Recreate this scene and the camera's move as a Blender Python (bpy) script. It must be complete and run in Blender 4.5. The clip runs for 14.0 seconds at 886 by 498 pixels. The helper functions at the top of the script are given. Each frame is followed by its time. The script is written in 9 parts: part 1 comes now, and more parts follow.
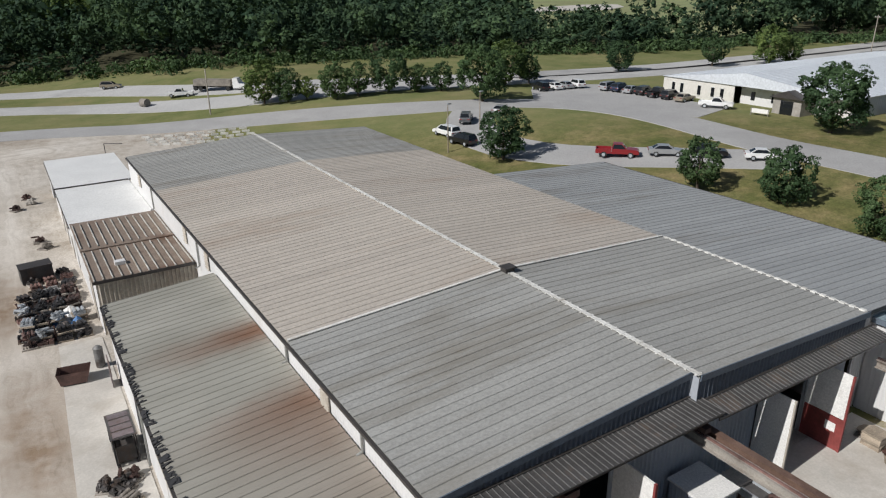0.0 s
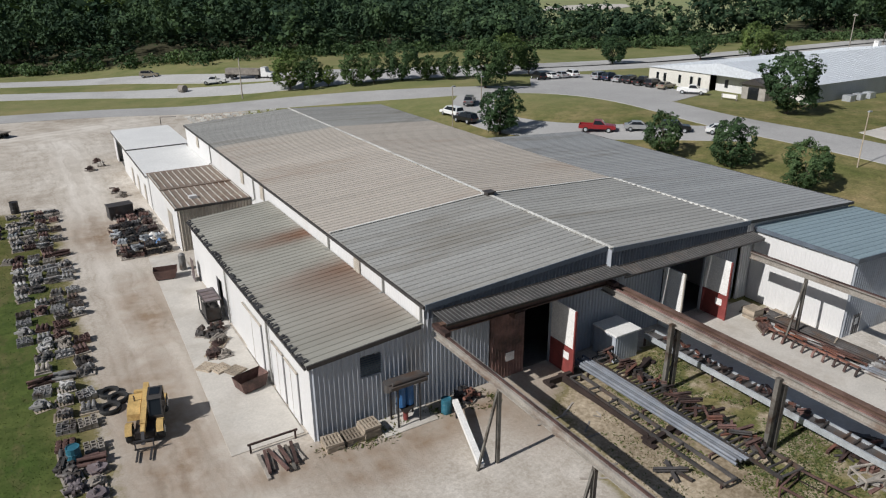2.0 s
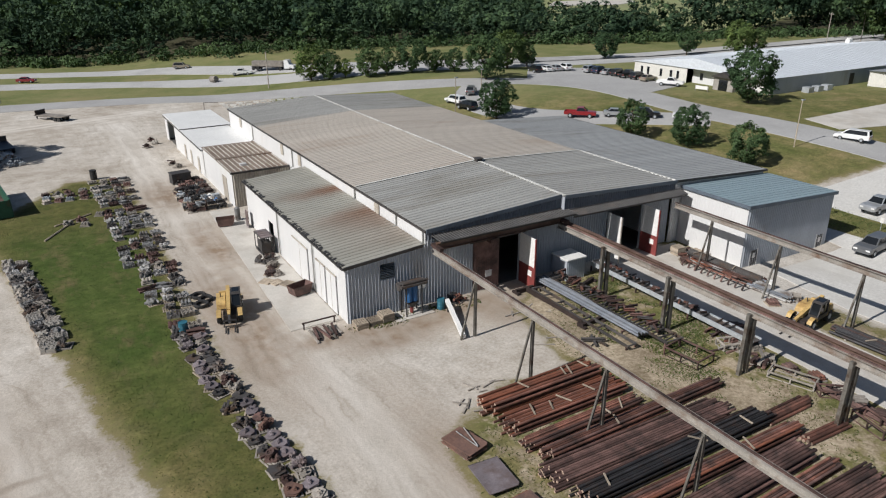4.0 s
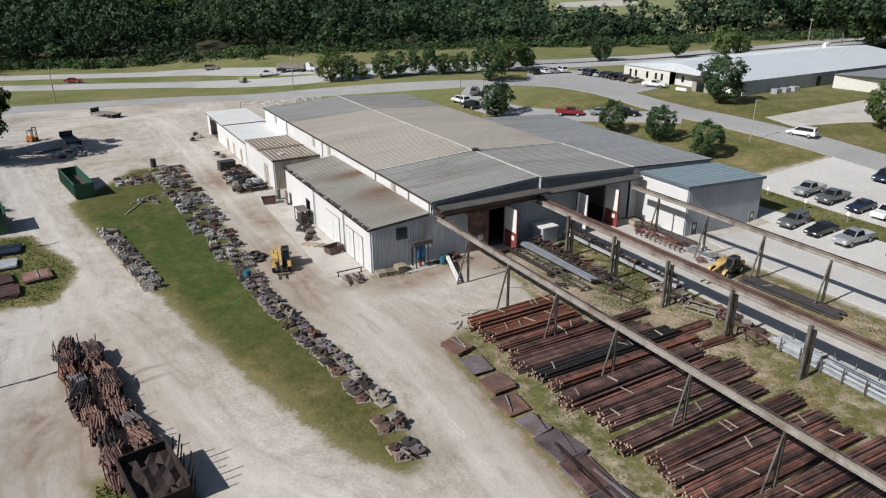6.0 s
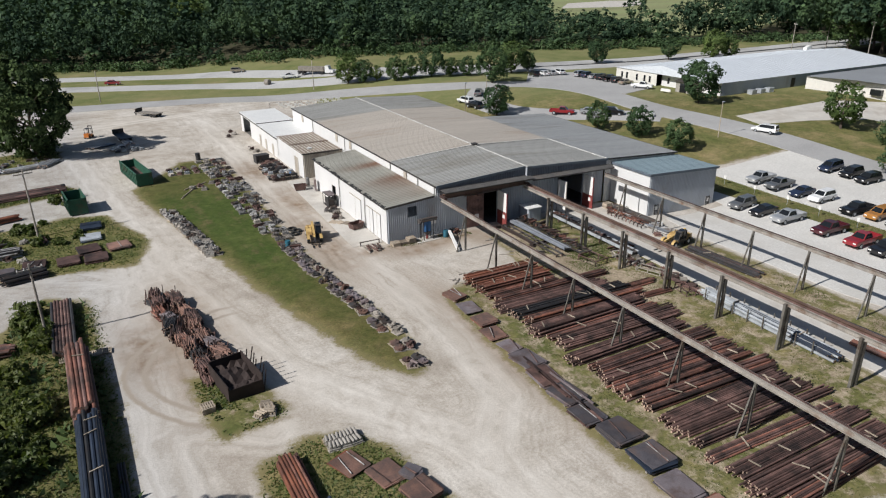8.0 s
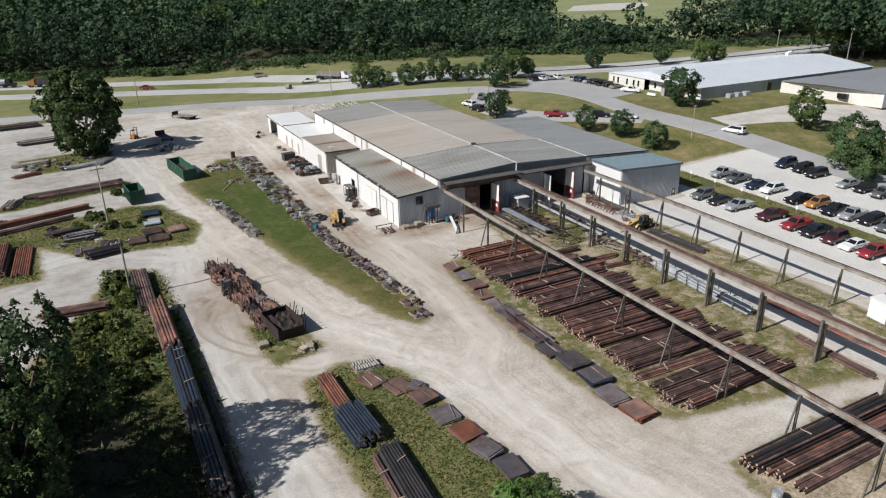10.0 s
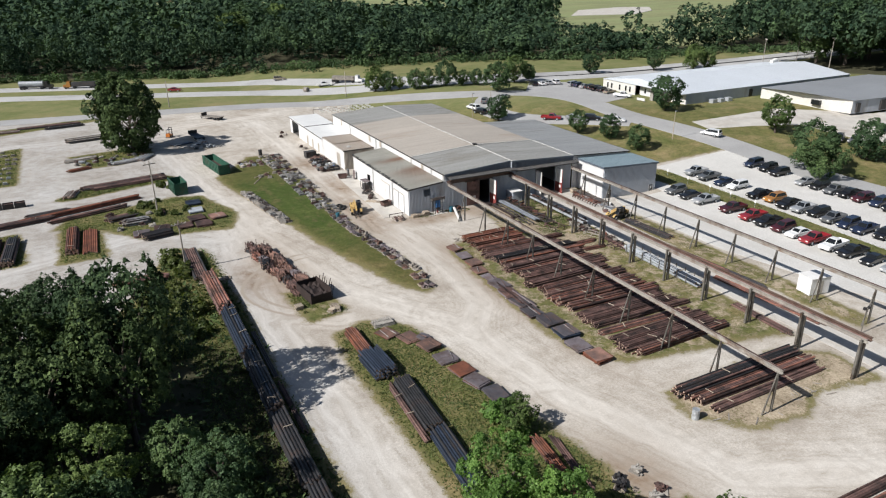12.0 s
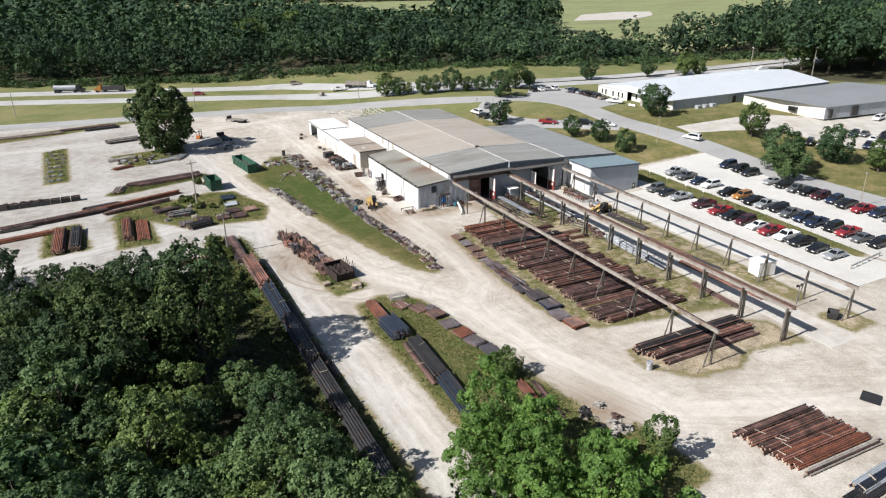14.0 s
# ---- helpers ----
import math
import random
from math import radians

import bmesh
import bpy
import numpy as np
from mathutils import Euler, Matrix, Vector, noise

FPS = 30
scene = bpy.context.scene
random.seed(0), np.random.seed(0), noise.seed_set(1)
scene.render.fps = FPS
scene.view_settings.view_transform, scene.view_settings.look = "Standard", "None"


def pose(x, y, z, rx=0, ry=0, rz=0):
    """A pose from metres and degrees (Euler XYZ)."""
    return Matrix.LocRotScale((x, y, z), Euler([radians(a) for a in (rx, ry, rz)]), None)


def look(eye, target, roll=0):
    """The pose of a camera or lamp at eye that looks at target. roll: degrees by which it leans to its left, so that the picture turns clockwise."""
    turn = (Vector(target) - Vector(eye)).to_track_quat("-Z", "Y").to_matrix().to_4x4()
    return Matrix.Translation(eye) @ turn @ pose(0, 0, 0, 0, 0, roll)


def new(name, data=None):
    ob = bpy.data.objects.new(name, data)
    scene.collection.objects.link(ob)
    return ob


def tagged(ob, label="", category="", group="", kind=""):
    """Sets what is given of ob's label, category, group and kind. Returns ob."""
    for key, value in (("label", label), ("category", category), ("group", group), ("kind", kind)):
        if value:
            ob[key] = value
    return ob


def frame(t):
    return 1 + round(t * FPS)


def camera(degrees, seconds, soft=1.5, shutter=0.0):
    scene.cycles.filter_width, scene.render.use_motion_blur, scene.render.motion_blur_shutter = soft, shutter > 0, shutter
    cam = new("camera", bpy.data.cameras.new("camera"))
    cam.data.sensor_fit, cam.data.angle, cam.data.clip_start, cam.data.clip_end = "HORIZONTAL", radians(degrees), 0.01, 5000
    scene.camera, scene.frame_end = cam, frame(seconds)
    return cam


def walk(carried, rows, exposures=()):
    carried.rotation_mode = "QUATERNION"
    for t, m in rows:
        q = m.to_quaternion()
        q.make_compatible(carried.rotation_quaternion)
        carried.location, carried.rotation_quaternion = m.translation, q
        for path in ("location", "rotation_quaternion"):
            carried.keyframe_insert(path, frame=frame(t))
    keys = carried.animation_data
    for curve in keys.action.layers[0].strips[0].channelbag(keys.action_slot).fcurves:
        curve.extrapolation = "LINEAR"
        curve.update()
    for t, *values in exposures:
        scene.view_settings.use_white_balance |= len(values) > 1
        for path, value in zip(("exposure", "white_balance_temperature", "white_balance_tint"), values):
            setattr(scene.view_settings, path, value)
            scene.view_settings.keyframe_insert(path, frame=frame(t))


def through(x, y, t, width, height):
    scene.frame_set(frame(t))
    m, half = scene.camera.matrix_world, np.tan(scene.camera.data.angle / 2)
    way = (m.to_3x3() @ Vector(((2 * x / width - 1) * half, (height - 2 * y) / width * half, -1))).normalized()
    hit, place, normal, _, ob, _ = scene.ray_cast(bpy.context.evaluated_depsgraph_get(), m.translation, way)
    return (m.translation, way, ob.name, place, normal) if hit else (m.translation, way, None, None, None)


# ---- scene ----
cam = camera(65.1, 14.0, soft=1.2)
PATH = [
    (0, (-3.048, -18.354, 25.64), (-2.06, -16.775, 24.911), -0.6),
    (0.5, (-5.084, -21.848, 25.52), (-4.099, -20.265, 24.798), -0.4),
    (1, (-7.095, -25.488, 25.586), (-6.118, -23.902, 24.861), -0.4),
    (1.5, (-9.047, -29.343, 25.682), (-8.081, -27.752, 24.952), -0.5),
    (2, (-11.056, -33.196, 25.588), (-10.095, -31.601, 24.859), -0.4),
    (2.5, (-13.097, -37.03, 25.827), (-12.141, -35.434, 25.093), -0.2),
    (3, (-15.165, -41.078, 26.406), (-14.217, -39.48, 25.666), -0.3),
    (3.5, (-17.208, -45.063, 27.045), (-16.267, -43.463, 26.301), -0.3),
    (6, (-27.528, -65.041, 31.416), (-26.619, -63.426, 30.663), -0.3),
    (6.5, (-29.299, -68.919, 32.342), (-28.399, -67.3, 31.588), -0.4),
    (7, (-31.27, -72.918, 33.31), (-30.377, -71.295, 32.554), -0.5),
    (7.5, (-33.293, -76.864, 34.267), (-32.405, -75.24, 33.508), -0.5),
    (8, (-35.172, -81.03, 35.308), (-34.293, -79.402, 34.549), -0.6),
    (10.3, (-43.856, -100.148, 40.661), (-43.009, -98.505, 39.898), -0.8),
    (10.5, (-44.647, -101.65, 41.095), (-43.802, -100.006, 40.331), -0.7),
    (11, (-46.545, -105.628, 42.136), (-45.703, -103.982, 41.373), -0.7),
    (11.5, (-48.3, -109.451, 43.243), (-47.463, -107.803, 42.479), -0.6),
    (12, (-50.184, -113.589, 44.42), (-49.351, -111.938, 43.656), -0.7),
    (12.5, (-52.067, -117.545, 45.62), (-51.238, -115.893, 44.857), -0.6),
    (13, (-54.017, -121.5, 46.994), (-53.192, -119.846, 46.228), -0.7),
    (13.5, (-56.005, -125.532, 48.241), (-55.185, -123.876, 47.476), -0.7),
    (14, (-58.063, -129.397, 49.398), (-57.245, -127.74, 48.634), -0.6),
]
walk(cam, [(t, look(eye, target, roll)) for t, eye, target, roll in PATH],
     exposures=[(0.0, -0.12, 6280, 10), (3.0, -0.03, 6280, 10), (6.5, 0.07, 6280, 10), (11.0, 0.24, 6280, 10), (12.5, 0.4, 6300, 10), (14.0, 0.6, 6330, 10)])
import collections
from mathutils.geometry import delaunay_2d_cdt

# ---- light ----
SUN_EL, SUN_AZ = 40.0, 266.3
world = bpy.data.worlds.new("world")
scene.world = world
world.use_nodes = True
wn = world.node_tree.nodes
sky = wn.new("ShaderNodeTexSky")
sky.sky_type, sky.sun_disc = "NISHITA", False
sky.sun_elevation, sky.sun_rotation = radians(SUN_EL), radians(SUN_AZ)
sky.air_density, sky.dust_density = 1.0, 1.2
world.node_tree.links.new(sky.outputs[0], wn["Background"].inputs[0])
wn["Background"].inputs[1].default_value = 0.05
sun = new("sun", bpy.data.lights.new("sun", "SUN"))
sun.data.energy, sun.data.angle, sun.data.color = 4.9, radians(0.53), (1.0, 0.96, 0.912)
sun.matrix_world = look((-77, -5, 64), (0, 0, 0))


# ---- mesh helpers ----
class MB:
    """Collects vertices and faces for one mesh."""

    def __init__(self):
        self.v, self.f = [], []

    def add(self, verts, faces):
        n = len(self.v)
        self.v.extend(verts)
        self.f.extend([tuple(i + n for i in f) for f in faces])
        return self

    def box(self, x0, y0, z0, x1, y1, z1):
        v = [(x0, y0, z0), (x1, y0, z0), (x1, y1, z0), (x0, y1, z0), (x0, y0, z1), (x1, y0, z1), (x1, y1, z1), (x0, y1, z1)]
        return self.add(v, [(0, 3, 2, 1), (4, 5, 6, 7), (0, 1, 5, 4), (1, 2, 6, 5), (2, 3, 7, 6), (3, 0, 4, 7)])

    def bar(self, p, q, w, h, up=(0, 0, 1)):
        """A straight bar of width w and height h from p to q."""
        p, q = Vector(p), Vector(q)
        d = (q - p).normalized()
        s = d.cross(Vector(up))
        s = s.normalized() if s.length > 1e-4 else Vector((1, 0, 0))
        u = s.cross(d).normalized()
        v = [tuple(e + s * (a * w / 2) + u * (b * h / 2)) for e in (p, q) for a, b in ((-1, -1), (1, -1), (1, 1), (-1, 1))]
        return self.add(v, [(3, 2, 1, 0), (4, 5, 6, 7), (0, 1, 5, 4), (1, 2, 6, 5), (2, 3, 7, 6), (3, 0, 4, 7)])

    def ibeam(self, p, q, w, h, t=0.06):
        """An I-section from p to q, depth h along z."""
        p, q = Vector(p), Vector(q)
        d = (q - p).normalized()
        up = Vector((0, 0, 1)) if abs(d.z) < 0.9 else Vector((0, 1, 0))
        sd = d.cross(up).normalized()
        a, b, c, e = w / 2, t / 2, h / 2, h / 2 - t
        ring = [(-a, -c), (a, -c), (a, -e), (b, -e), (b, e), (a, e), (a, c), (-a, c), (-a, e), (-b, e), (-b, -e), (-a, -e)]
        v = [tuple(o + sd * x + up * y) for o in (p, q) for x, y in ring]
        f = [(i, (i + 1) % 12, 12 + (i + 1) % 12, 12 + i) for i in range(12)]
        caps = [(0, 1, 2, 3, 10, 11), (3, 4, 9, 10), (4, 5, 6, 7, 8, 9)]
        return self.add(v, f + [tuple(reversed(k)) for k in caps] + [tuple(x + 12 for x in k) for k in caps])

    def tube(self, p, q, r, n=8, r2=None, caps=True):
        p, q = Vector(p), Vector(q)
        r2 = r if r2 is None else r2
        d = (q - p).normalized()
        s = d.orthogonal().normalized()
        u = d.cross(s)
        ring = [s * math.cos(2 * math.pi * i / n) + u * math.sin(2 * math.pi * i / n) for i in range(n)]
        v = [tuple(p + k * r) for k in ring] + [tuple(q + k * r2) for k in ring]
        f = [(i, (i + 1) % n, n + (i + 1) % n, n + i) for i in range(n)]
        if caps:
            f += [tuple(range(n - 1, -1, -1)), tuple(range(n, 2 * n))]
        return self.add(v, f)

    def prism(self, outline, y0, y1, taper=0.0):
        """A side outline of (x, z) swept from y0 to y1."""
        n = len(outline)
        v = [(x, y0, z) for x, z in outline] + [(x, y1, z) for x, z in outline]
        f = [(i, i + n, (i + 1) % n + n, (i + 1) % n) for i in range(n)]
        return self.add(v, f + [tuple(range(n)), tuple(range(2 * n - 1, n - 1, -1))])

    def mesh(self, name, material=None, smooth=False):
        me = bpy.data.meshes.new(name)
        me.from_pydata(self.v, [], self.f)
        if material:
            me.materials.append(material)
        if smooth:
            me.shade_smooth()
        me.update()
        return me


def link(name, me, parent=None, label="", place=None):
    ob = new(name, me)
    if parent:
        ob.parent = parent
    if label:
        ob["label"] = label
    if place is not None:
        ob.matrix_basis = place
    return ob


def part(name, mb, material, parent=None, label="", smooth=False):
    return link(name, mb.mesh(name, material, smooth), parent, label)


def thing(name, label, category, place=None, group="", kind=""):
    ob = new(name)
    if place is not None:
        ob.matrix_basis = place
    return tagged(ob, label, category, group, kind)


def quads_mesh(name, verts, material):
    """A mesh of loose n-gons from an array of shape (faces, n, 3)."""
    verts = np.asarray(verts, dtype=np.float32)
    count, n = verts.shape[:2]
    me = bpy.data.meshes.new(name)
    me.vertices.add(count * n)
    me.vertices.foreach_set("co", verts.reshape(-1))
    me.loops.add(count * n)
    me.loops.foreach_set("vertex_index", np.arange(count * n, dtype=np.int32))
    me.polygons.add(count)
    me.polygons.foreach_set("loop_start", np.arange(0, count * n, n, dtype=np.int32))
    if material:
        me.materials.append(material)
    me.update(calc_edges=True)
    return me


def smooth_step(a, b, x):
    u = np.clip((np.asarray(x, dtype=float) - a) / (b - a), 0, 1)
    return u * u * (3 - 2 * u)


def ground_z(x, y):
    """Height of the ground: level yard, a dip by the east shop, a rise towards the office."""
    x, y = np.asarray(x, dtype=float), np.asarray(y, dtype=float)
    rise = 4.0 * smooth_step(45, 95, x + 0.25 * y) * smooth_step(-30, 30, y)
    dip = -0.7 * np.exp(-(((x - 48) / 9) ** 2 + ((y + 12) / 7) ** 2))
    return rise + dip


def gz(x, y):
    return float(ground_z(x, y))


def inside(poly, x, y):
    res = np.zeros(x.shape, bool)
    n = len(poly)
    for i in range(n):
        (xa, ya), (xb, yb) = poly[i], poly[(i + 1) % n]
        if ya == yb:
            continue
        res ^= ((ya > y) != (yb > y)) & (x < (xb - xa) * (y - ya) / (yb - ya) + xa)
    return res


def line_distance(line, x, y, closed=False):
    best = np.full(x.shape, 1e9)
    pts = list(line) + ([line[0]] if closed else [])
    for (xa, ya), (xb, yb) in zip(pts[:-1], pts[1:]):
        dx, dy = xb - xa, yb - ya
        u = np.clip(((x - xa) * dx + (y - ya) * dy) / (dx * dx + dy * dy + 1e-9), 0, 1)
        best = np.minimum(best, np.hypot(x - xa - u * dx, y - ya - u * dy))
    return best


def signed(poly, x, y):
    d = line_distance(poly, x, y, True)
    return np.where(inside(poly, x, y), d, -d)


# ---- materials ----
def nodes_of(name):
    m = bpy.data.materials.new(name)
    m.use_nodes = True
    nt = m.node_tree
    return m, nt, nt.nodes["Principled BSDF"]


def node(nt, kind, **kw):
    n = nt.nodes.new(kind)
    for k, v in kw.items():
        if k in n.inputs:
            n.inputs[k].default_value = v
    return n


def noise_tex(nt, scale, detail=4.0, rough=0.6, stretch=None, coord="Object"):
    tc = nt.nodes.new("ShaderNodeTexCoord") if coord == "Object" else nt.nodes.new("ShaderNodeNewGeometry")
    src = tc.outputs["Object"] if coord == "Object" else tc.outputs["Position"]
    if stretch:
        mp = nt.nodes.new("ShaderNodeMapping")
        mp.inputs["Scale"].default_value = stretch
        nt.links.new(src, mp.inputs["Vector"])
        src = mp.outputs[0]
    n = node(nt, "ShaderNodeTexNoise", Scale=scale, Detail=detail, Roughness=rough)
    nt.links.new(src, n.inputs["Vector"])
    return n.outputs["Fac"]


def ramp(nt, fac, stops):
    r = nt.nodes.new("ShaderNodeValToRGB")
    el = r.color_ramp.elements
    while len(el) < len(stops):
        el.new(0.5)
    for e, (p, c) in zip(el, stops):
        e.position = p
        e.color = (*c, 1) if len(c) == 3 else c
    nt.links.new(fac, r.inputs[0])
    return r.outputs[0]


def mix(nt, fac, a, b, mode="MIX"):
    m = nt.nodes.new("ShaderNodeMix")
    m.data_type, m.blend_type = "RGBA", mode
    for sock, val in ((m.inputs[0], fac), (m.inputs[6], a), (m.inputs[7], b)):
        if isinstance(val, (int, float)):
            sock.default_value = val
        elif isinstance(val, tuple):
            sock.default_value = (*val, 1) if len(val) == 3 else val
        else:
            nt.links.new(val, sock)
    return m.outputs[2]


def maths(nt, op, a, b=0.0):
    m = nt.nodes.new("ShaderNodeMath")
    m.operation = op
    for sock, val in ((m.inputs[0], a), (m.inputs[1], b)):
        if isinstance(val, (int, float)):
            sock.default_value = val
        else:
            nt.links.new(val, sock)
    return m.outputs[0]


def bump(nt, bsdf, height, strength=0.3, distance=0.02):
    b = node(nt, "ShaderNodeBump", Strength=strength, Distance=distance)
    nt.links.new(height, b.inputs["Height"])
    nt.links.new(b.outputs[0], bsdf.inputs["Normal"])


def shade(c, k):
    return tuple(max(0.0, min(1.0, v * k)) for v in c)


def surface(name, base, rough=0.7, metal=0.0, big=1.0, fine=12.0, amount=0.25, stain=None, stain_at=0.62, random_tint=0.0,
            stretch=None, bump_strength=0.15, coord="World", spec=0.4, grain_by=1.0):
    """A two-scale mottled surface with optional stains and a tint that varies from object to object."""
    m, nt, bsdf = nodes_of(name)
    a = noise_tex(nt, big, 5.0, 0.6, stretch, coord)
    f = noise_tex(nt, fine, 3.0, 0.65, None, coord)
    col = ramp(nt, a, [(0.3, shade(base, 1 - amount)), (0.7, shade(base, 1 + amount))])
    grain = ramp(nt, f, [(0.3, (1 - 0.18 * grain_by,) * 3), (0.7, (1 + 0.12 * grain_by,) * 3)])
    col = mix(nt, 1.0, col, grain, "MULTIPLY")
    if stain:
        s = noise_tex(nt, big * 0.6, 6.0, 0.7, stretch, coord)
        sf = ramp(nt, s, [(stain_at - 0.1, (0, 0, 0)), (stain_at + 0.08, (1, 1, 1))])
        col = mix(nt, sf, col, stain)
    if random_tint:
        oi = nt.nodes.new("ShaderNodeObjectInfo")
        k = ramp(nt, oi.outputs["Random"], [(0.0, (1 - random_tint,) * 3), (1.0, (1 + random_tint,) * 3)])
        col = mix(nt, 1.0, col, k, "MULTIPLY")
    nt.links.new(col, bsdf.inputs["Base Color"])
    bsdf.inputs["Roughness"].default_value = rough
    bsdf.inputs["Metallic"].default_value = metal
    bsdf.inputs["Specular IOR Level"].default_value = spec
    if bump_strength:
        bump(nt, bsdf, f, bump_strength)
    return m


def leaf_material(name, dark, light, warm, patch=0.12, low=(0.55, 0.62, 0.6), high=(1.4, 1.3, 1.15), through=0.25, gloss=0.2, each=False):
    m, nt, bsdf = nodes_of(name)
    geo = nt.nodes.new("ShaderNodeNewGeometry")
    col = ramp(nt, geo.outputs["Random Per Island"], [(0.0, dark), (0.65, light), (1.0, warm)])
    n = noise_tex(nt, patch, 3.0, 0.6, None, "World")
    k = ramp(nt, n, [(0.3, low), (0.5, (0.95, 0.95, 0.95)), (0.7, high)])
    col = mix(nt, 1.0, col, k, "MULTIPLY")
    if each:
        oi = nt.nodes.new("ShaderNodeObjectInfo")
        col = mix(nt, 1.0, col, ramp(nt, oi.outputs["Random"], [(0.0, (0.66, 0.74, 0.78)), (0.5, (1.0, 1.02, 1.0)), (1.0, (1.45, 1.32, 0.95))]), "MULTIPLY")
    nt.links.new(col, bsdf.inputs["Base Color"])
    bsdf.inputs["Roughness"].default_value = 0.5
    bsdf.inputs["Specular IOR Level"].default_value = gloss
    tr = nt.nodes.new("ShaderNodeBsdfTranslucent")
    nt.links.new(mix(nt, 1.0, col, (1.3, 1.4, 0.6), "MULTIPLY"), tr.inputs[0])
    ms = nt.nodes.new("ShaderNodeMixShader")
    ms.inputs[0].default_value = through
    nt.links.new(bsdf.outputs[0], ms.inputs[1])
    nt.links.new(tr.outputs[0], ms.inputs[2])
    nt.links.new(ms.outputs[0], nt.nodes["Material Output"].inputs[0])
    return m


M = {}
M["roof_grey"] = surface("roof_grey", (0.318, 0.316, 0.298), 0.62, 0.0, 0.25, 6, 0.10, (0.21, 0.195, 0.165), 0.6, 0.06, (0.25, 1.2, 1), 0.05, spec=0.25)
M["roof_tan"] = surface("roof_tan", (0.435, 0.395, 0.345), 0.6, 0.0, 0.2, 6, 0.06, (0.35, 0.285, 0.23), 0.64, 0.05, (0.25, 1.2, 1), 0.05, spec=0.25)
M["roof_wing"] = surface("roof_wing", (0.305, 0.312, 0.31), 0.55, 0.0, 0.25, 6, 0.10, (0.20, 0.19, 0.17), 0.66, 0.05, (0.25, 2.0, 1), 0.05)
M["roof_brown"] = surface("roof_brown", (0.215, 0.168, 0.132), 0.6, 0.0, 0.4, 6, 0.15, (0.13, 0.085, 0.06), 0.6, 0.06, None, 0.05)
M["roof_white"] = surface("roof_white", (0.70, 0.70, 0.68), 0.5, 0.0, 0.3, 6, 0.06, (0.5, 0.49, 0.46), 0.68)
M["roof_blue"] = surface("roof_blue", (0.24, 0.31, 0.34), 0.5, 0.0, 0.25, 6, 0.06, None, 0.6, 0.04, (0.25, 2.0, 1), 0.04)
M["roof_far"] = surface("roof_far", (0.55, 0.58, 0.61), 0.45, 0.0, 0.1, 3, 0.05, None, 0.6, 0.03, None, 0.0)
M["roof_slate"] = surface("roof_slate", (0.25, 0.26, 0.27), 0.55, 0.0, 0.1, 3, 0.06, None, 0.6, 0.03, None, 0.0)
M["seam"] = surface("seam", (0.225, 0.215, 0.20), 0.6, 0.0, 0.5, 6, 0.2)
M["lot"] = surface("lot", (0.56, 0.545, 0.51), 0.9, 0.0, 0.1, 4, 0.08, (0.46, 0.44, 0.40), 0.6)
M["ridge"] = surface("ridge", (0.50, 0.49, 0.45), 0.5, 0.0, 1.5, 9, 0.2, (0.3, 0.27, 0.22), 0.55)
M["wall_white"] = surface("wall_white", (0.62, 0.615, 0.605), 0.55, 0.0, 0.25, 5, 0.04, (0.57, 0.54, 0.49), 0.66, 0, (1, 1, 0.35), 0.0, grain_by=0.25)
# Also white sheeting turned from the sun, its shade put into the blue-grey.
M["wall_grey_shade"] = surface("wall_grey_shade", (0.375, 0.40, 0.435), 0.5, 0.0, 0.4, 5, 0.10, (0.30, 0.29, 0.28), 0.66, 0, (1, 1, 0.35), 0.0, grain_by=0.35)
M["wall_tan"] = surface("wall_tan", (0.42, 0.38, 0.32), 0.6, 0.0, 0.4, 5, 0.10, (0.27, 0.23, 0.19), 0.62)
M["wall_cream"] = surface("wall_cream", (0.62, 0.60, 0.55), 0.6, 0.0, 0.3, 5, 0.05)
M["slate_trim"] = surface("slate_trim", (0.115, 0.14, 0.17), 0.5, 0.0, 0.6, 8, 0.15, (0.07, 0.08, 0.09), 0.64)
# Slate-blue sheeting, its colour lowered for the roof edge's shadow.
M["wall_slate_shade"] = surface("wall_slate_shade", (0.14, 0.16, 0.19), 0.5, 0.0, 0.4, 5, 0.12, (0.15, 0.16, 0.18), 0.62, 0, (1, 1, 0.35), 0.0)
M["trim_dark"] = surface("trim_dark", (0.05, 0.045, 0.042), 0.5, 0.0, 1.0, 8, 0.25)
M["gutter"] = surface("gutter", (0.30, 0.30, 0.28), 0.45, 0.2, 1.0, 8, 0.2)
M["flash"] = surface("flash", (0.66, 0.65, 0.61), 0.5, 0.0, 1.2, 9, 0.15, (0.4, 0.37, 0.32), 0.6)
M["awning_rib"] = surface("awning_rib", (0.15, 0.147, 0.143), 0.55, 0.1, 0.8, 8, 0.2)
M["awning"] = surface("awning", (0.068, 0.065, 0.063), 0.6, 0.1, 0.8, 8, 0.25, (0.15, 0.11, 0.085), 0.66, 0.08)
M["dark"] = surface("dark", (0.03, 0.03, 0.032), 0.8, 0.0, 1, 8, 0.3)
# Concrete darkened in its colour so open doorways look unlit inside.
M["shop_floor"] = surface("shop_floor", (0.13, 0.12, 0.11), 0.8, 0.0, 0.4, 7, 0.2, (0.07, 0.065, 0.06), 0.6)
M["crane"] = surface("crane", (0.15, 0.095, 0.072), 0.65, 0.1, 0.8, 9, 0.25, (0.09, 0.05, 0.035), 0.58)
M["concrete"] = surface("concrete", (0.50, 0.472, 0.425), 0.85, 0.0, 0.3, 7, 0.12, (0.38, 0.34, 0.29), 0.60, grain_by=0.6)
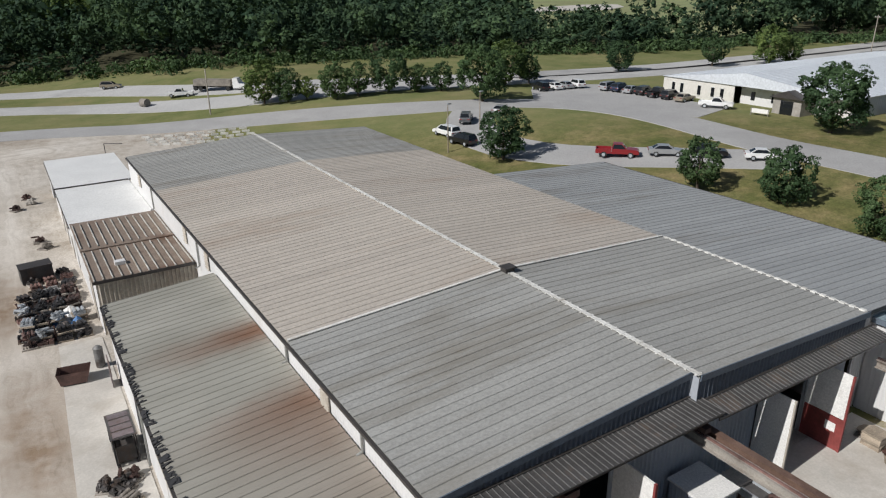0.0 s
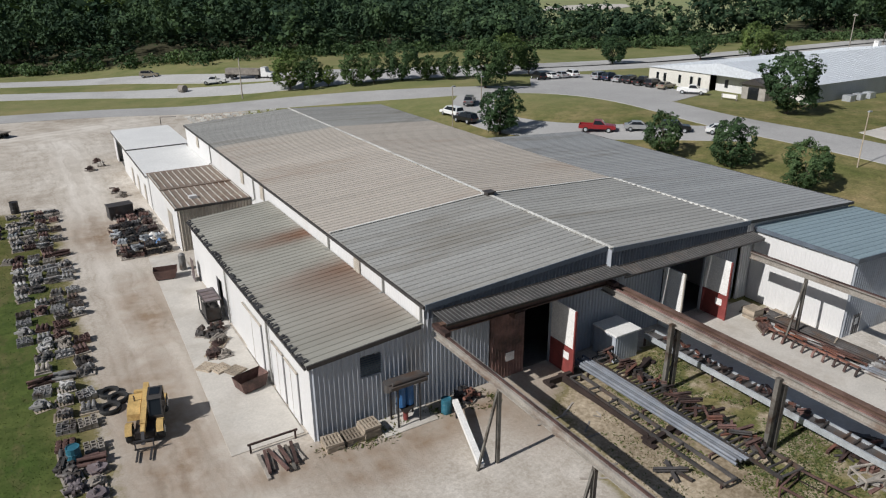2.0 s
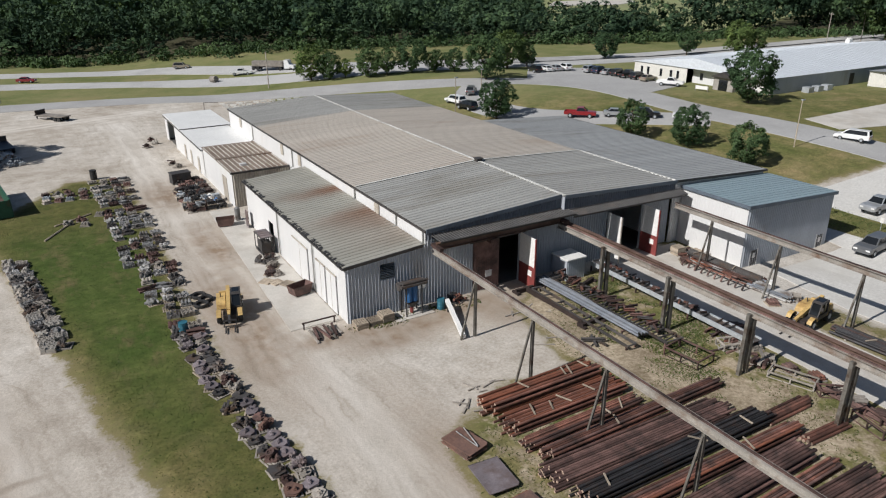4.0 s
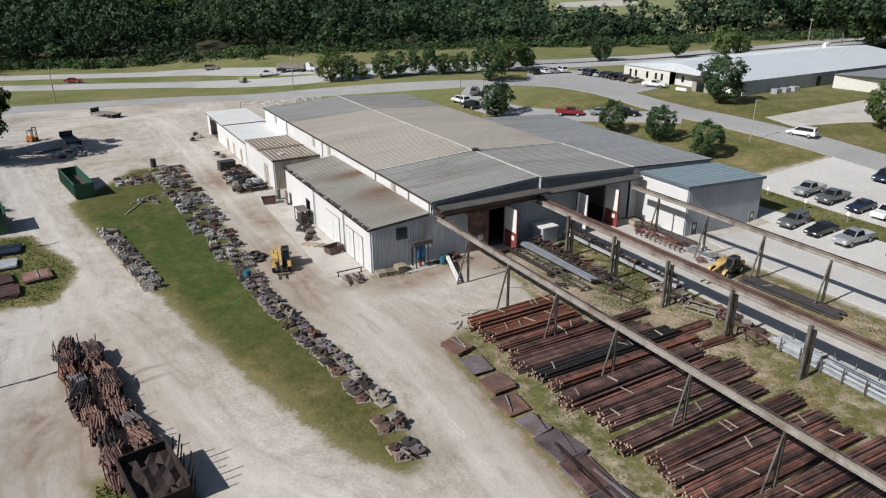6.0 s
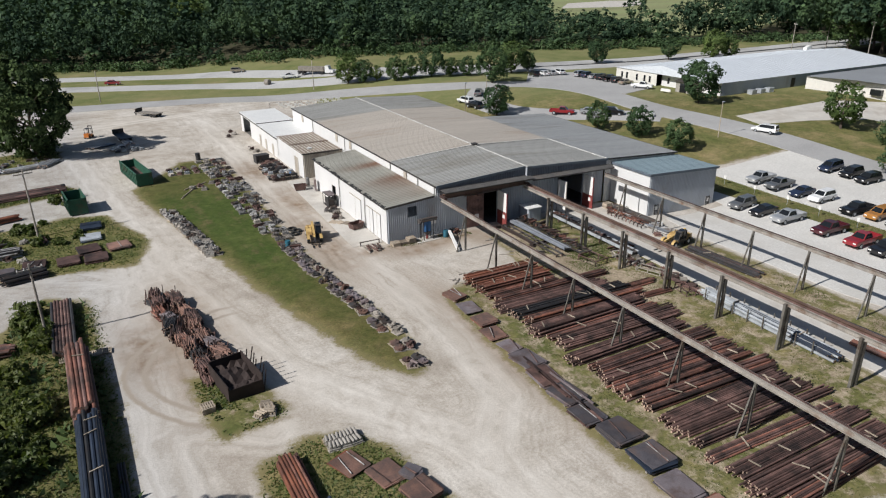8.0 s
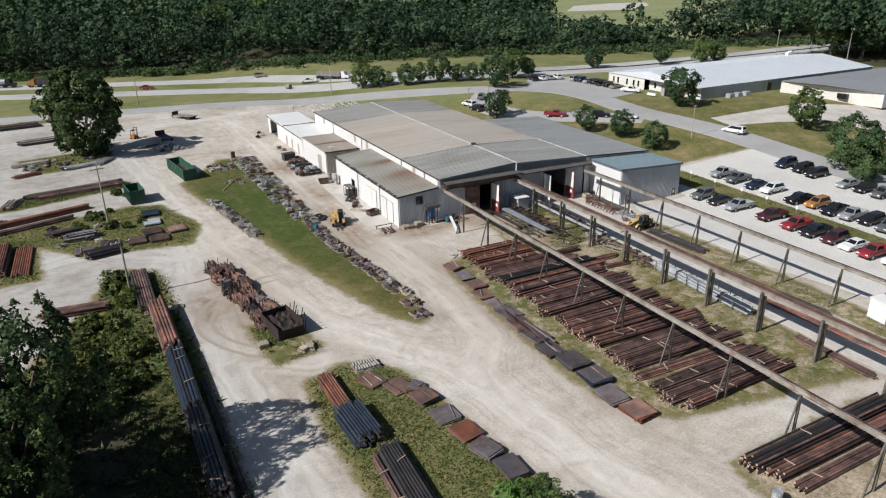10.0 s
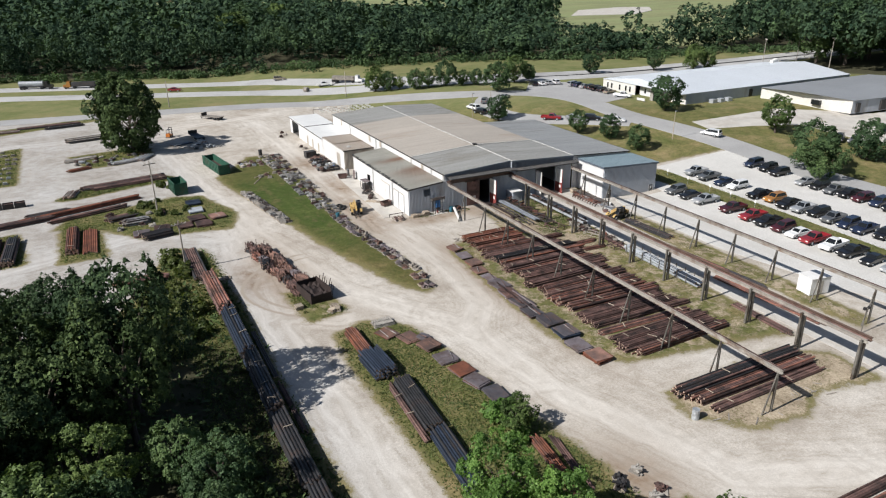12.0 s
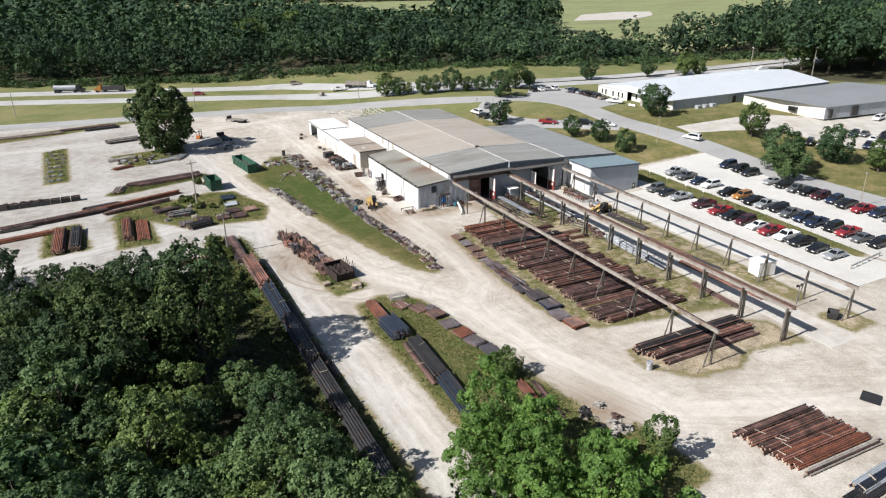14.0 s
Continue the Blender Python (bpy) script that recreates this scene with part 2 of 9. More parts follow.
M["asphalt"] = surface("asphalt", (0.35, 0.345, 0.335), 0.85, 0.0, 0.12, 5, 0.10, (0.29, 0.285, 0.275), 0.62)
M["highway"] = surface("highway", (0.43, 0.425, 0.41), 0.85, 0.0, 0.08, 3, 0.08, (0.29, 0.285, 0.275), 0.6)
M["iron_grey"] = surface("iron_grey", (0.34, 0.335, 0.325), 0.6, 0.25, 1.2, 12, 0.3, (0.11, 0.085, 0.07), 0.57, 0.35)
M["iron_dark"] = surface("iron_dark", (0.085, 0.079, 0.076), 0.6, 0.3, 1.2, 12, 0.3, (0.10, 0.065, 0.045), 0.58, 0.35)
M["rust"] = surface("rust", (0.195, 0.088, 0.063), 0.75, 0.1, 0.8, 10, 0.4, (0.065, 0.038, 0.03), 0.55, 0.55)
M["rust_dark"] = surface("rust_dark", (0.135, 0.079, 0.067), 0.7, 0.15, 0.8, 10, 0.4, (0.042, 0.03, 0.027), 0.55, 0.55)
M["rust_red"] = surface("rust_red", (0.19, 0.07, 0.04), 0.8, 0.1, 0.6, 9, 0.3, (0.09, 0.04, 0.028), 0.58, 0.3)
M["steel_dark"] = surface("steel_dark", (0.05, 0.049, 0.051), 0.5, 0.4, 1.0, 12, 0.3, (0.075, 0.052, 0.042), 0.62, 0.3)
M["plate_grey"] = surface("plate_grey", (0.185, 0.16, 0.168), 0.6, 0.15, 0.7, 9, 0.3, (0.12, 0.085, 0.075), 0.55, 0.35)
M["plate_rust"] = surface("plate_rust", (0.22, 0.125, 0.095), 0.75, 0.1, 0.7, 9, 0.3, (0.11, 0.075, 0.065), 0.55, 0.3)
M["plate_dark"] = surface("plate_dark", (0.10, 0.092, 0.1), 0.55, 0.25, 0.7, 9, 0.3, (0.14, 0.10, 0.085), 0.58, 0.3)
M["rust_black"] = surface("rust_black", (0.035, 0.024, 0.021), 0.8, 0.1, 0.8, 9, 0.35)
M["bar_end"] = surface("bar_end", (0.36, 0.26, 0.2), 0.7, 0.1, 2.0, 12, 0.35, None, 0.6, 0.4)
M["steel_post"] = surface("steel_post", (0.17, 0.16, 0.14), 0.6, 0.3, 1.2, 10, 0.3, (0.07, 0.045, 0.03), 0.58)
M["beam_grey"] = surface("beam_grey", (0.33, 0.305, 0.27), 0.55, 0.2, 0.8, 9, 0.2, (0.18, 0.12, 0.085), 0.6)
M["galv"] = surface("galv", (0.42, 0.445, 0.465), 0.4, 0.3, 1.0, 14, 0.2, (0.25, 0.25, 0.25), 0.62, 0.2)
M["tube_grey"] = surface("tube_grey", (0.185, 0.2, 0.225), 0.4, 0.1, 1.0, 12, 0.2, (0.22, 0.22, 0.22), 0.6, 0.25)
M["blue_pipe"] = surface("blue_pipe", (0.034, 0.045, 0.068), 0.45, 0.3, 1.0, 12, 0.3, (0.05, 0.045, 0.045), 0.64, 0.2)
M["wood"] = surface("wood", (0.34, 0.285, 0.22), 0.85, 0.0, 1.2, 14, 0.25, (0.2, 0.16, 0.12), 0.6, 0.3)
M["wood_grey"] = surface("wood_grey", (0.30, 0.27, 0.235), 0.85, 0.0, 1.2, 14, 0.25, (0.17, 0.15, 0.125), 0.6, 0.3)
M["rubber"] = surface("rubber", (0.022, 0.022, 0.022), 0.8, 0.0, 2, 14, 0.3)
M["green_bin"] = surface("green_bin", (0.03, 0.10, 0.065), 0.55, 0.1, 0.8, 9, 0.2, (0.10, 0.06, 0.04), 0.64)
M["yellow"] = surface("yellow", (0.50, 0.34, 0.13), 0.55, 0.0, 1.0, 9, 0.25, (0.25, 0.14, 0.05), 0.64)
M["orange"] = surface("orange", (0.5, 0.16, 0.03), 0.5, 0.0, 1.0, 9, 0.15)
M["blue_paint"] = surface("blue_paint", (0.04, 0.14, 0.33), 0.5, 0.0, 1.0, 9, 0.2)
M["teal_paint"] = surface("teal_paint", (0.03, 0.13, 0.18), 0.5, 0.0, 1.0, 9, 0.25)
M["red_paint"] = surface("red_paint", (0.22, 0.05, 0.045), 0.6, 0.0, 1.0, 9, 0.25, (0.12, 0.03, 0.025), 0.6)
M["white_paint"] = surface("white_paint", (0.74, 0.73, 0.70), 0.5, 0.0, 1.0, 9, 0.06, (0.5, 0.47, 0.42), 0.68)
M["bark"] = surface("bark", (0.09, 0.07, 0.055), 0.9, 0.0, 2.0, 12, 0.3)
M["stone"] = surface("stone", (0.30, 0.28, 0.25), 0.85, 0.0, 1.0, 9, 0.2)
M["leaf"] = leaf_material("leaf", (0.044, 0.074, 0.034), (0.078, 0.123, 0.054), (0.118, 0.166, 0.08), 0.12, (0.6, 0.66, 0.66), (1.3, 1.25, 1.1), 0.14, 0.06, True)
# Blue raised in the leaf colour to stand for distance haze.
M["leaf_far_haze"] = leaf_material("leaf_far_haze", (0.032, 0.056, 0.033), (0.045, 0.076, 0.043), (0.06, 0.094, 0.052), 0.09, (0.5, 0.58, 0.64), (1.8, 1.7, 1.35), 0.08, 0.03)
# Dark foliage, lowered further for woods that stand against the sun.
M["leaf_wood_dim"] = leaf_material("leaf_wood_dim", (0.032, 0.052, 0.027), (0.053, 0.083, 0.041), (0.085, 0.122, 0.058), 0.1, (0.6, 0.66, 0.66), (1.25, 1.25, 1.1), 0.06, 0.04, True)
# Woodland leaves raised in colour for the sunlit trees in front.
M["leaf_fore_lit"] = leaf_material("leaf_fore_lit", (0.06, 0.098, 0.044), (0.11, 0.165, 0.07), (0.16, 0.22, 0.105), 0.12, (0.65, 0.7, 0.68), (1.3, 1.25, 1.1), 0.2, 0.1, True)
M["leaf_bright"] = leaf_material("leaf_bright", (0.075, 0.15, 0.035), (0.15, 0.26, 0.065), (0.21, 0.32, 0.10), 0.25, (0.6, 0.65, 0.6), (1.3, 1.25, 1.1), 0.35)
M["hay_field"] = surface("hay_field", (0.215, 0.225, 0.105), 0.95, 0.0, 0.02, 0.4, 0.2, (0.22, 0.26, 0.11), 0.56, 0, (1, 3, 1), 0.0)
M["lawn"] = leaf_material("lawn", (0.042, 0.068, 0.018), (0.058, 0.086, 0.024), (0.085, 0.1, 0.036), 0.15, (0.75, 0.85, 0.8), (1.3, 1.15, 1.1), 0.35)
M["weeds"] = leaf_material("weeds", (0.07, 0.095, 0.03), (0.115, 0.145, 0.048), (0.16, 0.175, 0.075), 0.3, (0.6, 0.7, 0.65), (1.3, 1.2, 1.1), 0.35)
M["grass"] = leaf_material("grass", (0.075, 0.095, 0.032), (0.115, 0.128, 0.048), (0.175, 0.16, 0.08), 0.3, (0.75, 0.85, 0.75), (1.25, 1.12, 1.05), 0.35)
gm, gnt, gb = nodes_of("glass_dark")
gb.inputs["Base Color"].default_value = (0.012, 0.014, 0.016, 1)
gb.inputs["Roughness"].default_value = 0.06
M["glass"] = gm


def paint(name, c, metal=0.25):
    m, nt, bsdf = nodes_of(name)
    f = noise_tex(nt, 1.5, 4.0, 0.6, None, "World")
    nt.links.new(ramp(nt, f, [(0.3, shade(c, 0.88)), (0.7, shade(c, 1.06))]), bsdf.inputs["Base Color"])
    bsdf.inputs["Roughness"].default_value = 0.32
    bsdf.inputs["Metallic"].default_value = metal
    bsdf.inputs["Coat Weight"].default_value = 0.5
    return m


PAINT = {
    "white": paint("paint_white", (0.72, 0.72, 0.71), 0.0), "silver": paint("paint_silver", (0.42, 0.43, 0.44), 0.4),
    "black": paint("paint_black", (0.014, 0.014, 0.016)), "navy": paint("paint_navy", (0.02, 0.03, 0.065)),
    "red": paint("paint_red", (0.26, 0.022, 0.028), 0.1), "maroon": paint("paint_maroon", (0.075, 0.014, 0.02)),
    "grey": paint("paint_grey", (0.13, 0.135, 0.14)), "orange": paint("paint_orange", (0.38, 0.17, 0.04), 0.1),
    "blue": paint("paint_blue", (0.03, 0.065, 0.19)), "tan": paint("paint_tan", (0.3, 0.26, 0.2)),
}

# ---- ground ----
YARD = [(-150, 128), (-88, 136), (2, 123), (30, 112), (22, 96), (20, 66), (37, 60), (37, -2), (53, -2), (56, 4), (84, 2), (86, -15), (87, -48),
        (92, -150), (-150, -150)]
WOODS = [(-84, -21), (-66, -23), (-54, -22), (-48.5, -11), (-45, -3), (-41.5, 4), (-37.5, 1), (-37, -12), (-36.2, -26), (-36.6, -50), (-35.5, -70), (-36, -96), (-50, -150), (-150, -150), (-150, -14)]
LAWN = [(-26.6, 36), (-24.6, 26.4), (-21.3, 8.0), (-19.2, -4.0), (-17.1, -14.4), (-15.1, -22.6), (-13.6, -27.8), (-11.6, -30.8), (-9.8, -30.6), (-9.2, -23.7), (-9.4, -16.8),
        (-10.6, -7.6), (-11.2, 1.0), (-11.0, 19.6), (-10.5, 35.2), (-11.2, 58.2), (-17.3, 59), (-23.1, 50), (-27.5, 44)]
MID = [(-27.2, -37), (-23, -35.5), (-20, -36), (-17.6, -40.5), (-16.4, -49), (-15.2, -57), (-14.5, -64), (-13, -72), (-13, -80), (-9, -80), (-8, -90), (-28, -96), (-27.5, -80), (-27.4, -62), (-28, -46)]
PIPES = [(-0.8, -18), (6, -14.5), (12, -16), (14, -5), (17, -3), (27, -2.5), (26.6, -24), (25.8, -40), (24.5, -64), (17, -62), (11, -61.5), (1.5, -59.5), (-1.5, -56), (-2.6, -50), (-2, -33)]
LAST = [(1, -67), (0.2, -71), (4.6, -75.6), (11.3, -76.6), (16, -74), (24.5, -76.0), (24.5, -69.5), (19.5, -66.2), (10, -66.6)]
RIGHT = [(33.5, -21), (37.5, -19), (37.6, -48), (37.2, -66), (34, -67), (33.2, -46)]
ENDR = [(33, -72), (38, -72), (38, -77), (33, -77)]
MEDIAN = [(56.0, 3), (63, -1), (63.6, -9), (63.7, -21), (63.3, -35), (62.6, -48), (61.8, -60), (58.2, -60), (57.8, -37), (57.6, -17)]
SCRAP = [(-29.8, -22), (-25.5, -21), (-23.5, -31), (-29, -32)]
DOORS = [(12, -2), (18.6, -2), (19.6, -9), (19.6, -17), (22.5, -25), (21, -33), (17, -30), (13, -14), (10.5, -12)]
BARE = ((DOORS, 0.92), (LAST, 0.9), (PIPES, 0.5), (RIGHT, 0.6), (ENDR, 0.7), (SCRAP, 0.4))
WEST = [
    [(-60, 43), (-54, 51.6), (-39, 54), (-36.5, 50.5), (-38, 47.5), (-57, 42)],
    [(-58, 29), (-38, 34), (-33, 32), (-28.5, 18), (-31, 10), (-46, 12), (-52, 20), (-60, 24)],
    [(-57, 81), (-45, 83), (-38, 81), (-38.5, 71.5), (-46, 67.5), (-53, 67)],
    [(-95, 121), (-50, 132), (-46, 128), (-70, 119), (-95, 113)],
    [(-72, 24), (-66, 25), (-64, 9), (-72, 8)], [(-59, 24), (-53, 24), (-52, 6), (-59, 6)],
    [(-74, 96), (-68.5, 98), (-67.7, 60), (-72.8, 60)],
]
GRASSES = [LAWN, MID, PIPES, LAST, RIGHT, ENDR, MEDIAN, SCRAP] + WEST
LANES = [[(-36, 75), (-32, 40), (-28, 5), (-22, -25), (-12, -42), (-9, -62), (-3, -80), (25, -92)], [(-6, 100), (-6.5, 40), (-6, 5), (-4, -22), (-6, -38), (-12, -45)],
         [(-32, 10), (-33.5, -30), (-32, -60), (-32, -100)], [(-80, 3), (-45, 14), (-33, 5)], [(-90, 100), (-40, 100), (0, 110)], [(-25, -33), (-33, -28), (-35, -12), (-30, 2)]]


FOREST = [(-520, 395), (-300, 312), (-95, 243), (-61, 226), (-27, 217), (8, 203), (39, 186), (64, 177), (91, 172), (117, 163), (139, 150), (162, 138), (209, 131), (248, 116), (294, 104), (420, 100), (700, 130), (1400, 500), (1200, 1500), (-700, 1500)]
EASTWOOD = [(196, 84), (200, 60), (214, 44), (238, 36), (300, 30), (330, 90)]
CLEARING = [(172, 190), (196, 172), (214, 156), (236, 152), (262, 158), (330, 190), (460, 240), (640, 300), (860, 400), (1000, 640), (640, 800), (440, 600), (300, 400), (220, 262)]
CLEAR2 = [(-4, 500), (252, 420), (417, 694), (25, 817)]


def spread(a, b, step, far):
    inner = np.concatenate([np.arange(a - 40, a, 2.5), np.arange(a, b, step), np.arange(b, b + 130, 2.5)])
    out = [2.5]
    while sum(out) < far:
        out.append(out[-1] * 1.35)
    out = np.cumsum(out)
    return np.concatenate([inner[0] - out[::-1], inner, inner[-1] + out])


def build_ground():
    xs, ys = spread(-95, 100, 0.85, 3500), spread(-108, 132, 0.85, 3500)
    nx, ny = len(xs), len(ys)
    X, Y = np.meshgrid(xs, ys)
    x, y = X.ravel(), Y.ravel()
    z = ground_z(x, y)
    grass = -signed(YARD, x, y)
    for poly in GRASSES:
        grass = np.maximum(grass, signed(poly, x, y))
    grass = np.maximum(grass, signed(WOODS, x, y))
    wear = np.zeros(x.shape)
    lane = np.full(x.shape, 40.0)
    for way in LANES:
        d = line_distance(way, x, y)
        lane = np.minimum(lane, d)
        wear = np.maximum(wear, np.exp(-((d - 1.1) / 0.7) ** 2) + 0.6 * np.exp(-(d / 4.0) ** 2))
    lush = smooth_step(0, 3, signed(LAWN, x, y)) * (0.12 + 0.88 * smooth_step(-20, 6, y)) * (0.4 + 0.6 * smooth_step(42, 30, y))
    bare = np.zeros(x.shape)
    for poly, amount in BARE:
        bare = np.maximum(bare, amount * smooth_step(-1.5, 1.0, signed(poly, x, y)))
    mown = smooth_step(0.2, 1.6, signed(LAWN, x, y))
    west = smooth_step(-26, -40, x)
    verge = smooth_step(80, 110, y + 0.45 * x) * (grass > 0)
    litter = np.maximum(np.maximum(smooth_step(-4, 5, signed(FOREST, x, y)) * smooth_step(4, -4, np.maximum(signed(CLEARING, x, y), signed(CLEAR2, x, y))), smooth_step(-3, 4, signed(EASTWOOD, x, y))), smooth_step(0, 3, signed(WOODS, x, y)) * smooth_step(-30, -38, y))
    island = np.max([signed(p, x, y) for p in GRASSES], axis=0)
    z = z + 0.05 * np.clip(island, 0, 2)
    me = bpy.data.meshes.new("ground")
    idx = np.arange(nx * ny).reshape(ny, nx)
    q = np.stack([idx[:-1, :-1], idx[:-1, 1:], idx[1:, 1:], idx[1:, :-1]], -1).reshape(-1, 4)
    me.vertices.add(nx * ny)
    me.vertices.foreach_set("co", np.stack([x, y, z], -1).astype(np.float32).ravel())
    me.loops.add(len(q) * 4)
    me.loops.foreach_set("vertex_index", q.astype(np.int32).ravel())
    me.polygons.add(len(q))
    me.polygons.foreach_set("loop_start", np.arange(0, len(q) * 4, 4, dtype=np.int32))
    dirt = np.zeros(x.shape)
    for cx, cy, rx_, ry_ in ((2, -4.0, 5, 2.0), (-7.5, 6, 3.5, 15), (-5.5, 24, 2.5, 9), (14, -5, 4, 3), (5, -3.2, 5, 1.6), (-2.5, -1.6, 3.5, 1.6), (1.0, -2.6, 4, 1.3), (9.5, -2.6, 3, 1.4), (-28.5, -14, 4.5, 16), (-1, -34, 3, 20), (-12, -76, 5, 6), (-33, -14, 3, 8), (10, -2.2, 7, 2.4), (16, -4, 4, 4), (1, -1.5, 3, 1.5), (-6.5, 46, 3, 8)):
        dirt = np.maximum(dirt, np.exp(-(((x - cx) / rx_) ** 2 + ((y - cy) / ry_) ** 2)))
    for key, val in (("litter", litter), ("dirt", dirt), ("lane", lane), ("west", west), ("mown", mown), ("bare", bare), ("grass_edge", np.clip(grass, -4, 4)), ("wear", wear), ("lush", lush), ("verge", verge)):
        me.attributes.new(key, "FLOAT", "POINT").data.foreach_set("value", val.astype(np.float32))
    me.update(calc_edges=True)
    me.shade_smooth()
    m, nt, bsdf = nodes_of("yard_ground")

    def attr(n):
        a = nt.nodes.new("ShaderNodeAttribute")
        a.attribute_name = n
        return a.outputs["Fac"]

    n1 = noise_tex(nt, 0.07, 6, 0.65, None, "World")
    n2 = noise_tex(nt, 0.5, 5, 0.65, None, "World")
    n3 = noise_tex(nt, 4.0, 4, 0.7, None, "World")
    gravel = ramp(nt, n1, [(0.32, (0.35, 0.312, 0.262)), (0.47, (0.475, 0.438, 0.385)), (0.7, (0.585, 0.56, 0.515))])
    gravel = mix(nt, 1.0, gravel, ramp(nt, n2, [(0.25, (0.74, 0.715, 0.68)), (0.6, (1.06, 1.06, 1.06))]), "MULTIPLY")
    gravel = mix(nt, 1.0, gravel, ramp(nt, n3, [(0.3, (0.8, 0.79, 0.78)), (0.7, (1.14, 1.14, 1.14))]), "MULTIPLY")
    gravel = mix(nt, 1.0, gravel, ramp(nt, noise_tex(nt, 13.0, 3, 0.7, None, "World"), [(0.3, (0.86, 0.85, 0.84)), (0.7, (1.1, 1.1, 1.1))]), "MULTIPLY")
    gravel = mix(nt, maths(nt, "MULTIPLY", attr("wear"), 0.45), gravel, (0.62, 0.585, 0.53))
    gravel = mix(nt, maths(nt, "MULTIPLY", attr("dirt"), ramp(nt, n2, [(0.32, (0.42, 0.42, 0.42)), (0.6, (1.0, 1.0, 1.0))])), gravel, (0.235, 0.17, 0.115))
    gravel = mix(nt, attr("west"), gravel, mix(nt, 1.0, gravel, (0.84, 0.87, 0.92), "MULTIPLY"))
    # wheel marks that follow the lanes
    cmb = nt.nodes.new("ShaderNodeCombineXYZ")
    nt.links.new(maths(nt, "ADD", attr("lane"), maths(nt, "MULTIPLY", n1, 5.0)), cmb.inputs[0])
    nt.links.new(maths(nt, "MULTIPLY", noise_tex(nt, 0.03, 2, 0.5, None, "World"), 9.0), cmb.inputs[1])
    trk = node(nt, "ShaderNodeTexNoise", Scale=1.5, Detail=4.0, Roughness=0.65)
    nt.links.new(cmb.outputs[0], trk.inputs["Vector"])
    marks = ramp(nt, trk.outputs["Fac"], [(0.3, (0.80, 0.775, 0.745)), (0.48, (0.98, 0.975, 0.97)), (0.68, (1.09, 1.09, 1.09))])
    near = ramp(nt, maths(nt, "MULTIPLY", attr("lane"), 0.05), [(0.15, (1, 1, 1)), (0.75, (0.15, 0.15, 0.15))])
    gravel = mix(nt, near, gravel, mix(nt, 1.0, gravel, marks, "MULTIPLY"))
    ruts = noise_tex(nt, 0.5, 4, 0.6, (1.6, 0.16, 1), "World")
    gravel = mix(nt, ramp(nt, ruts, [(0.52, (0, 0, 0)), (0.66, (0.3, 0.3, 0.3))]), gravel, (0.40, 0.36, 0.31))
    geo = nt.nodes.new("ShaderNodeNewGeometry")
    sep = nt.nodes.new("ShaderNodeSeparateXYZ")
    nt.links.new(geo.outputs["Position"], sep.inputs[0])
    broken = ramp(nt, noise_tex(nt, 0.22, 3, 0.6, None, "World"), [(0.48, (0, 0, 0)), (0.66, (0.4, 0.4, 0.4))])
    west_half = ramp(nt, maths(nt, "MULTIPLY", sep.outputs[0], -0.04), [(0.88, (0, 0, 0)), (0.98, (1, 1, 1))])
    for cx, cy, rad in ((-23.4, -20, 9.7), (-23.4, -20, 11.5), (-4, -46, 14.0), (-4, -46, 15.8), (6, -2, 21.0), (6, -2, 22.8), (-2, -95, 17.5), (-2, -95, 19.2), (20, -82, 9.0), (20, -82, 10.8), (-34, 96, 24), (-34, 96, 25.8)):
        dx = maths(nt, "SUBTRACT", sep.outputs[0], cx)
        dy = maths(nt, "SUBTRACT", sep.outputs[1], cy)
        rr = maths(nt, "SQRT", maths(nt, "ADD", maths(nt, "MULTIPLY", dx, dx), maths(nt, "MULTIPLY", dy, dy)))
        rr = maths(nt, "ADD", rr, maths(nt, "MULTIPLY", n1, 3.0))
        off = maths(nt, "ABSOLUTE", maths(nt, "SUBTRACT", rr, rad + 1.5))
        band = ramp(nt, off, [(0.12, (1, 1, 1)), (0.42, (0, 0, 0))])
        gravel = mix(nt, maths(nt, "MULTIPLY", band, west_half if cx == -23.4 else broken), gravel, (0.33, 0.285, 0.235))
    dry = ramp(nt, n2, [(0.3, (0.14, 0.125, 0.055)), (0.7, (0.23, 0.195, 0.10))])
    green = ramp(nt, noise_tex(nt, 0.18, 5, 0.6, None, "World"), [(0.3, (0.10, 0.115, 0.04)), (0.5, (0.145, 0.145, 0.06)), (0.7, (0.225, 0.195, 0.10))])
    green = mix(nt, 1.0, green, ramp(nt, n3, [(0.3, (0.7, 0.7, 0.7)), (0.7, (1.25, 1.25, 1.25))]), "MULTIPLY")
    green = mix(nt, maths(nt, "MULTIPLY", attr("mown"), 0.8), green, mix(nt, 1.0, ramp(nt, noise_tex(nt, 0.35, 6, 0.7, None, "World"), [(0.3, (0.075, 0.085, 0.026)), (0.5, (0.105, 0.10, 0.037)), (0.7, (0.15, 0.128, 0.062))]), ramp(nt, n3, [(0.3, (0.75, 0.75, 0.75)), (0.7, (1.2, 1.2, 1.2))]), "MULTIPLY"))
    green = mix(nt, maths(nt, "MULTIPLY", attr("lush"), 0.85), green, ramp(nt, n2, [(0.3, (0.044, 0.075, 0.018)), (0.6, (0.064, 0.1, 0.026)), (0.75, (0.1, 0.118, 0.044))]))
    green = mix(nt, maths(nt, "MULTIPLY", ramp(nt, noise_tex(nt, 0.3, 6, 0.7, (1.4, 0.7, 1), "World"), [(0.52, (0, 0, 0)), (0.68, (0.75, 0.75, 0.75))]), attr("lush")), green, (0.135, 0.115, 0.06))
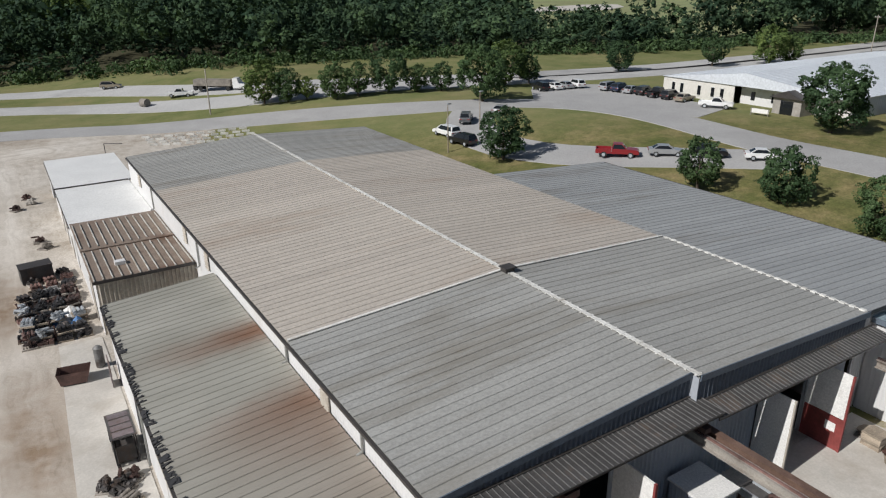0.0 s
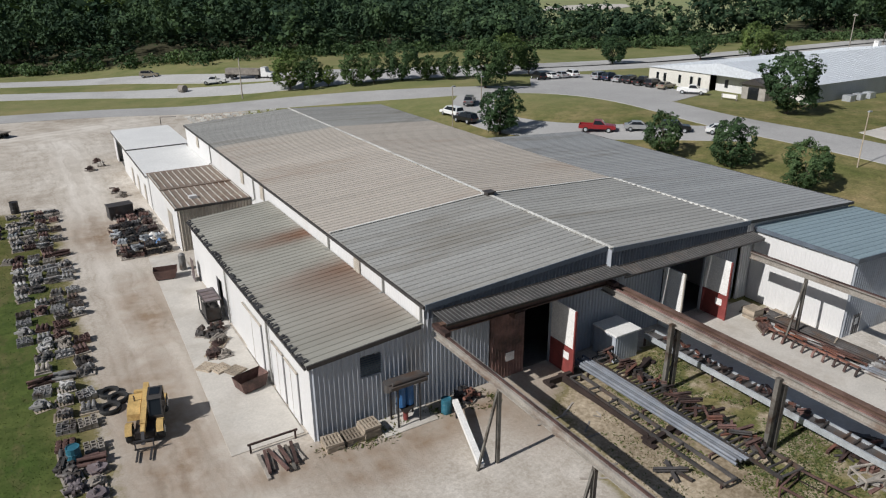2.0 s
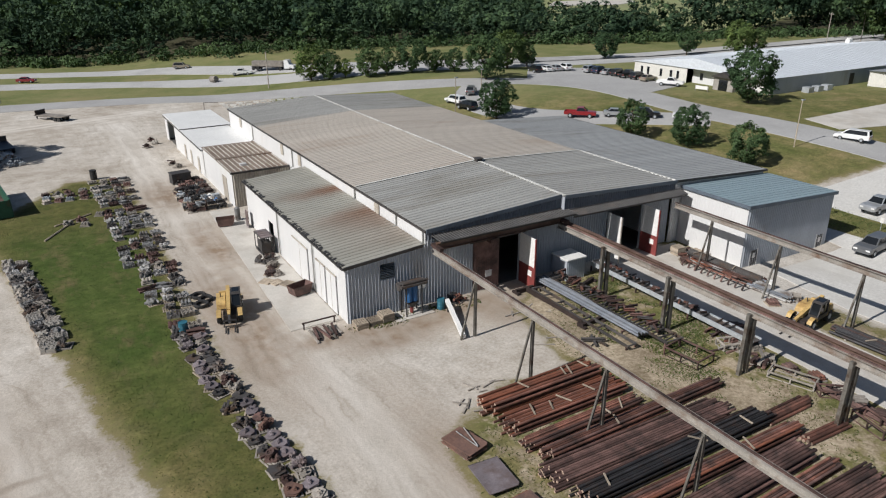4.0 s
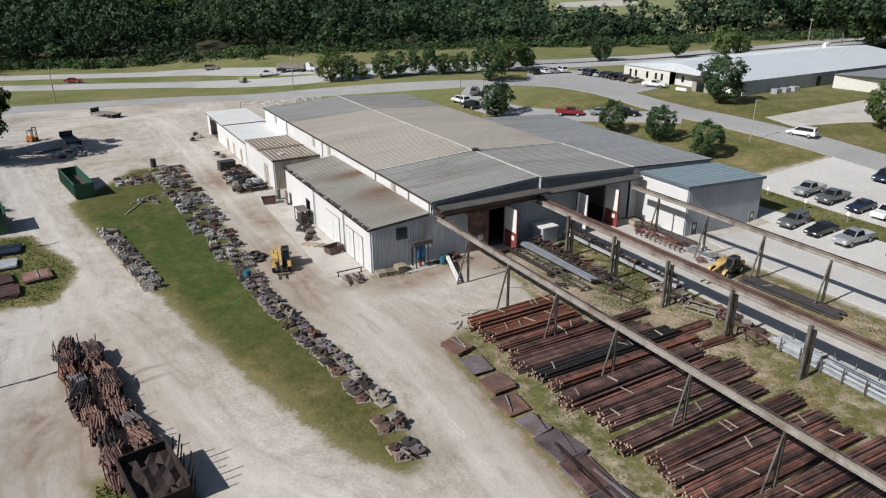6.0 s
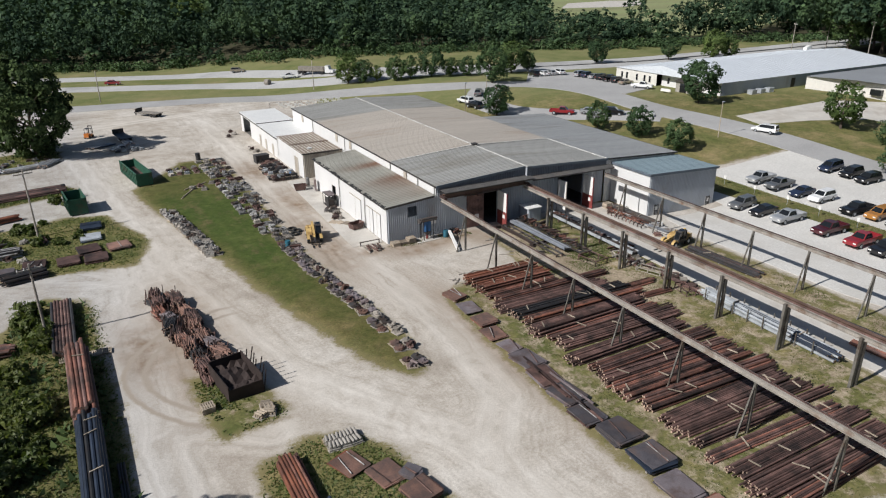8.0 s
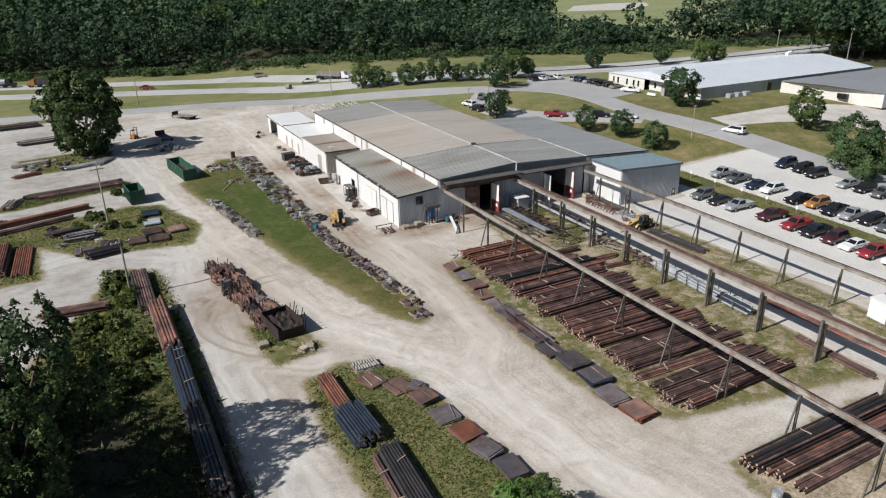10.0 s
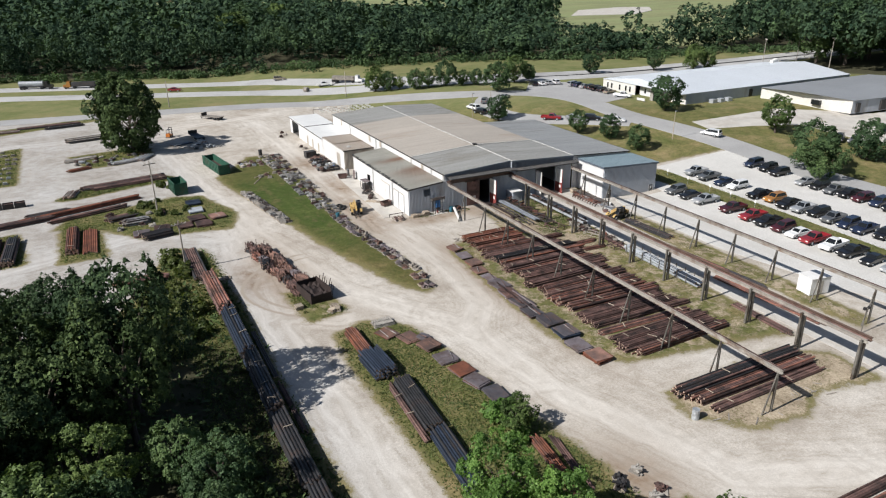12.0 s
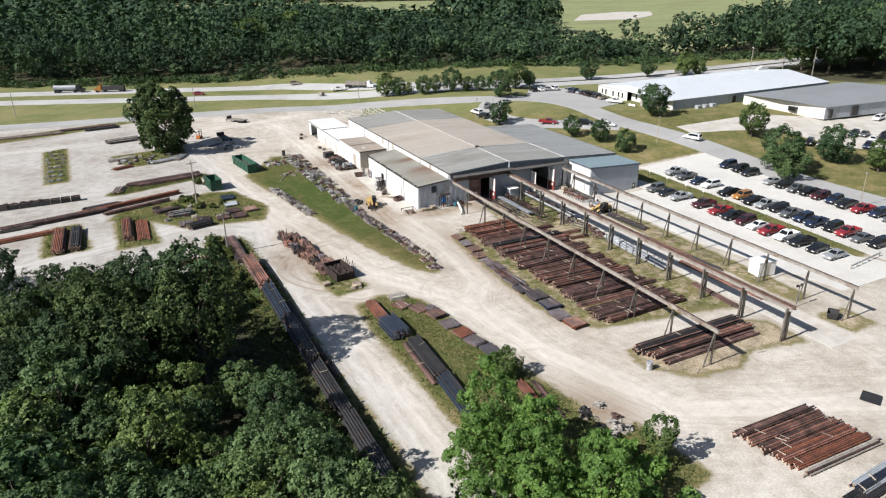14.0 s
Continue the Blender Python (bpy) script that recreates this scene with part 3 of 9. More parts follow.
    mottle = mix(nt, 1.0, ramp(nt, noise_tex(nt, 0.9, 5, 0.7, None, "World"), [(0.3, (0.72, 0.74, 0.7)), (0.7, (1.3, 1.24, 1.2))]), ramp(nt, noise_tex(nt, 0.16, 4, 0.65, None, "World"), [(0.35, (0.82, 0.88, 0.8)), (0.65, (1.2, 1.08, 1.15))]), "MULTIPLY")
    green = mix(nt, 1.0, green, mottle, "MULTIPLY")
    green = mix(nt, maths(nt, "MULTIPLY", attr("verge"), 0.6), green, ramp(nt, noise_tex(nt, 0.05, 6, 0.7, None, "World"), [(0.35, (0.12, 0.15, 0.055)), (0.5, (0.19, 0.205, 0.09)), (0.66, (0.26, 0.23, 0.12))]))
    green = mix(nt, attr("litter"), green, ramp(nt, n2, [(0.3, (0.045, 0.045, 0.025)), (0.7, (0.08, 0.075, 0.045))]))
    soil = mix(nt, 1.0, ramp(nt, n3, [(0.3, (0.22, 0.18, 0.125)), (0.7, (0.41, 0.355, 0.275))]), ramp(nt, noise_tex(nt, 0.25, 5, 0.7, None, "World"), [(0.35, (0.7, 0.66, 0.6)), (0.62, (1.25, 1.22, 1.18))]), "MULTIPLY")
    patchy = maths(nt, "ADD", noise_tex(nt, 0.55, 6, 0.7, None, "World"), maths(nt, "MULTIPLY", maths(nt, "SUBTRACT", attr("bare"), 0.5), 0.42))
    green = mix(nt, maths(nt, "MULTIPLY", ramp(nt, patchy, [(0.46, (0, 0, 0)), (0.6, (1, 1, 1))]), ramp(nt, attr("bare"), [(0.05, (0, 0, 0)), (0.4, (1, 1, 1))])), green, soil)
    edge = maths(nt, "ADD", attr("grass_edge"), maths(nt, "MULTIPLY", maths(nt, "SUBTRACT", n2, 0.5), 3.2))
    edge = maths(nt, "ADD", edge, maths(nt, "MULTIPLY", maths(nt, "SUBTRACT", n3, 0.5), 1.2))
    col = mix(nt, ramp(nt, maths(nt, "ADD", maths(nt, "MULTIPLY", edge, 0.5), 0.75), [(0.3, (0, 0, 0)), (0.7, (1, 1, 1))]), gravel, dry)
    col = mix(nt, ramp(nt, maths(nt, "ADD", maths(nt, "MULTIPLY", edge, 0.5), 0.4), [(0.3, (0, 0, 0)), (0.8, (1, 1, 1))]), col, green)
    nt.links.new(col, bsdf.inputs["Base Color"])
    bsdf.inputs["Roughness"].default_value = 0.95
    bsdf.inputs["Specular IOR Level"].default_value = 0.1
    bump(nt, bsdf, n3, 0.5, 0.06)
    me.materials.append(m)
    return tagged(new("ground", me), "pale gravel yard and grass running out to the horizon", "ground", kind="structure")


build_ground()


def ribbon(name, line, width, material, label, category, lift=0.09):
    """A road laid on the ground along a line, with a turned-down edge."""
    pts = []
    for (xa, ya), (xb, yb) in zip(line[:-1], line[1:]):
        n = max(2, int(math.hypot(xb - xa, yb - ya) / 4))
        pts += [(xa + (xb - xa) * i / n, ya + (yb - ya) * i / n) for i in range(n)]
    pts.append(line[-1])
    p = np.array(pts)
    for _ in range(6):
        p[1:-1] = 0.25 * p[:-2] + 0.5 * p[1:-1] + 0.25 * p[2:]
    d = np.gradient(p, axis=0)
    d /= np.linalg.norm(d, axis=1)[:, None]
    s = np.stack([-d[:, 1], d[:, 0]], -1)
    mb = MB()
    off = [-width / 2 - 0.05, -width / 2, -width / 4, 0, width / 4, width / 2, width / 2 + 0.05]
    cols = len(off)
    for i in range(len(p)):
        for j, o in enumerate(off):
            x, y = p[i] + s[i] * o
            mb.v.append((x, y, gz(x, y) + (lift if 0 < j < cols - 1 else -0.1)))
    for i in range(len(p) - 1):
        for j in range(cols - 1):
            a = i * cols + j
            mb.f.append((a, a + cols, a + cols + 1, a + 1))
    ob = part(name, mb, material)
    return tagged(ob, label, category, kind="structure"), p, s


def sheet(name, poly, material, label, category, lift=0.05, step=4.0):
    """A paved area on the ground, cut to an outline and draped."""
    from_geo = [Vector(q) for q in poly]
    dense = []
    for a, b in zip(from_geo, from_geo[1:] + from_geo[:1]):
        n = max(1, int((b - a).length / step))
        dense += [a + (b - a) * (i / n) for i in range(n)]
    px, py = np.array([v.x for v in dense]), np.array([v.y for v in dense])
    gx, gy = np.meshgrid(np.arange(px.min(), px.max(), step), np.arange(py.min(), py.max(), step))
    gx, gy = gx.ravel(), gy.ravel()
    keep = signed([tuple(v) for v in dense], gx, gy) > step * 0.3
    verts = dense + [Vector((a, b)) for a, b in zip(gx[keep], gy[keep])]
    ring = [(i, (i + 1) % len(dense)) for i in range(len(dense))]
    vv, _, ff, _, _, _ = delaunay_2d_cdt(verts, ring, [], 1, 1e-5)
    mb = MB()
    mb.v = [(v.x, v.y, gz(v.x, v.y) + lift) for v in vv]
    mb.f = [tuple(f) for f in ff]
    n = len(dense)
    low = len(mb.v)
    mb.v += [(v.x, v.y, gz(v.x, v.y) - 0.1) for v in dense]
    mb.f += [(i, (i + 1) % n, low + (i + 1) % n, low + i) for i in range(n)]
    ob = part(name, mb, material)
    return tagged(ob, label, category, kind="structure")


FAR_W = [(-420, 320), (-250, 268), (-93, 214), (14, 174), (40, 141), (60, 128), (85, 119), (112, 110), (142, 104), (198, 103), (300, 105), (520, 110)]
FAR_E = [(-420, 297), (-250, 245), (-92, 192), (9, 151), (36, 129), (56, 118), (82, 110), (110, 102), (138, 96.5), (198, 95), (300, 97), (520, 102)]
ribbon("road_highway_far", FAR_W, 10, M["highway"], "pale concrete highway carriageway beyond a grass strip", "road")
ribbon("road_highway_near", FAR_E, 10, M["highway"], "pale concrete highway carriageway nearest the yard", "road")
ribbon("road_frontage", [(-240, 175), (-88, 140), (2, 126), (32, 113), (52, 99), (66, 88), (78, 84), (86, 76), (88.5, 66), (87, 52), (83.5, 40), (84, 25), (88, 10), (89.5, -10), (90.5, -42), (93, -100), (96, -200)],
       9.0, M["asphalt"], "worn grey asphalt access road bending past the office", "road", 0.08)
ribbon("road_loop", [(71, 86), (62, 80), (57, 71), (56.5, 61), (60, 52.5), (67, 45), (74, 38), (80, 30)], 8.0, M["asphalt"], "grey asphalt drive looping round an oval lawn", "road", 0.066)
sheet("parking_north", [(80, 82), (88.9, 94), (98.8, 97), (106, 91), (103.5, 70), (104, 58), (92, 55), (90, 70)], M["asphalt"], "grey asphalt car park before the office", "car park", 0.07)
sheet("parking_far", [(93, 15), (94, 22), (128, 23), (150, 8), (200, 8), (200, -30), (150, -30), (124, -10), (120, 8), (106, 12.5)], M["concrete"], "pale paved yard and car park by the far workshop", "car park", 0.07)
sheet("parking_lot_west", [(41, -10.5), (53.5, -10.5), (54.2, -4), (56.7, -6), (58.0, -17), (58.2, -37), (58.6, -60), (60.3, -62), (62, -68), (44, -68), (38.8, -40), (38.8, -20)], M["lot"], "pale worn gravel and concrete car park", "car park", 0.04)
sheet("parking_lot_east", [(62.5, 1.5), (84, 1), (85, -15), (86, -48), (88, -68), (62.3, -68), (61.4, -61), (62.2, -48), (62.9, -35), (63.3, -21), (63.1, -9)], M["lot"], "pale worn gravel and concrete car park", "car park", 0.04)
sheet("pavement_apron", [(-4.6, 1.2), (-0.2, 1.2), (-0.2, 36), (-3.2, 36), (-3.9, 18)], M["concrete"], "pale concrete apron along the side annex", "pavement", 0.05, 3)
sheet("pavement_lane", [(26, -79), (31.5, -79), (32.5, -45), (33, -20), (38, -9), (38, -0.8), (27.2, -0.8), (26.8, -22), (26, -50)], M["concrete"], "pale concrete lane between the crane runways", "pavement", 0.045, 3)


# ---- buildings ----
def ribbed_wall(p, q, z0, z1, holes=(), pitch=0.305, depth=0.085, z1b=None, tee=None):
    """A profiled steel wall from p to q (plan), ribs upright; holes are (start, end, bottom, top) along the wall. The ribs stand out to the right of p to q."""
    mb = MB()
    p, q = Vector((*p, 0)), Vector((*q, 0))
    length = (q - p).length
    d = (q - p) / length
    out = Vector((d.y, -d.x, 0))
    top = tee or (lambda s: z1 + ((z1b if z1b is not None else z1) - z1) * s / length)
    marks = []
    n = max(1, round(length / pitch))
    w = length / n
    for i in range(n):
        s = i * w
        marks += [(s, 0), (s + w * 0.50, 0), (s + w * 0.72, depth), (s + w * 0.84, depth)]
    marks.append((length, 0))

    def face(s0, o0, s1, o1, a0, a1, b0, b1):
        v = [tuple(p + d * s + out * o + Vector((0, 0, z))) for s, o, z in ((s0, o0, a0), (s1, o1, a1), (s1, o1, b1), (s0, o0, b0))]
        mb.add(v, [(0, 1, 2, 3)])

    for (s0, o0), (s1, o1) in zip(marks[:-1], marks[1:]):
        m = (s0 + s1) / 2
        spans = [(z0, None)]
        for a, b, lo, hi in holes:
            if a < m < b:
                spans = [(z0, lo), (hi, None)] if lo > z0 + 0.05 else [(hi, None)]
        for lo, hi in spans:
            face(s0, o0, s1, o1, lo, lo, top(s0) if hi is None else hi, top(s1) if hi is None else hi)
    back = -0.12
    segs = sorted({0.0, length, *[h[0] for h in holes], *[h[1] for h in holes]})
    for s0, s1 in zip(segs[:-1], segs[1:]):
        m = (s0 + s1) / 2
        spans = [(z0, None)]
        for a, b, lo, hi in holes:
            if a < m < b:
                spans = [(z0, lo), (hi, None)] if lo > z0 + 0.05 else [(hi, None)]
        for lo, hi in spans:
            k = max(1, int((s1 - s0) / 4))
            for j in range(k):
                a, b = s0 + (s1 - s0) * j / k, s0 + (s1 - s0) * (j + 1) / k
                face(b, back, a, back, lo, lo, top(b) if hi is None else hi, top(a) if hi is None else hi)
    for a, b, lo, hi in holes:
        face(a, back, a, 0, lo, lo, hi, hi)
        face(b, 0, b, back, lo, lo, hi, hi)
        v = [tuple(p + d * s + out * o + Vector((0, 0, hi))) for s, o in ((a, 0), (a, back), (b, back), (b, 0))]
        mb.add(v, [(0, 1, 2, 3)])
    return mb


def panel_mesh(name, run, width, drop, material, rib=0.055, thick=0.03):
    """One roof sheet: runs along +x falling by drop, with a standing seam at each side in y."""
    prof = [(0, rib * 0.9), (0.035, rib), (0.06, 0), (width * 0.36, 0), (width * 0.40, 0.012), (width * 0.60, 0.012), (width * 0.64, 0), (width - 0.03, 0), (width - 0.006, rib * 0.9)]
    mb = MB()
    for x, z in ((0, 0), (run, -drop)):
        mb.v += [(x, y, z + h) for y, h in prof] + [(x, width - 0.006, z - thick), (x, 0, z - thick)]
    n = len(prof) + 2
    mb.f = [(i, (i + 1) % n, n + (i + 1) % n, n + i) for i in range(n)] + [tuple(range(n - 1, -1, -1)), tuple(range(n, 2 * n))]
    mb.f = [tuple(reversed(f)) for f in mb.f]
    me = mb.mesh(name, material)
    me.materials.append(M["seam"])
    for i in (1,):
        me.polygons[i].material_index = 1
    return me


def roof_field(parent, x0, x1, z0, z1, y0, y1, width, material, name="roof_panel"):
    """Roof sheets side by side from y0 to y1, each running from x0 (height z0) to x1 (height z1)."""
    n = max(1, round((y1 - y0) / width))
    w = (y1 - y0) / n
    me = panel_mesh(name, abs(x1 - x0), w, z0 - z1, material)
    if x1 < x0:
        for v in me.vertices:
            v.co.x = -v.co.x
        me.flip_normals()
    for i in range(n):
        link(name, me, parent, place=pose(x0, y0 + i * w, z0))


RX, EAVE, RIDGE, XL, XR, YB = 22.35, 7.06, 7.85, 7.55, 37.4, 65.5
YW, YE = -0.25, -0.7  # front roof edges of the two halves
factory = thing("factory_building", "long low steel factory with grey and tan ribbed metal roof", "building")


def gable(s):
    return EAVE - 0.12 + (RIDGE - EAVE) * (1 - abs(s - (RX - XL)) / (RX - XL))


front_holes = [(15.2 - XL, 17.6 - XL, 0, 5.0), (28.6 - XL, 33.4 - XL, 0, 5.3)]
# Front wall takes the shaded grey; the sunlit side wall stays white.
part("wall_front", ribbed_wall((XL, 0), (XR, 0), 0, EAVE, front_holes, tee=gable), M["wall_grey_shade"], factory, "white ribbed steel gable wall, coloured blue-grey for shade")
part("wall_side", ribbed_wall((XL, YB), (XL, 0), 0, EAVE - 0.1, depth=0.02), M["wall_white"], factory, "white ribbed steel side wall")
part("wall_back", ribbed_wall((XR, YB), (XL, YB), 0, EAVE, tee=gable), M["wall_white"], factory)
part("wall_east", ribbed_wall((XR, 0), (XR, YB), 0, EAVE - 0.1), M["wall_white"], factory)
floor_f = MB().box(XL + 0.2, 0.2, -0.1, XR - 0.2, YB - 0.2, 0.04)
part("shop_floor", floor_f, M["shop_floor"], factory, "concrete shop floor, coloured dark for the unlit interior")


def slab(xa, za, xb, zb, y0, y1, t=0.04):
    """A thin sloping deck from xa to xb."""
    v = [(x, y, z - d) for d in (t, 0) for x, z, y in ((xa, za, y0), (xb, zb, y0), (xb, zb, y1), (xa, za, y1))]
    return MB().add(v, [(0, 3, 2, 1), (4, 5, 6, 7), (0, 1, 5, 4), (1, 2, 6, 5), (2, 3, 7, 6), (3, 0, 4, 7)])


roof_deck = slab(XL, EAVE - 0.05, RX, RIDGE - 0.05, YW, YB + 0.3)
east_deck = slab(RX, RIDGE - 0.05, XR + 0.1, EAVE - 0.05, YE, YB + 0.3)
roof = part("roof", roof_deck.add(east_deck.v, east_deck.f), M["roof_grey"], factory)
JOINT, TAN_END = 14.8, 49.7
for ya, yb, mat in ((None, JOINT, "roof_grey"), (JOINT, TAN_END, "roof_tan"), (TAN_END, YB + 0.3, "roof_grey")):
    lift = 0.02 if ya is None else 0.0
    roof_field(roof, RX - 0.05, XL - 0.02, RIDGE + lift, EAVE + lift, YW if ya is None else ya, yb, 0.61, M[mat])
    roof_field(roof, RX + 0.05, XR, RIDGE + lift, EAVE + lift, YE if ya is None else ya, yb, 0.61, M[mat])
cap = MB()
for a, b in ((YE, JOINT), (JOINT, YB + 0.35)):
    cap.bar((RX - 0.07, a, RIDGE + 0.095), (RX - 0.07, b, RIDGE + 0.095), 0.15, 0.03, (0.06, 0, 1))
    cap.bar((RX + 0.07, a, RIDGE + 0.095), (RX + 0.07, b, RIDGE + 0.095), 0.15, 0.03, (-0.06, 0, 1))
for i in range(108):
    cap.box(RX - 0.2, -0.62 + i * 0.61, RIDGE + 0.06, RX + 0.2, -0.50 + i * 0.61, RIDGE + 0.13)
part("ridge_cap", cap, M["flash"], factory, "pale weathered ridge capping")
part("roof_vent", MB().box(RX - 0.35, JOINT - 0.7, RIDGE + 0.09, RX + 0.35, JOINT - 0.1, RIDGE + 0.35).box(RX - 0.45, JOINT - 0.8, RIDGE + 0.35, RX + 0.45, JOINT, RIDGE + 0.42), M["trim_dark"], factory, "small dark ridge vent")
strip = MB()
for sx, xe in ((-1, XL), (1, XR)):
    strip.bar((RX + sx * 0.2, JOINT, RIDGE + 0.10), (xe, JOINT, EAVE + 0.10), 0.2, 0.06)
part("joint_strip", strip, M["flash"], factory, "pale flashing across the roof joint")
part("gutter", MB().box(XL - 0.18, YW, EAVE - 0.2, XL - 0.03, YB + 0.3, EAVE - 0.02), M["trim_dark"], factory, "dark box gutter")
for yy in (0.25, 5.4, 14.9, 34.5, 52.0):
    low = 5.75 if yy < 30 else 4.6
    d = MB().tube((XL - 0.11, yy, EAVE - 0.15), (XL - 0.11, yy, low + 0.1), 0.07, 8).tube((XL - 0.11, yy, low + 0.1), (XL - 0.42, yy, low), 0.07, 8)
    part("downspout", d, M["gutter"], factory)
fascia = MB()
for xa, za, xb, zb, yy in ((XL - 0.05, EAVE, RX, RIDGE, YW - 0.05), (RX, RIDGE, XR + 0.1, EAVE, YE - 0.05)):
    fascia.bar((xa, yy, za - 0.07), (xb, yy, zb - 0.07), 0.06, 0.36)
part("fascia", fascia, M["slate_trim"], factory, "slate-blue rake trim on the gable")
for k, yy in enumerate((9.6, 31.8, 38.6, 58.5)):
    v = MB().box(XL - 0.10, yy - 0.5, 5.75 if yy < 30 else 5.4, XL - 0.055, yy + 0.5, 6.75)
    for j in range(6):
        z = 5.8 + j * 0.16 if yy < 30 else 5.45 + j * 0.21
        v.bar((XL - 0.12, yy - 0.5, z), (XL - 0.12, yy + 0.5, z), 0.03, 0.10, (1, 0, 0.6))
    part("wall_louver", v, M["wall_tan"], factory, "small tan wall louver")


# Overhang shadow is put into the colour of both bands.
part("gable_band", ribbed_wall((XL, YW + 0.13), (RX, YW + 0.13), 6.1, EAVE, tee=lambda s: gable(s) + 0.02), M["wall_slate_shade"], factory, "slate-blue ribbed band, darkened for shade under the roof edge")
part("gable_band", ribbed_wall((RX, YE + 0.13), (XR, YE + 0.13), 6.0, EAVE, tee=lambda s: gable(s + RX - XL) + 0.02), M["wall_slate_shade"], factory, "slate-blue ribbed band, darkened for shade under the roof edge")
part("gable_return", MB().box(RX - 0.04, YE + 0.02, 6.0, RX + 0.02, YW + 0.1, RIDGE - 0.1), M["wall_grey_shade"], factory)


def awning(xa, xb, za, zb, yt, la, lb, label):
    """A lean-to canopy of ribbed sheet over the gable doors, from its top edge at yt down to the outer edge."""
    yo = -2.0
    top = part("awning", MB().add([(xa, yt, za - 0.03), (xb, yt, zb - 0.03), (xb, yo, lb - 0.03), (xa, yo, la - 0.03),
                                   (xa, yt, za), (xb, yt, zb), (xb, yo, lb), (xa, yo, la)],
                                  [(0, 1, 2, 3), (7, 6, 5, 4), (0, 4, 5, 1), (1, 5, 6, 2), (2, 6, 7, 3), (3, 7, 4, 0)]), M["awning"], factory, label)
    rib = MB().bar((0, 0, 0.03), (0, yo - yt, 0.035 - (za - la + zb - lb) / 2), 0.035, 0.04).mesh("awning_rib", M["awning_rib"])
    n = int((xb - xa) / 0.3)
    for i in range(n + 1):
        f = i / n
        link("awning_rib", rib, top, place=pose(xa + (xb - xa) * f, yt, za + (zb - za) * f))
    part("awning_rail", MB().bar((xa, yo + 0.08, la - 0.1), (xb, yo + 0.08, lb - 0.1), 0.08, 0.14), M["trim_dark"], factory)
    part("awning_edge", MB().bar((xa, yt + 0.04, za + 0.06), (xb, yt + 0.04, zb + 0.06), 0.1, 0.05), M["trim_dark"], factory)


awning(8.0, 22.75, 6.54, 6.5, YW - 0.1, 6.5, 6.44, "dark brown ribbed canopy over the doors")
awning(22.5, 37.9, 6.4, 6.12, YE - 0.12, 6.2, 5.92, "dark brown ribbed canopy over the doors")

# right-hand wing under the same roof slope
wing = thing("east_wing", "grey-roofed wing joined to the side of the factory", "building")
WXR, WZ = 52.3, 6.15
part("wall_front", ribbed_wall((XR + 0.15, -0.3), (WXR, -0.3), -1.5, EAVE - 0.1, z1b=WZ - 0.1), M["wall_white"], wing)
part("wall_east", ribbed_wall((WXR, -0.3), (WXR, 36.2), -1.5, WZ - 0.1), M["wall_grey_shade"], wing)
part("wall_back", ribbed_wall((WXR, 36.2), (XR + 0.15, 36.2), -0.5, WZ - 0.1, z1b=EAVE - 0.1), M["wall_grey_shade"], wing)
wroof = part("roof", MB().add([(XR, -0.6, EAVE - 0.08), (WXR + 0.3, -0.6, WZ - 0.08), (WXR + 0.3, 36.5, WZ - 0.08), (XR, 36.5, EAVE - 0.08), (XR, -0.6, EAVE - 0.05), (WXR + 0.3, -0.6, WZ - 0.05), (WXR + 0.3, 36.5, WZ - 0.05), (XR, 36.5, EAVE - 0.05)],
                              [(0, 3, 2, 1), (4, 5, 6, 7), (0, 1, 5, 4), (1, 2, 6, 5), (2, 3, 7, 6), (3, 0, 4, 7)]), M["roof_wing"], wing)
roof_field(wroof, XR + 0.03, WXR + 0.35, EAVE, WZ, -0.6, 36.5, 0.61, M["roof_wing"])
strip2 = MB().bar((XR + 0.02, -0.6, EAVE + 0.075), (XR + 0.02, JOINT, EAVE + 0.075), 0.08, 0.03)
for i in range(25):
    strip2.box(XR - 0.1, -0.5 + i * 0.61, EAVE + 0.03, XR + 0.14, -0.16 + i * 0.61, EAVE + 0.11)
part("seam_strip", strip2, M["flash"], wing, "pale broken flashing between two roofs")
part("fascia", MB().bar((XR, -0.65, EAVE - 0.06), (WXR + 0.3, -0.65, WZ - 0.06), 0.06, 0.26).bar((WXR + 0.38, -0.6, WZ - 0.06), (WXR + 0.38, 36.5, WZ - 0.06), 0.06, 0.2), M["trim_dark"], wing)

# blue-roofed shop in front of the wing
shop = thing("blue_roofed_shop", "white steel workshop with shade-grey front and blue-grey roof", "building")
BX0, BX1, BY0, BY1, BZ0, BZ1 = 38.8, 52.8, -8.75, -0.45, 6.35, 5.6
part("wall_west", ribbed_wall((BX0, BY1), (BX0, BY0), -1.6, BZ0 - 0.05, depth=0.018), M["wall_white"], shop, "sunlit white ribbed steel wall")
# Shade on the front and east walls is in the grey colour.
part("wall_front", ribbed_wall((BX0, BY0), (BX1, BY0), -1.6, BZ0 - 0.05, z1b=BZ1 - 0.05), M["wall_grey_shade"], shop, "ribbed steel front wall, coloured grey for shade")
part("wall_east", ribbed_wall((BX1, BY0), (BX1, BY1), -1.6, BZ1 - 0.05), M["wall_grey_shade"], shop)
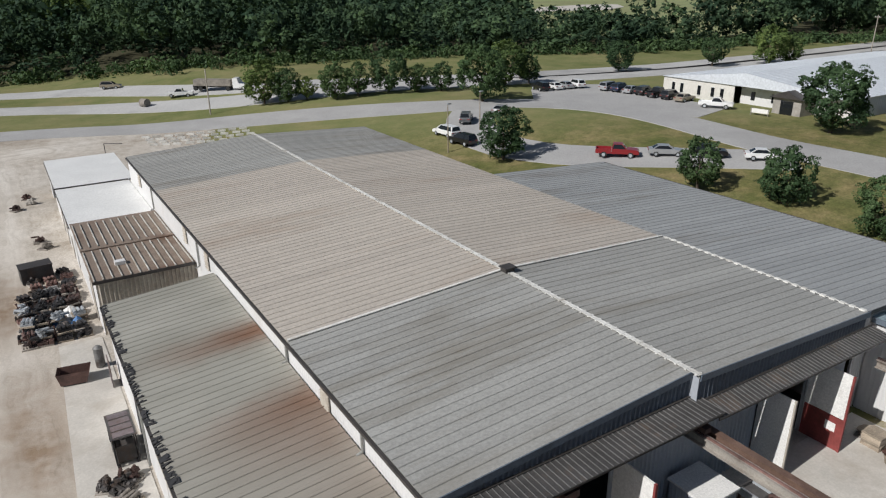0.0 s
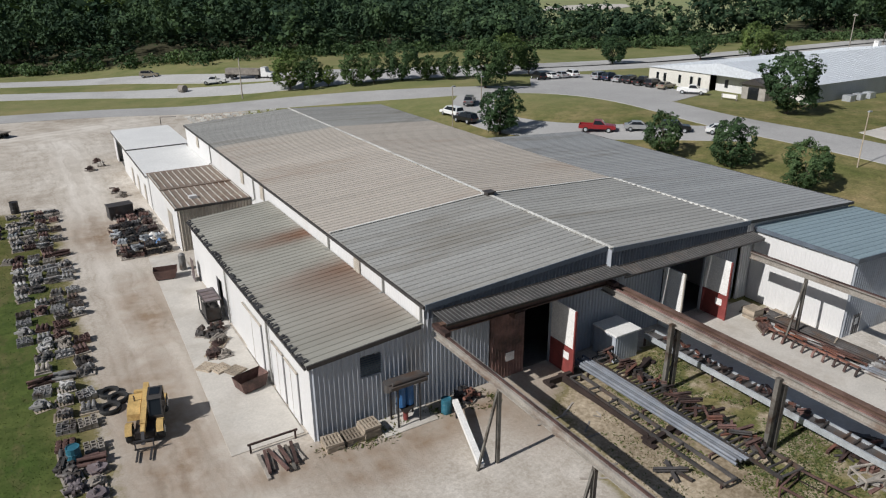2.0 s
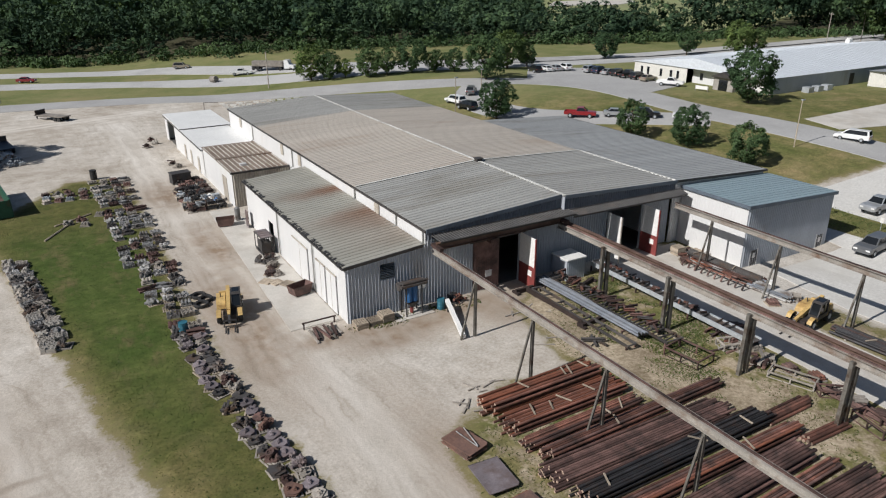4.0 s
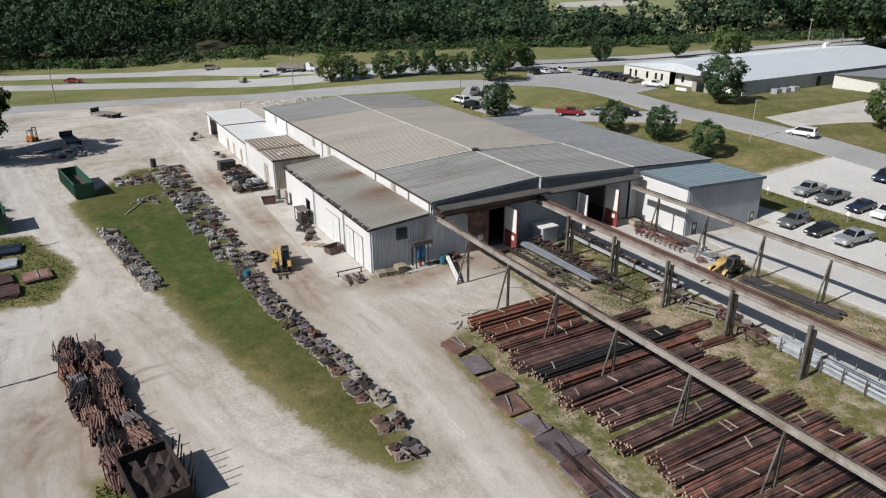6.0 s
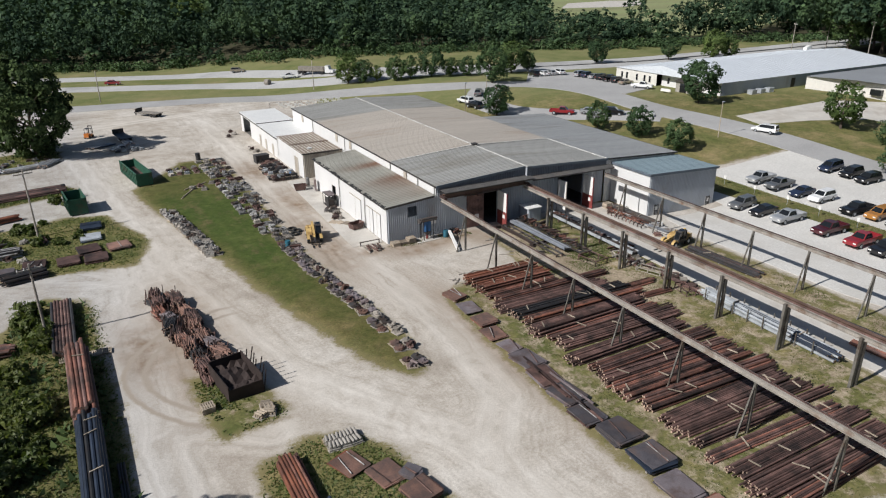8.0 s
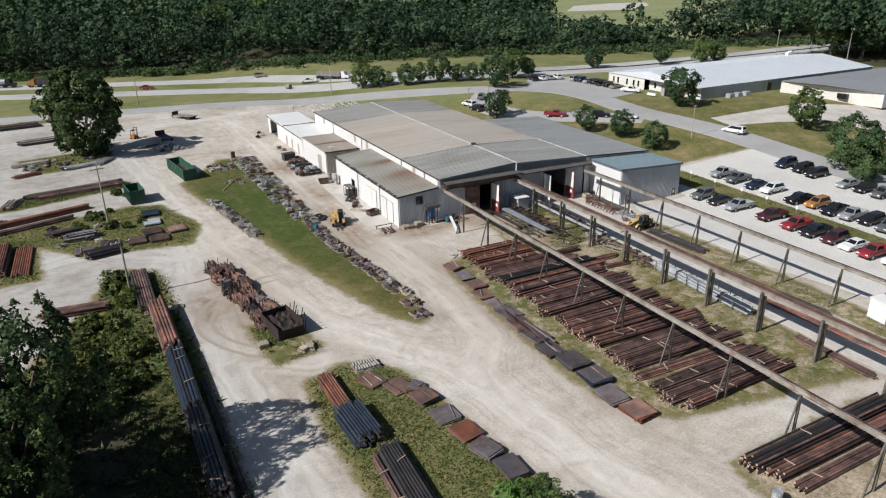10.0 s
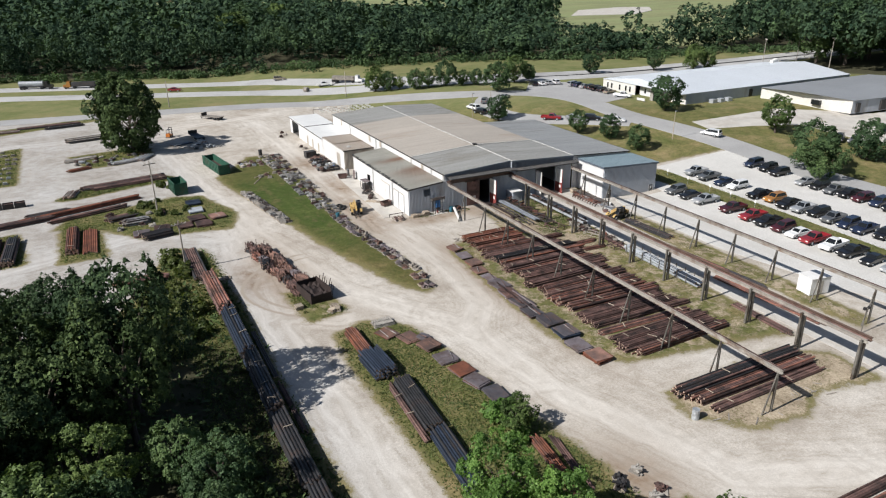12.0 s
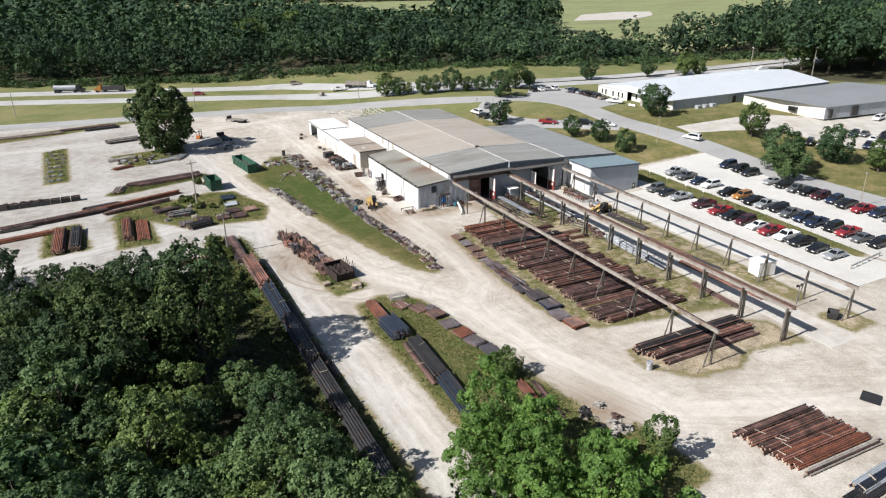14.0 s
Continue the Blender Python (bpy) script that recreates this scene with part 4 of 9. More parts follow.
broof = part("roof", MB().add([(BX0 - 0.2, BY0 - 0.25, BZ0 - 0.05), (BX1 + 0.2, BY0 - 0.25, BZ1 - 0.05), (BX1 + 0.2, BY1, BZ1 - 0.05), (BX0 - 0.2, BY1, BZ0 - 0.05), (BX0 - 0.2, BY0 - 0.25, BZ0), (BX1 + 0.2, BY0 - 0.25, BZ1), (BX1 + 0.2, BY1, BZ1), (BX0 - 0.2, BY1, BZ0)],
                              [(0, 3, 2, 1), (4, 5, 6, 7), (0, 1, 5, 4), (1, 2, 6, 5), (2, 3, 7, 6), (3, 0, 4, 7)]), M["roof_blue"], shop)
roof_field(broof, BX0 - 0.2, BX1 + 0.22, BZ0 + 0.04, BZ1 + 0.04, BY0 - 0.25, BY1, 0.61, M["roof_blue"])
part("fascia", MB().bar((BX0 - 0.24, BY0 - 0.3, BZ0 - 0.1), (BX1 + 0.24, BY0 - 0.3, BZ1 - 0.1), 0.06, 0.34).bar((BX0 - 0.26, BY0 - 0.3, BZ0 - 0.1), (BX0 - 0.26, BY1, BZ0 - 0.1), 0.06, 0.34), M["slate_trim"], shop, "slate-blue roof-edge trim")
for xx in (40.6, 51.6):
    door = part("door", MB().box(xx - 0.5, BY0 - 0.08, -0.75 if xx < 45 else -1.2, xx + 0.5, BY0 - 0.05, 1.4 if xx < 45 else 0.95), M["trim_dark"], shop, "dark steel personnel door")
    part("door_frame", MB().box(xx - 0.58, BY0 - 0.10, -0.75 if xx < 45 else -1.2, xx - 0.5, BY0 - 0.04, 1.5 if xx < 45 else 1.05).box(xx + 0.5, BY0 - 0.10, -0.75 if xx < 45 else -1.2, xx + 0.58, BY0 - 0.04, 1.5 if xx < 45 else 1.05), M["wall_white"], door)
    part("door_pane", MB().box(xx - 0.2, BY0 - 0.095, 0.55 if xx < 45 else 0.1, xx + 0.2, BY0 - 0.082, 1.1 if xx < 45 else 0.65), M["white_paint"], door)

# left side annex with mono-pitch roof
annex = thing("side_annex", "low white steel lean-to annex with rust-stained roof", "building")
AZ0, AZ1, AYB = 5.15, 5.75, 29.6
# Grey carries the shade of the annex front; its west side is white.
part("wall_front", ribbed_wall((0, 0), (XL, 0), 0, AZ0 - 0.03, [(3.15, 4.55, 3.3, 4.75)], z1b=AZ1 - 0.03), M["wall_grey_shade"], annex, "white ribbed steel wall with a louver, coloured blue-grey for shade")
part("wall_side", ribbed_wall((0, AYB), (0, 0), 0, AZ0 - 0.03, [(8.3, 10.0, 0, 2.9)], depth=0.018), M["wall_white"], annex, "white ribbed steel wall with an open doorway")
part("wall_back", ribbed_wall((XL, AYB), (0, AYB), 0, AZ1 - 0.03, z1b=AZ0 - 0.03), M["wall_grey_shade"], annex)
part("annex_floor", MB().box(0.2, 0.2, -0.1, XL - 0.1, AYB - 0.2, 0.03), M["concrete"], annex)
am, ant, ab = nodes_of("roof_annex")
an1 = noise_tex(ant, 0.22, 5, 0.6, (0.5, 1.2, 1), "World")
acol = ramp(ant, an1, [(0.35, (0.255, 0.248, 0.212)), (0.7, (0.335, 0.325, 0.285))])
ageo = ant.nodes.new("ShaderNodeNewGeometry")
asep = ant.nodes.new("ShaderNodeSeparateXYZ")
ant.links.new(ageo.outputs["Position"], asep.inputs[0])
awob = maths(ant, "MULTIPLY", maths(ant, "SUBTRACT", noise_tex(ant, 0.35, 4, 0.6, None, "World"), 0.5), 3.0)
for yc, wid, amt in ((19.6, 1.5, 1.0), (10.8, 1.7, 0.85), (8.2, 2.4, 0.6), (3.5, 2.6, 0.35)):
    dd = maths(ant, "ADD", maths(ant, "SUBTRACT", asep.outputs[1], yc), awob)
    band = maths(ant, "POWER", 2.718, maths(ant, "MULTIPLY", maths(ant, "POWER", maths(ant, "ABSOLUTE", maths(ant, "DIVIDE", dd, wid)), 2.0), -1.0))
    fade = maths(ant, "MINIMUM", maths(ant, "MAXIMUM", maths(ant, "DIVIDE", asep.outputs[0], 6.5), 0.12), 1.0)
    acol = mix(ant, maths(ant, "MULTIPLY", maths(ant, "MULTIPLY", band, fade), amt), acol, (0.17, 0.095, 0.06))
ant.links.new(acol, ab.inputs["Base Color"])
ab.inputs["Roughness"].default_value = 0.6
M["roof_annex"] = am
aroof = part("roof", MB().add([(-0.12, -0.05, AZ0 - 0.03), (XL - 0.1, -0.05, AZ1 - 0.03), (XL - 0.1, AYB + 0.2, AZ1 - 0.03), (-0.12, AYB + 0.2, AZ0 - 0.03), (-0.12, -0.05, AZ0), (XL - 0.1, -0.05, AZ1), (XL - 0.1, AYB + 0.2, AZ1), (-0.12, AYB + 0.2, AZ0)],
                              [(0, 3, 2, 1), (4, 5, 6, 7), (0, 1, 5, 4), (1, 2, 6, 5), (2, 3, 7, 6), (3, 0, 4, 7)]), M["roof_annex"], annex)
roof_field(aroof, XL - 0.1, -0.16, AZ1 + 0.04, AZ0 + 0.04, -0.05, AYB + 0.2, 0.61, M["roof_annex"])
part("fascia", MB().bar((-0.15, -0.13, AZ0 - 0.06), (XL - 0.3, -0.13, AZ1 - 0.06), 0.06, 0.26), M["trim_dark"], annex, "dark roof-edge trim")
part("gutter", MB().box(-0.31, -0.1, AZ0 - 0.16, -0.16, AYB + 0.2, AZ0 - 0.02), M["trim_dark"], annex, "dark debris-filled gutter")
debris = MB()
drng = random.Random(4)
for i in range(150):
    yy = drng.uniform(0.0, 29.6)
    debris.bar((-0.31, yy, AZ0 + 0.0), (-0.1 + drng.uniform(0, 0.3), yy + drng.uniform(-0.15, 0.15), AZ0 + 0.10), drng.uniform(0.06, 0.2), 0.07)
tagged(part("gutter_debris", debris, M["dark"], annex, "dark leaves and debris along the eave"), kind="stuff")
lou = MB()
for j in range(9):
    lou.bar((3.15, -0.02, 3.38 + j * 0.155), (4.55, -0.02, 3.38 + j * 0.155), 0.03, 0.13, (0, -1, 0.7))
part("wall_louver", lou, M["slate_trim"], annex, "dark slatted wall louver")
for yy in (7.4, 17.6):
    part("downspout", MB().tube((-0.14, yy, AZ0 - 0.15), (-0.14, yy, 0.2), 0.07, 8), M["gutter"], annex)
for ya, yb, h in ((2.0, 4.2, 3.6), (4.6, 6.7, 3.6), (9.0, 13.2, 3.7)):
    d = part("sliding_door", MB().box(-0.13, ya, 0.06, -0.065, yb, h), M["wall_white"], annex, "white flush steel door")
    part("door_trim", MB().box(-0.16, ya - 0.05, h, -0.05, yb + 0.05, h + 0.1).box(-0.145, (ya + yb) / 2 - 0.02, 0.1, -0.132, (ya + yb) / 2 + 0.02, h), M["wall_tan"], d)

# brown-roofed and white-roofed rear annexes
brown = thing("brown_roofed_annex", "tan steel annex with rusty brown standing-seam roof", "building")
BYA, BYB2, BRZ = 36.2, 52.0, 4.55
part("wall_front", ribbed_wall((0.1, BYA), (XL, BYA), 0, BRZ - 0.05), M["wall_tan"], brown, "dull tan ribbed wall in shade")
part("wall_side", ribbed_wall((0.1, BYB2), (0.1, BYA), 0, BRZ - 0.05, depth=0.02), M["wall_white"], brown)
brf = part("roof", MB().box(-0.1, BYA - 0.2, BRZ - 0.06, XL - 0.06, BYB2, BRZ), M["roof_brown"], brown)
n_b = 11
seam = MB().box(-0.04, 0, 0, 0.04, 7.0, 0.10).mesh("roof_seam", M["ridge"])
for i in range(n_b + 1):
    link("roof_seam", seam, brf, place=pose(0.05 + i * (XL - 0.3) / n_b, BYA - 0.15, BRZ))
    link("roof_seam", seam, brf, place=pose(0.05 + i * (XL - 0.3) / n_b, BYA + 8.0, BRZ))
part("roof_strip", MB().box(-0.1, BYA + 7.1, BRZ, XL - 0.1, BYA + 7.35, BRZ + 0.12), M["roof_brown"], brown)
part("roof_hatch", MB().box(1.9, BYA + 2.4, BRZ + 0.012, 2.7, BYA + 3.0, BRZ + 0.3), M["wall_white"], brown, "small pale roof vent")
part("fascia", MB().box(-0.12, BYA - 0.27, BRZ - 0.2, XL - 0.1, BYA - 0.21, BRZ + 0.05), M["trim_dark"], brown)
part("door", MB().box(0.02, 39.0, 0.05, 0.05, 41.2, 3.2), M["wall_tan"], brown, "tall tan steel door")
white = thing("white_roofed_annex", "low white annex with flat white roof", "building")
part("wall_side", ribbed_wall((0.05, 81.9), (0.05, 52.05), 0, 4.05, [(2.2, 8.6, 0, 3.6)], depth=0.02), M["wall_white"], white, "white steel wall with an open bay")
part("wall_back", ribbed_wall((XL, 81.9), (0.05, 81.9), 0, 4.05), M["wall_white"], white)
part("roof_low", MB().box(-0.15, 52.05, 4.08, XL - 0.06, 67.0, 4.2), M["roof_white"], white)
part("roof_high", MB().box(-0.15, 67.0, 4.12, XL + 0.6, 82.1, 4.32), M["roof_white"], white)
part("roof_edge", MB().box(-0.2, 66.9, 4.2, XL - 0.1, 66.98, 4.35).box(-0.22, 52.1, 3.95, -0.16, 82.1, 4.16), M["trim_dark"], white)
# Same darkened floor, putting shade into the open bay.
part("annex_floor", MB().box(0.3, 52.2, -0.1, XL - 0.1, 81.6, 0.03), M["shop_floor"], white)
for yy in (55.0, 60.0, 64.5):
    part("door", MB().box(-0.03, yy, 0.05, 0.0, yy + 1.1, 2.3), M["wall_tan"], white, "plain steel door")
part("roof_rail", MB().tube((XL - 0.4, 82.2, 4.3), (XL - 0.4, 82.2, 5.6), 0.05).tube((XL - 0.4, 82.2, 5.6), (XL + 1.5, 79.5, 5.9), 0.05), M["trim_dark"], white)

# ---- crane runways ----
POSTS = [-7.2 - 7.48 * k for k in range(10)]


def runway(x, label, beam_mat, kind, z, y_near):
    rt = thing("crane_runway", label, "crane runway")
    ys0 = POSTS[-1] - 0.5
    part("beam", MB().ibeam((x, y_near, z - 0.22), (x, ys0, z - 0.22), 0.42, 0.5, 0.05), beam_mat, rt, "long steel runway girder")
    part("rail", MB().box(x - 0.06, ys0, z + 0.03, x + 0.06, y_near, z + 0.12), M["rust_dark"], rt)
    for y in POSTS:
        g = gz(x, y)
        if kind == "brace":
            part("post", MB().ibeam((x, y, g), (x, y, z - 0.47), 0.2, 0.2, 0.04).bar((x, y, g - 0.05), (x, y, z - 0.47), 0.17, 0.17, (0, 1, 0)), M["steel_post"], rt)
            part("brace", MB().bar((x - 1.35, y, g), (x - 0.1, y, z - 0.75), 0.13, 0.13, (0, 1, 0)), M["steel_post"], rt)
        else:
            for dx in (-0.32, 0.32):
                part("post", MB().bar((x + dx * 1.15, y, g - 0.05), (x + dx, y, z - 0.2), 0.3, 0.26, (0, 1, 0)), M["steel_post"], rt)
            for h0 in (1.2, 3.4):
                part("brace", MB().bar((x - 0.3, y, g + h0), (x + 0.3, y, g + h0 + 1.1), 0.06, 0.1, (0, 1, 0)), M["steel_post"], rt)
    return rt


runway(8.1, "grey steel crane runway on braced posts beside the pipe stacks", M["beam_grey"], "brace", 5.45, -0.6)
mid = runway(21.8, "rusty double crane runway on paired posts", M["beam_grey"], "pair", 5.3, -0.6)
part("side_girder", MB().ibeam((22.55, -0.6, 5.12), (22.55, POSTS[-1] - 0.5, 5.12), 0.4, 0.46, 0.05), M["crane"], mid, "rust-brown second girder")
runway(35.6, "grey steel crane runway along the car park", M["beam_grey"], "brace", 5.45, -2.5)
crane = thing("bridge_crane", "rust-brown bridge crane spanning two runways under the canopy", "crane")
part("girder", MB().ibeam((8.1, -1.0, 5.75), (21.8, -1.0, 5.75), 0.4, 0.62, 0.05), M["crane"], crane)
part("hoist", MB().box(13.5, -1.35, 5.05, 14.3, -0.65, 5.42), M["rust_dark"], crane)
for xx in (8.1, 21.8):
    part("end_truck", MB().box(xx - 0.2, -1.9, 5.58, xx + 0.2, -0.35, 5.85), M["rust_dark"], crane)


# ---- trees ----
def crown_points(rng, rx, rz, zc, lobes, n, leaf, ragged=0.45, reach=(0.54, 0.92), cover=1.0):
    """Leaf clumps, as loose triangles: round boughs set evenly round an egg-shaped crown, each covered with small sprays."""
    big = max(16, int(lobes * 0.8))
    q = np.arange(big) + 0.5
    up = np.clip(1 - 2 * q / big + rng.uniform(-0.1, 0.1, big), -0.98, 0.98)
    turn = q * 2.39996 + rng.uniform(-0.6, 0.6, big)
    flat = np.sqrt(1 - up ** 2)
    c = np.stack([flat * np.cos(turn), flat * np.sin(turn), up], -1) * rng.uniform(*reach, (big, 1))
    rad = rng.uniform(0.7, 1.3, big) * 1.7 * cover / math.sqrt(big)
    sub = big * 6
    j = rng.integers(0, big, sub)
    d = rng.normal(size=(sub, 3)) + c[j] * 1.5 + np.array([0, 0, 0.35])
    d /= np.linalg.norm(d, axis=1)[:, None]
    s = c[j] + d * (rad[j] * rng.uniform(0.7, 1.08, sub))[:, None]
    size = rng.uniform(0.6, 1.4, sub) * 1.3 * cover / math.sqrt(sub)
    k = rng.integers(0, sub, n)
    e = rng.normal(size=(n, 3))
    e /= np.linalg.norm(e, axis=1)[:, None]
    e[:, 2] = np.where(rng.random(n) < 0.8, np.abs(e[:, 2]), e[:, 2])
    p = s[k] + e * (size[k] * rng.uniform(0.75, 1.15, n))[:, None]
    fill = rng.random(n) < 0.2
    g = rng.normal(size=(n, 3)) + c[j[k]]
    g /= np.linalg.norm(g, axis=1)[:, None]
    p = np.where(fill[:, None], c[j[k]] + g * (rad[j[k]] * 0.85)[:, None], p)
    out = e * 0.55 + d[k] * 0.9 + c[j[k]] * 0.4
    out /= np.linalg.norm(out, axis=1)[:, None] + 1e-9
    nrm = out + rng.normal(size=(n, 3)) * ragged
    nrm /= np.linalg.norm(nrm, axis=1)[:, None]
    lo, hi = np.percentile(p, 1.0, axis=0), np.percentile(p, 99.0, axis=0)
    p = (p - (lo + hi) / 2) / ((hi - lo) / 2) * 0.94
    ph, lean = rng.uniform(0, 6.283, 4), rng.uniform(-0.12, 0.12, 2)
    az = np.arctan2(p[:, 1], p[:, 0])
    swell = 1 + 0.10 * np.sin(2 * az + ph[0] + 2.2 * p[:, 2]) + 0.08 * np.sin(3 * az + ph[1] - 3.1 * p[:, 2]) + 0.06 * np.sin(5 * p[:, 2] + ph[2])
    p = p * np.stack([swell, swell, 1 + 0.08 * np.sin(az + ph[3])], -1)
    p[:, 0] += lean[0] * p[:, 2]
    p[:, 1] += lean[1] * p[:, 2]
    p = p * np.array([rx, rx, rz]) + np.array([0, 0, zc])
    return leaf_tris(rng, p, nrm, leaf * rng.uniform(0.55, 1.4, n) * np.where(fill, 1.3, 1.0))


def leaf_tris(rng, p, nrm, size):
    a = np.cross(nrm, rng.normal(size=p.shape))
    a /= np.linalg.norm(a, axis=1)[:, None] + 1e-9
    b = np.cross(nrm, a)
    s = size[:, None]
    return np.stack([p - a * s * 0.9, p + a * s * 0.75 + b * s * 0.75, p + a * s * 0.5 - b * s * 0.85], 1)


def trunk_mb(rng, h, r, limbs, reach):
    mb = MB()
    pts = [Vector((0, 0, -0.3))]
    for i in range(1, 5):
        pts.append(Vector((rng.uniform(-0.02, 0.02) * h, rng.uniform(-0.02, 0.02) * h, h * i / 4)))
    for i in range(4):
        mb.tube(pts[i], pts[i + 1], r * (1 - 0.2 * i), 8, r * (1 - 0.2 * (i + 1)), False)
    for i in range(limbs):
        a = 2 * math.pi * i / limbs + rng.uniform(-0.4, 0.4)
        z = h * rng.uniform(0.45, 0.95)
        s = Vector((0, 0, z))
        e = s + Vector((math.cos(a) * reach * 0.6, math.sin(a) * reach * 0.6, h * rng.uniform(0.25, 0.5)))
        e2 = e + Vector((math.cos(a + 0.3) * reach * 0.3, math.sin(a + 0.3) * reach * 0.3, h * 0.2))
        mb.tube(s, e, r * 0.42, 6, r * 0.22, False).tube(e, e2, r * 0.22, 5, r * 0.08, False)
    return mb


TREES = {}


def tree_kind(key, seed, h, rx, n, leaf, lobes, mat, clear=0.22, reach=(0.54, 0.92), cover=1.0):
    rng = np.random.default_rng(seed)
    rz = h * (1 - clear) / 2
    crown = quads_mesh("crown", crown_points(rng, rx, rz, h * clear + rz, lobes, n, leaf, reach=reach, cover=cover), M[mat])
    TREES[key] = (trunk_mb(rng, h * (max(clear, 0.08) + 0.35), h * 0.022 + 0.08, 6, rx * 0.55).mesh("trunk", M["bark"]), crown)


def tree(key, x, y, scale=1.0, turn=0.0, label="leafy green deciduous tree", group="", name="tree", sz=None):
    tk, cr = TREES[key]
    ob = thing(name, label, "tree", pose(x, y, gz(x, y) - 0.05, 0, 0, turn) @ Matrix.Diagonal((scale, scale, sz or scale, 1)), group)
    link("trunk", tk, ob)
    link("crown", cr, ob)
    return ob


tree_kind("big", 1, 19.0, 8.6, 36000, 0.29, 80, "leaf_wood_dim", 0.02, (0.6, 0.8), 1.3)
tree_kind("near_a", 2, 13.5, 5.2, 13000, 0.162, 60, "leaf_wood_dim", 0.2, (0.6, 0.88))
tree_kind("near_b", 3, 12.5, 4.5, 11000, 0.157, 48, "leaf_wood_dim", 0.2, (0.6, 0.88))
tree_kind("near_c", 4, 10.5, 4.8, 12000, 0.155, 70, "leaf_fore_lit", 0.16)
tree_kind("fore_a", 22, 13.0, 5.0, 13000, 0.16, 60, "leaf_fore_lit", 0.2, (0.6, 0.88))
tree_kind("back_a", 14, 14, 5.8, 5500, 0.29, 50, "leaf", 0.10)
tree_kind("bright_a", 5, 8, 3.5, 14000, 0.115, 70, "leaf_bright", 0.06)
tree_kind("bright_b", 6, 7, 2.9, 14000, 0.105, 60, "leaf_bright", 0.06)
tree_kind("bright_c", 15, 6.5, 1.9, 5000, 0.11, 30, "leaf", 0.08)
tree_kind("mid_a", 7, 8, 3.7, 11000, 0.15, 44, "leaf", 0.08, (0.6, 0.82), 1.2)
tree_kind("mid_b", 8, 8, 3.2, 8500, 0.15, 40, "leaf", 0.14, (0.6, 0.82), 1.2)
tree_kind("mid_c", 9, 9, 4.2, 12000, 0.165, 50, "leaf", 0.09, (0.6, 0.82), 1.2)

tree("big", -42.0, 80.0, 1.0, 20, "tall dense dark-green shade tree in the gravel yard")
for key, x, y, s, a in (("mid_a", 54.5, 57.5, 1.0, 0), ("mid_b", 63.4, 31.8, 0.85, 40), ("mid_a", 66.8, 23.3, 0.85, 80), ("mid_c", 67.0, 12.8, 0.72, 10),
                        ("mid_c", 72.5, 88, 1.2, 200), ("mid_b", 107, 6, 1.3, 30), ("mid_c", 88, -21.5, 1.05, 60), ("mid_c", 91.5, -16.5, 1.32, 15), ("mid_a", 110, -17.5, 1.3, 100), ("mid_c", 98, 36.5, 1.2, 140), ("mid_c", 122, -30, 1.2, 70),
                        ("mid_b", 113, -28, 1.1, 75)):
    tree(key, x, y, s * 0.92, a, "rounded green lawn tree on mown grass", "lawn trees")
for key, x, y, s, a in (("mid_c", 41.7, 120.4, 1.25, 0), ("mid_a", 45.4, 117.4, 1.1, 50), ("mid_b", 48.9, 115.6, 0.75, 20), ("mid_a", 53.3, 111.5, 1.15, 90), ("mid_b", 57.5, 109.8, 1.1, 10), ("mid_c", 64.0, 108.8, 1.25, 44),
                        ("mid_a", 68.9, 106, 0.9, 33), ("mid_a", 73.5, 104, 0.95, 70), ("mid_c", 88, 101.5, 1.35, 5), ("mid_b", 94, 101, 1.0, 66), ("mid_b", 97, 108, 0.9, 16), ("mid_c", 124.7, 104.8, 1.05, 120), ("mid_b", 150, 97.5, 1.25, 9), ("mid_c", 166, 92.5, 1.4, 9), ("mid_a", 172, 91, 1.2, 50)):
    tree(key, x, y, s * 0.76, a, "roadside tree along the highway verge", "roadside trees")

# woods at the near left
woods_rng = random.Random(5)
WOOD_TOP = ((-84, -41), (-66, -43), (-58, -44), (-50.5, -44), (-49, -53), (-46, -58), (-42, -60))
spots = []
tries = 0
spots += [(-51.2, -43.2), (-56.6, -44.0), (-62.0, -43.6), (-52.0, -49.0), (-46.2, -62.0)]
while len(spots) < 98 and tries < 30000:
    tries += 1
    x, y = woods_rng.uniform(-100, -45.5), woods_rng.uniform(-104, -6)
    if y > np.interp(x, [q[0] for q in WOOD_TOP], [q[1] for q in WOOD_TOP]):
        continue
    if any((x - a) ** 2 + (y - b) ** 2 < 4.5 ** 2 for a, b in spots) or (x + 54) ** 2 + (y + 119) ** 2 < 9 ** 2:
        continue
    spots.append((x, y))
for i, (x, y) in enumerate(spots):
    s = woods_rng.uniform(0.6, 1.15) * (0.8 if x > -49 else 1.0)
    if y > -58 and x > -68:
        s = woods_rng.uniform(0.98, 1.15)
    low_edge = x > -56 and -71 < y < -55
    if low_edge:
        s *= 0.7
    # North of y -53 the crowns get the dim leaf colour, others the lit.
    key = "back_a" if x < -84 or (x < -70 and y < -70) or y < -96 else ("near_a", "near_b")[i % 2] if y > -53 else ("fore_a", "near_c")[i % 2]
    tree(key, x, y, s, woods_rng.uniform(0, 360), "dense woodland tree at the yard edge", "woodland trees", sz=s * (1.0 if low_edge else 1.24 if y > -50 and x > -54 else 1.3 if x > -50 else 1.0))
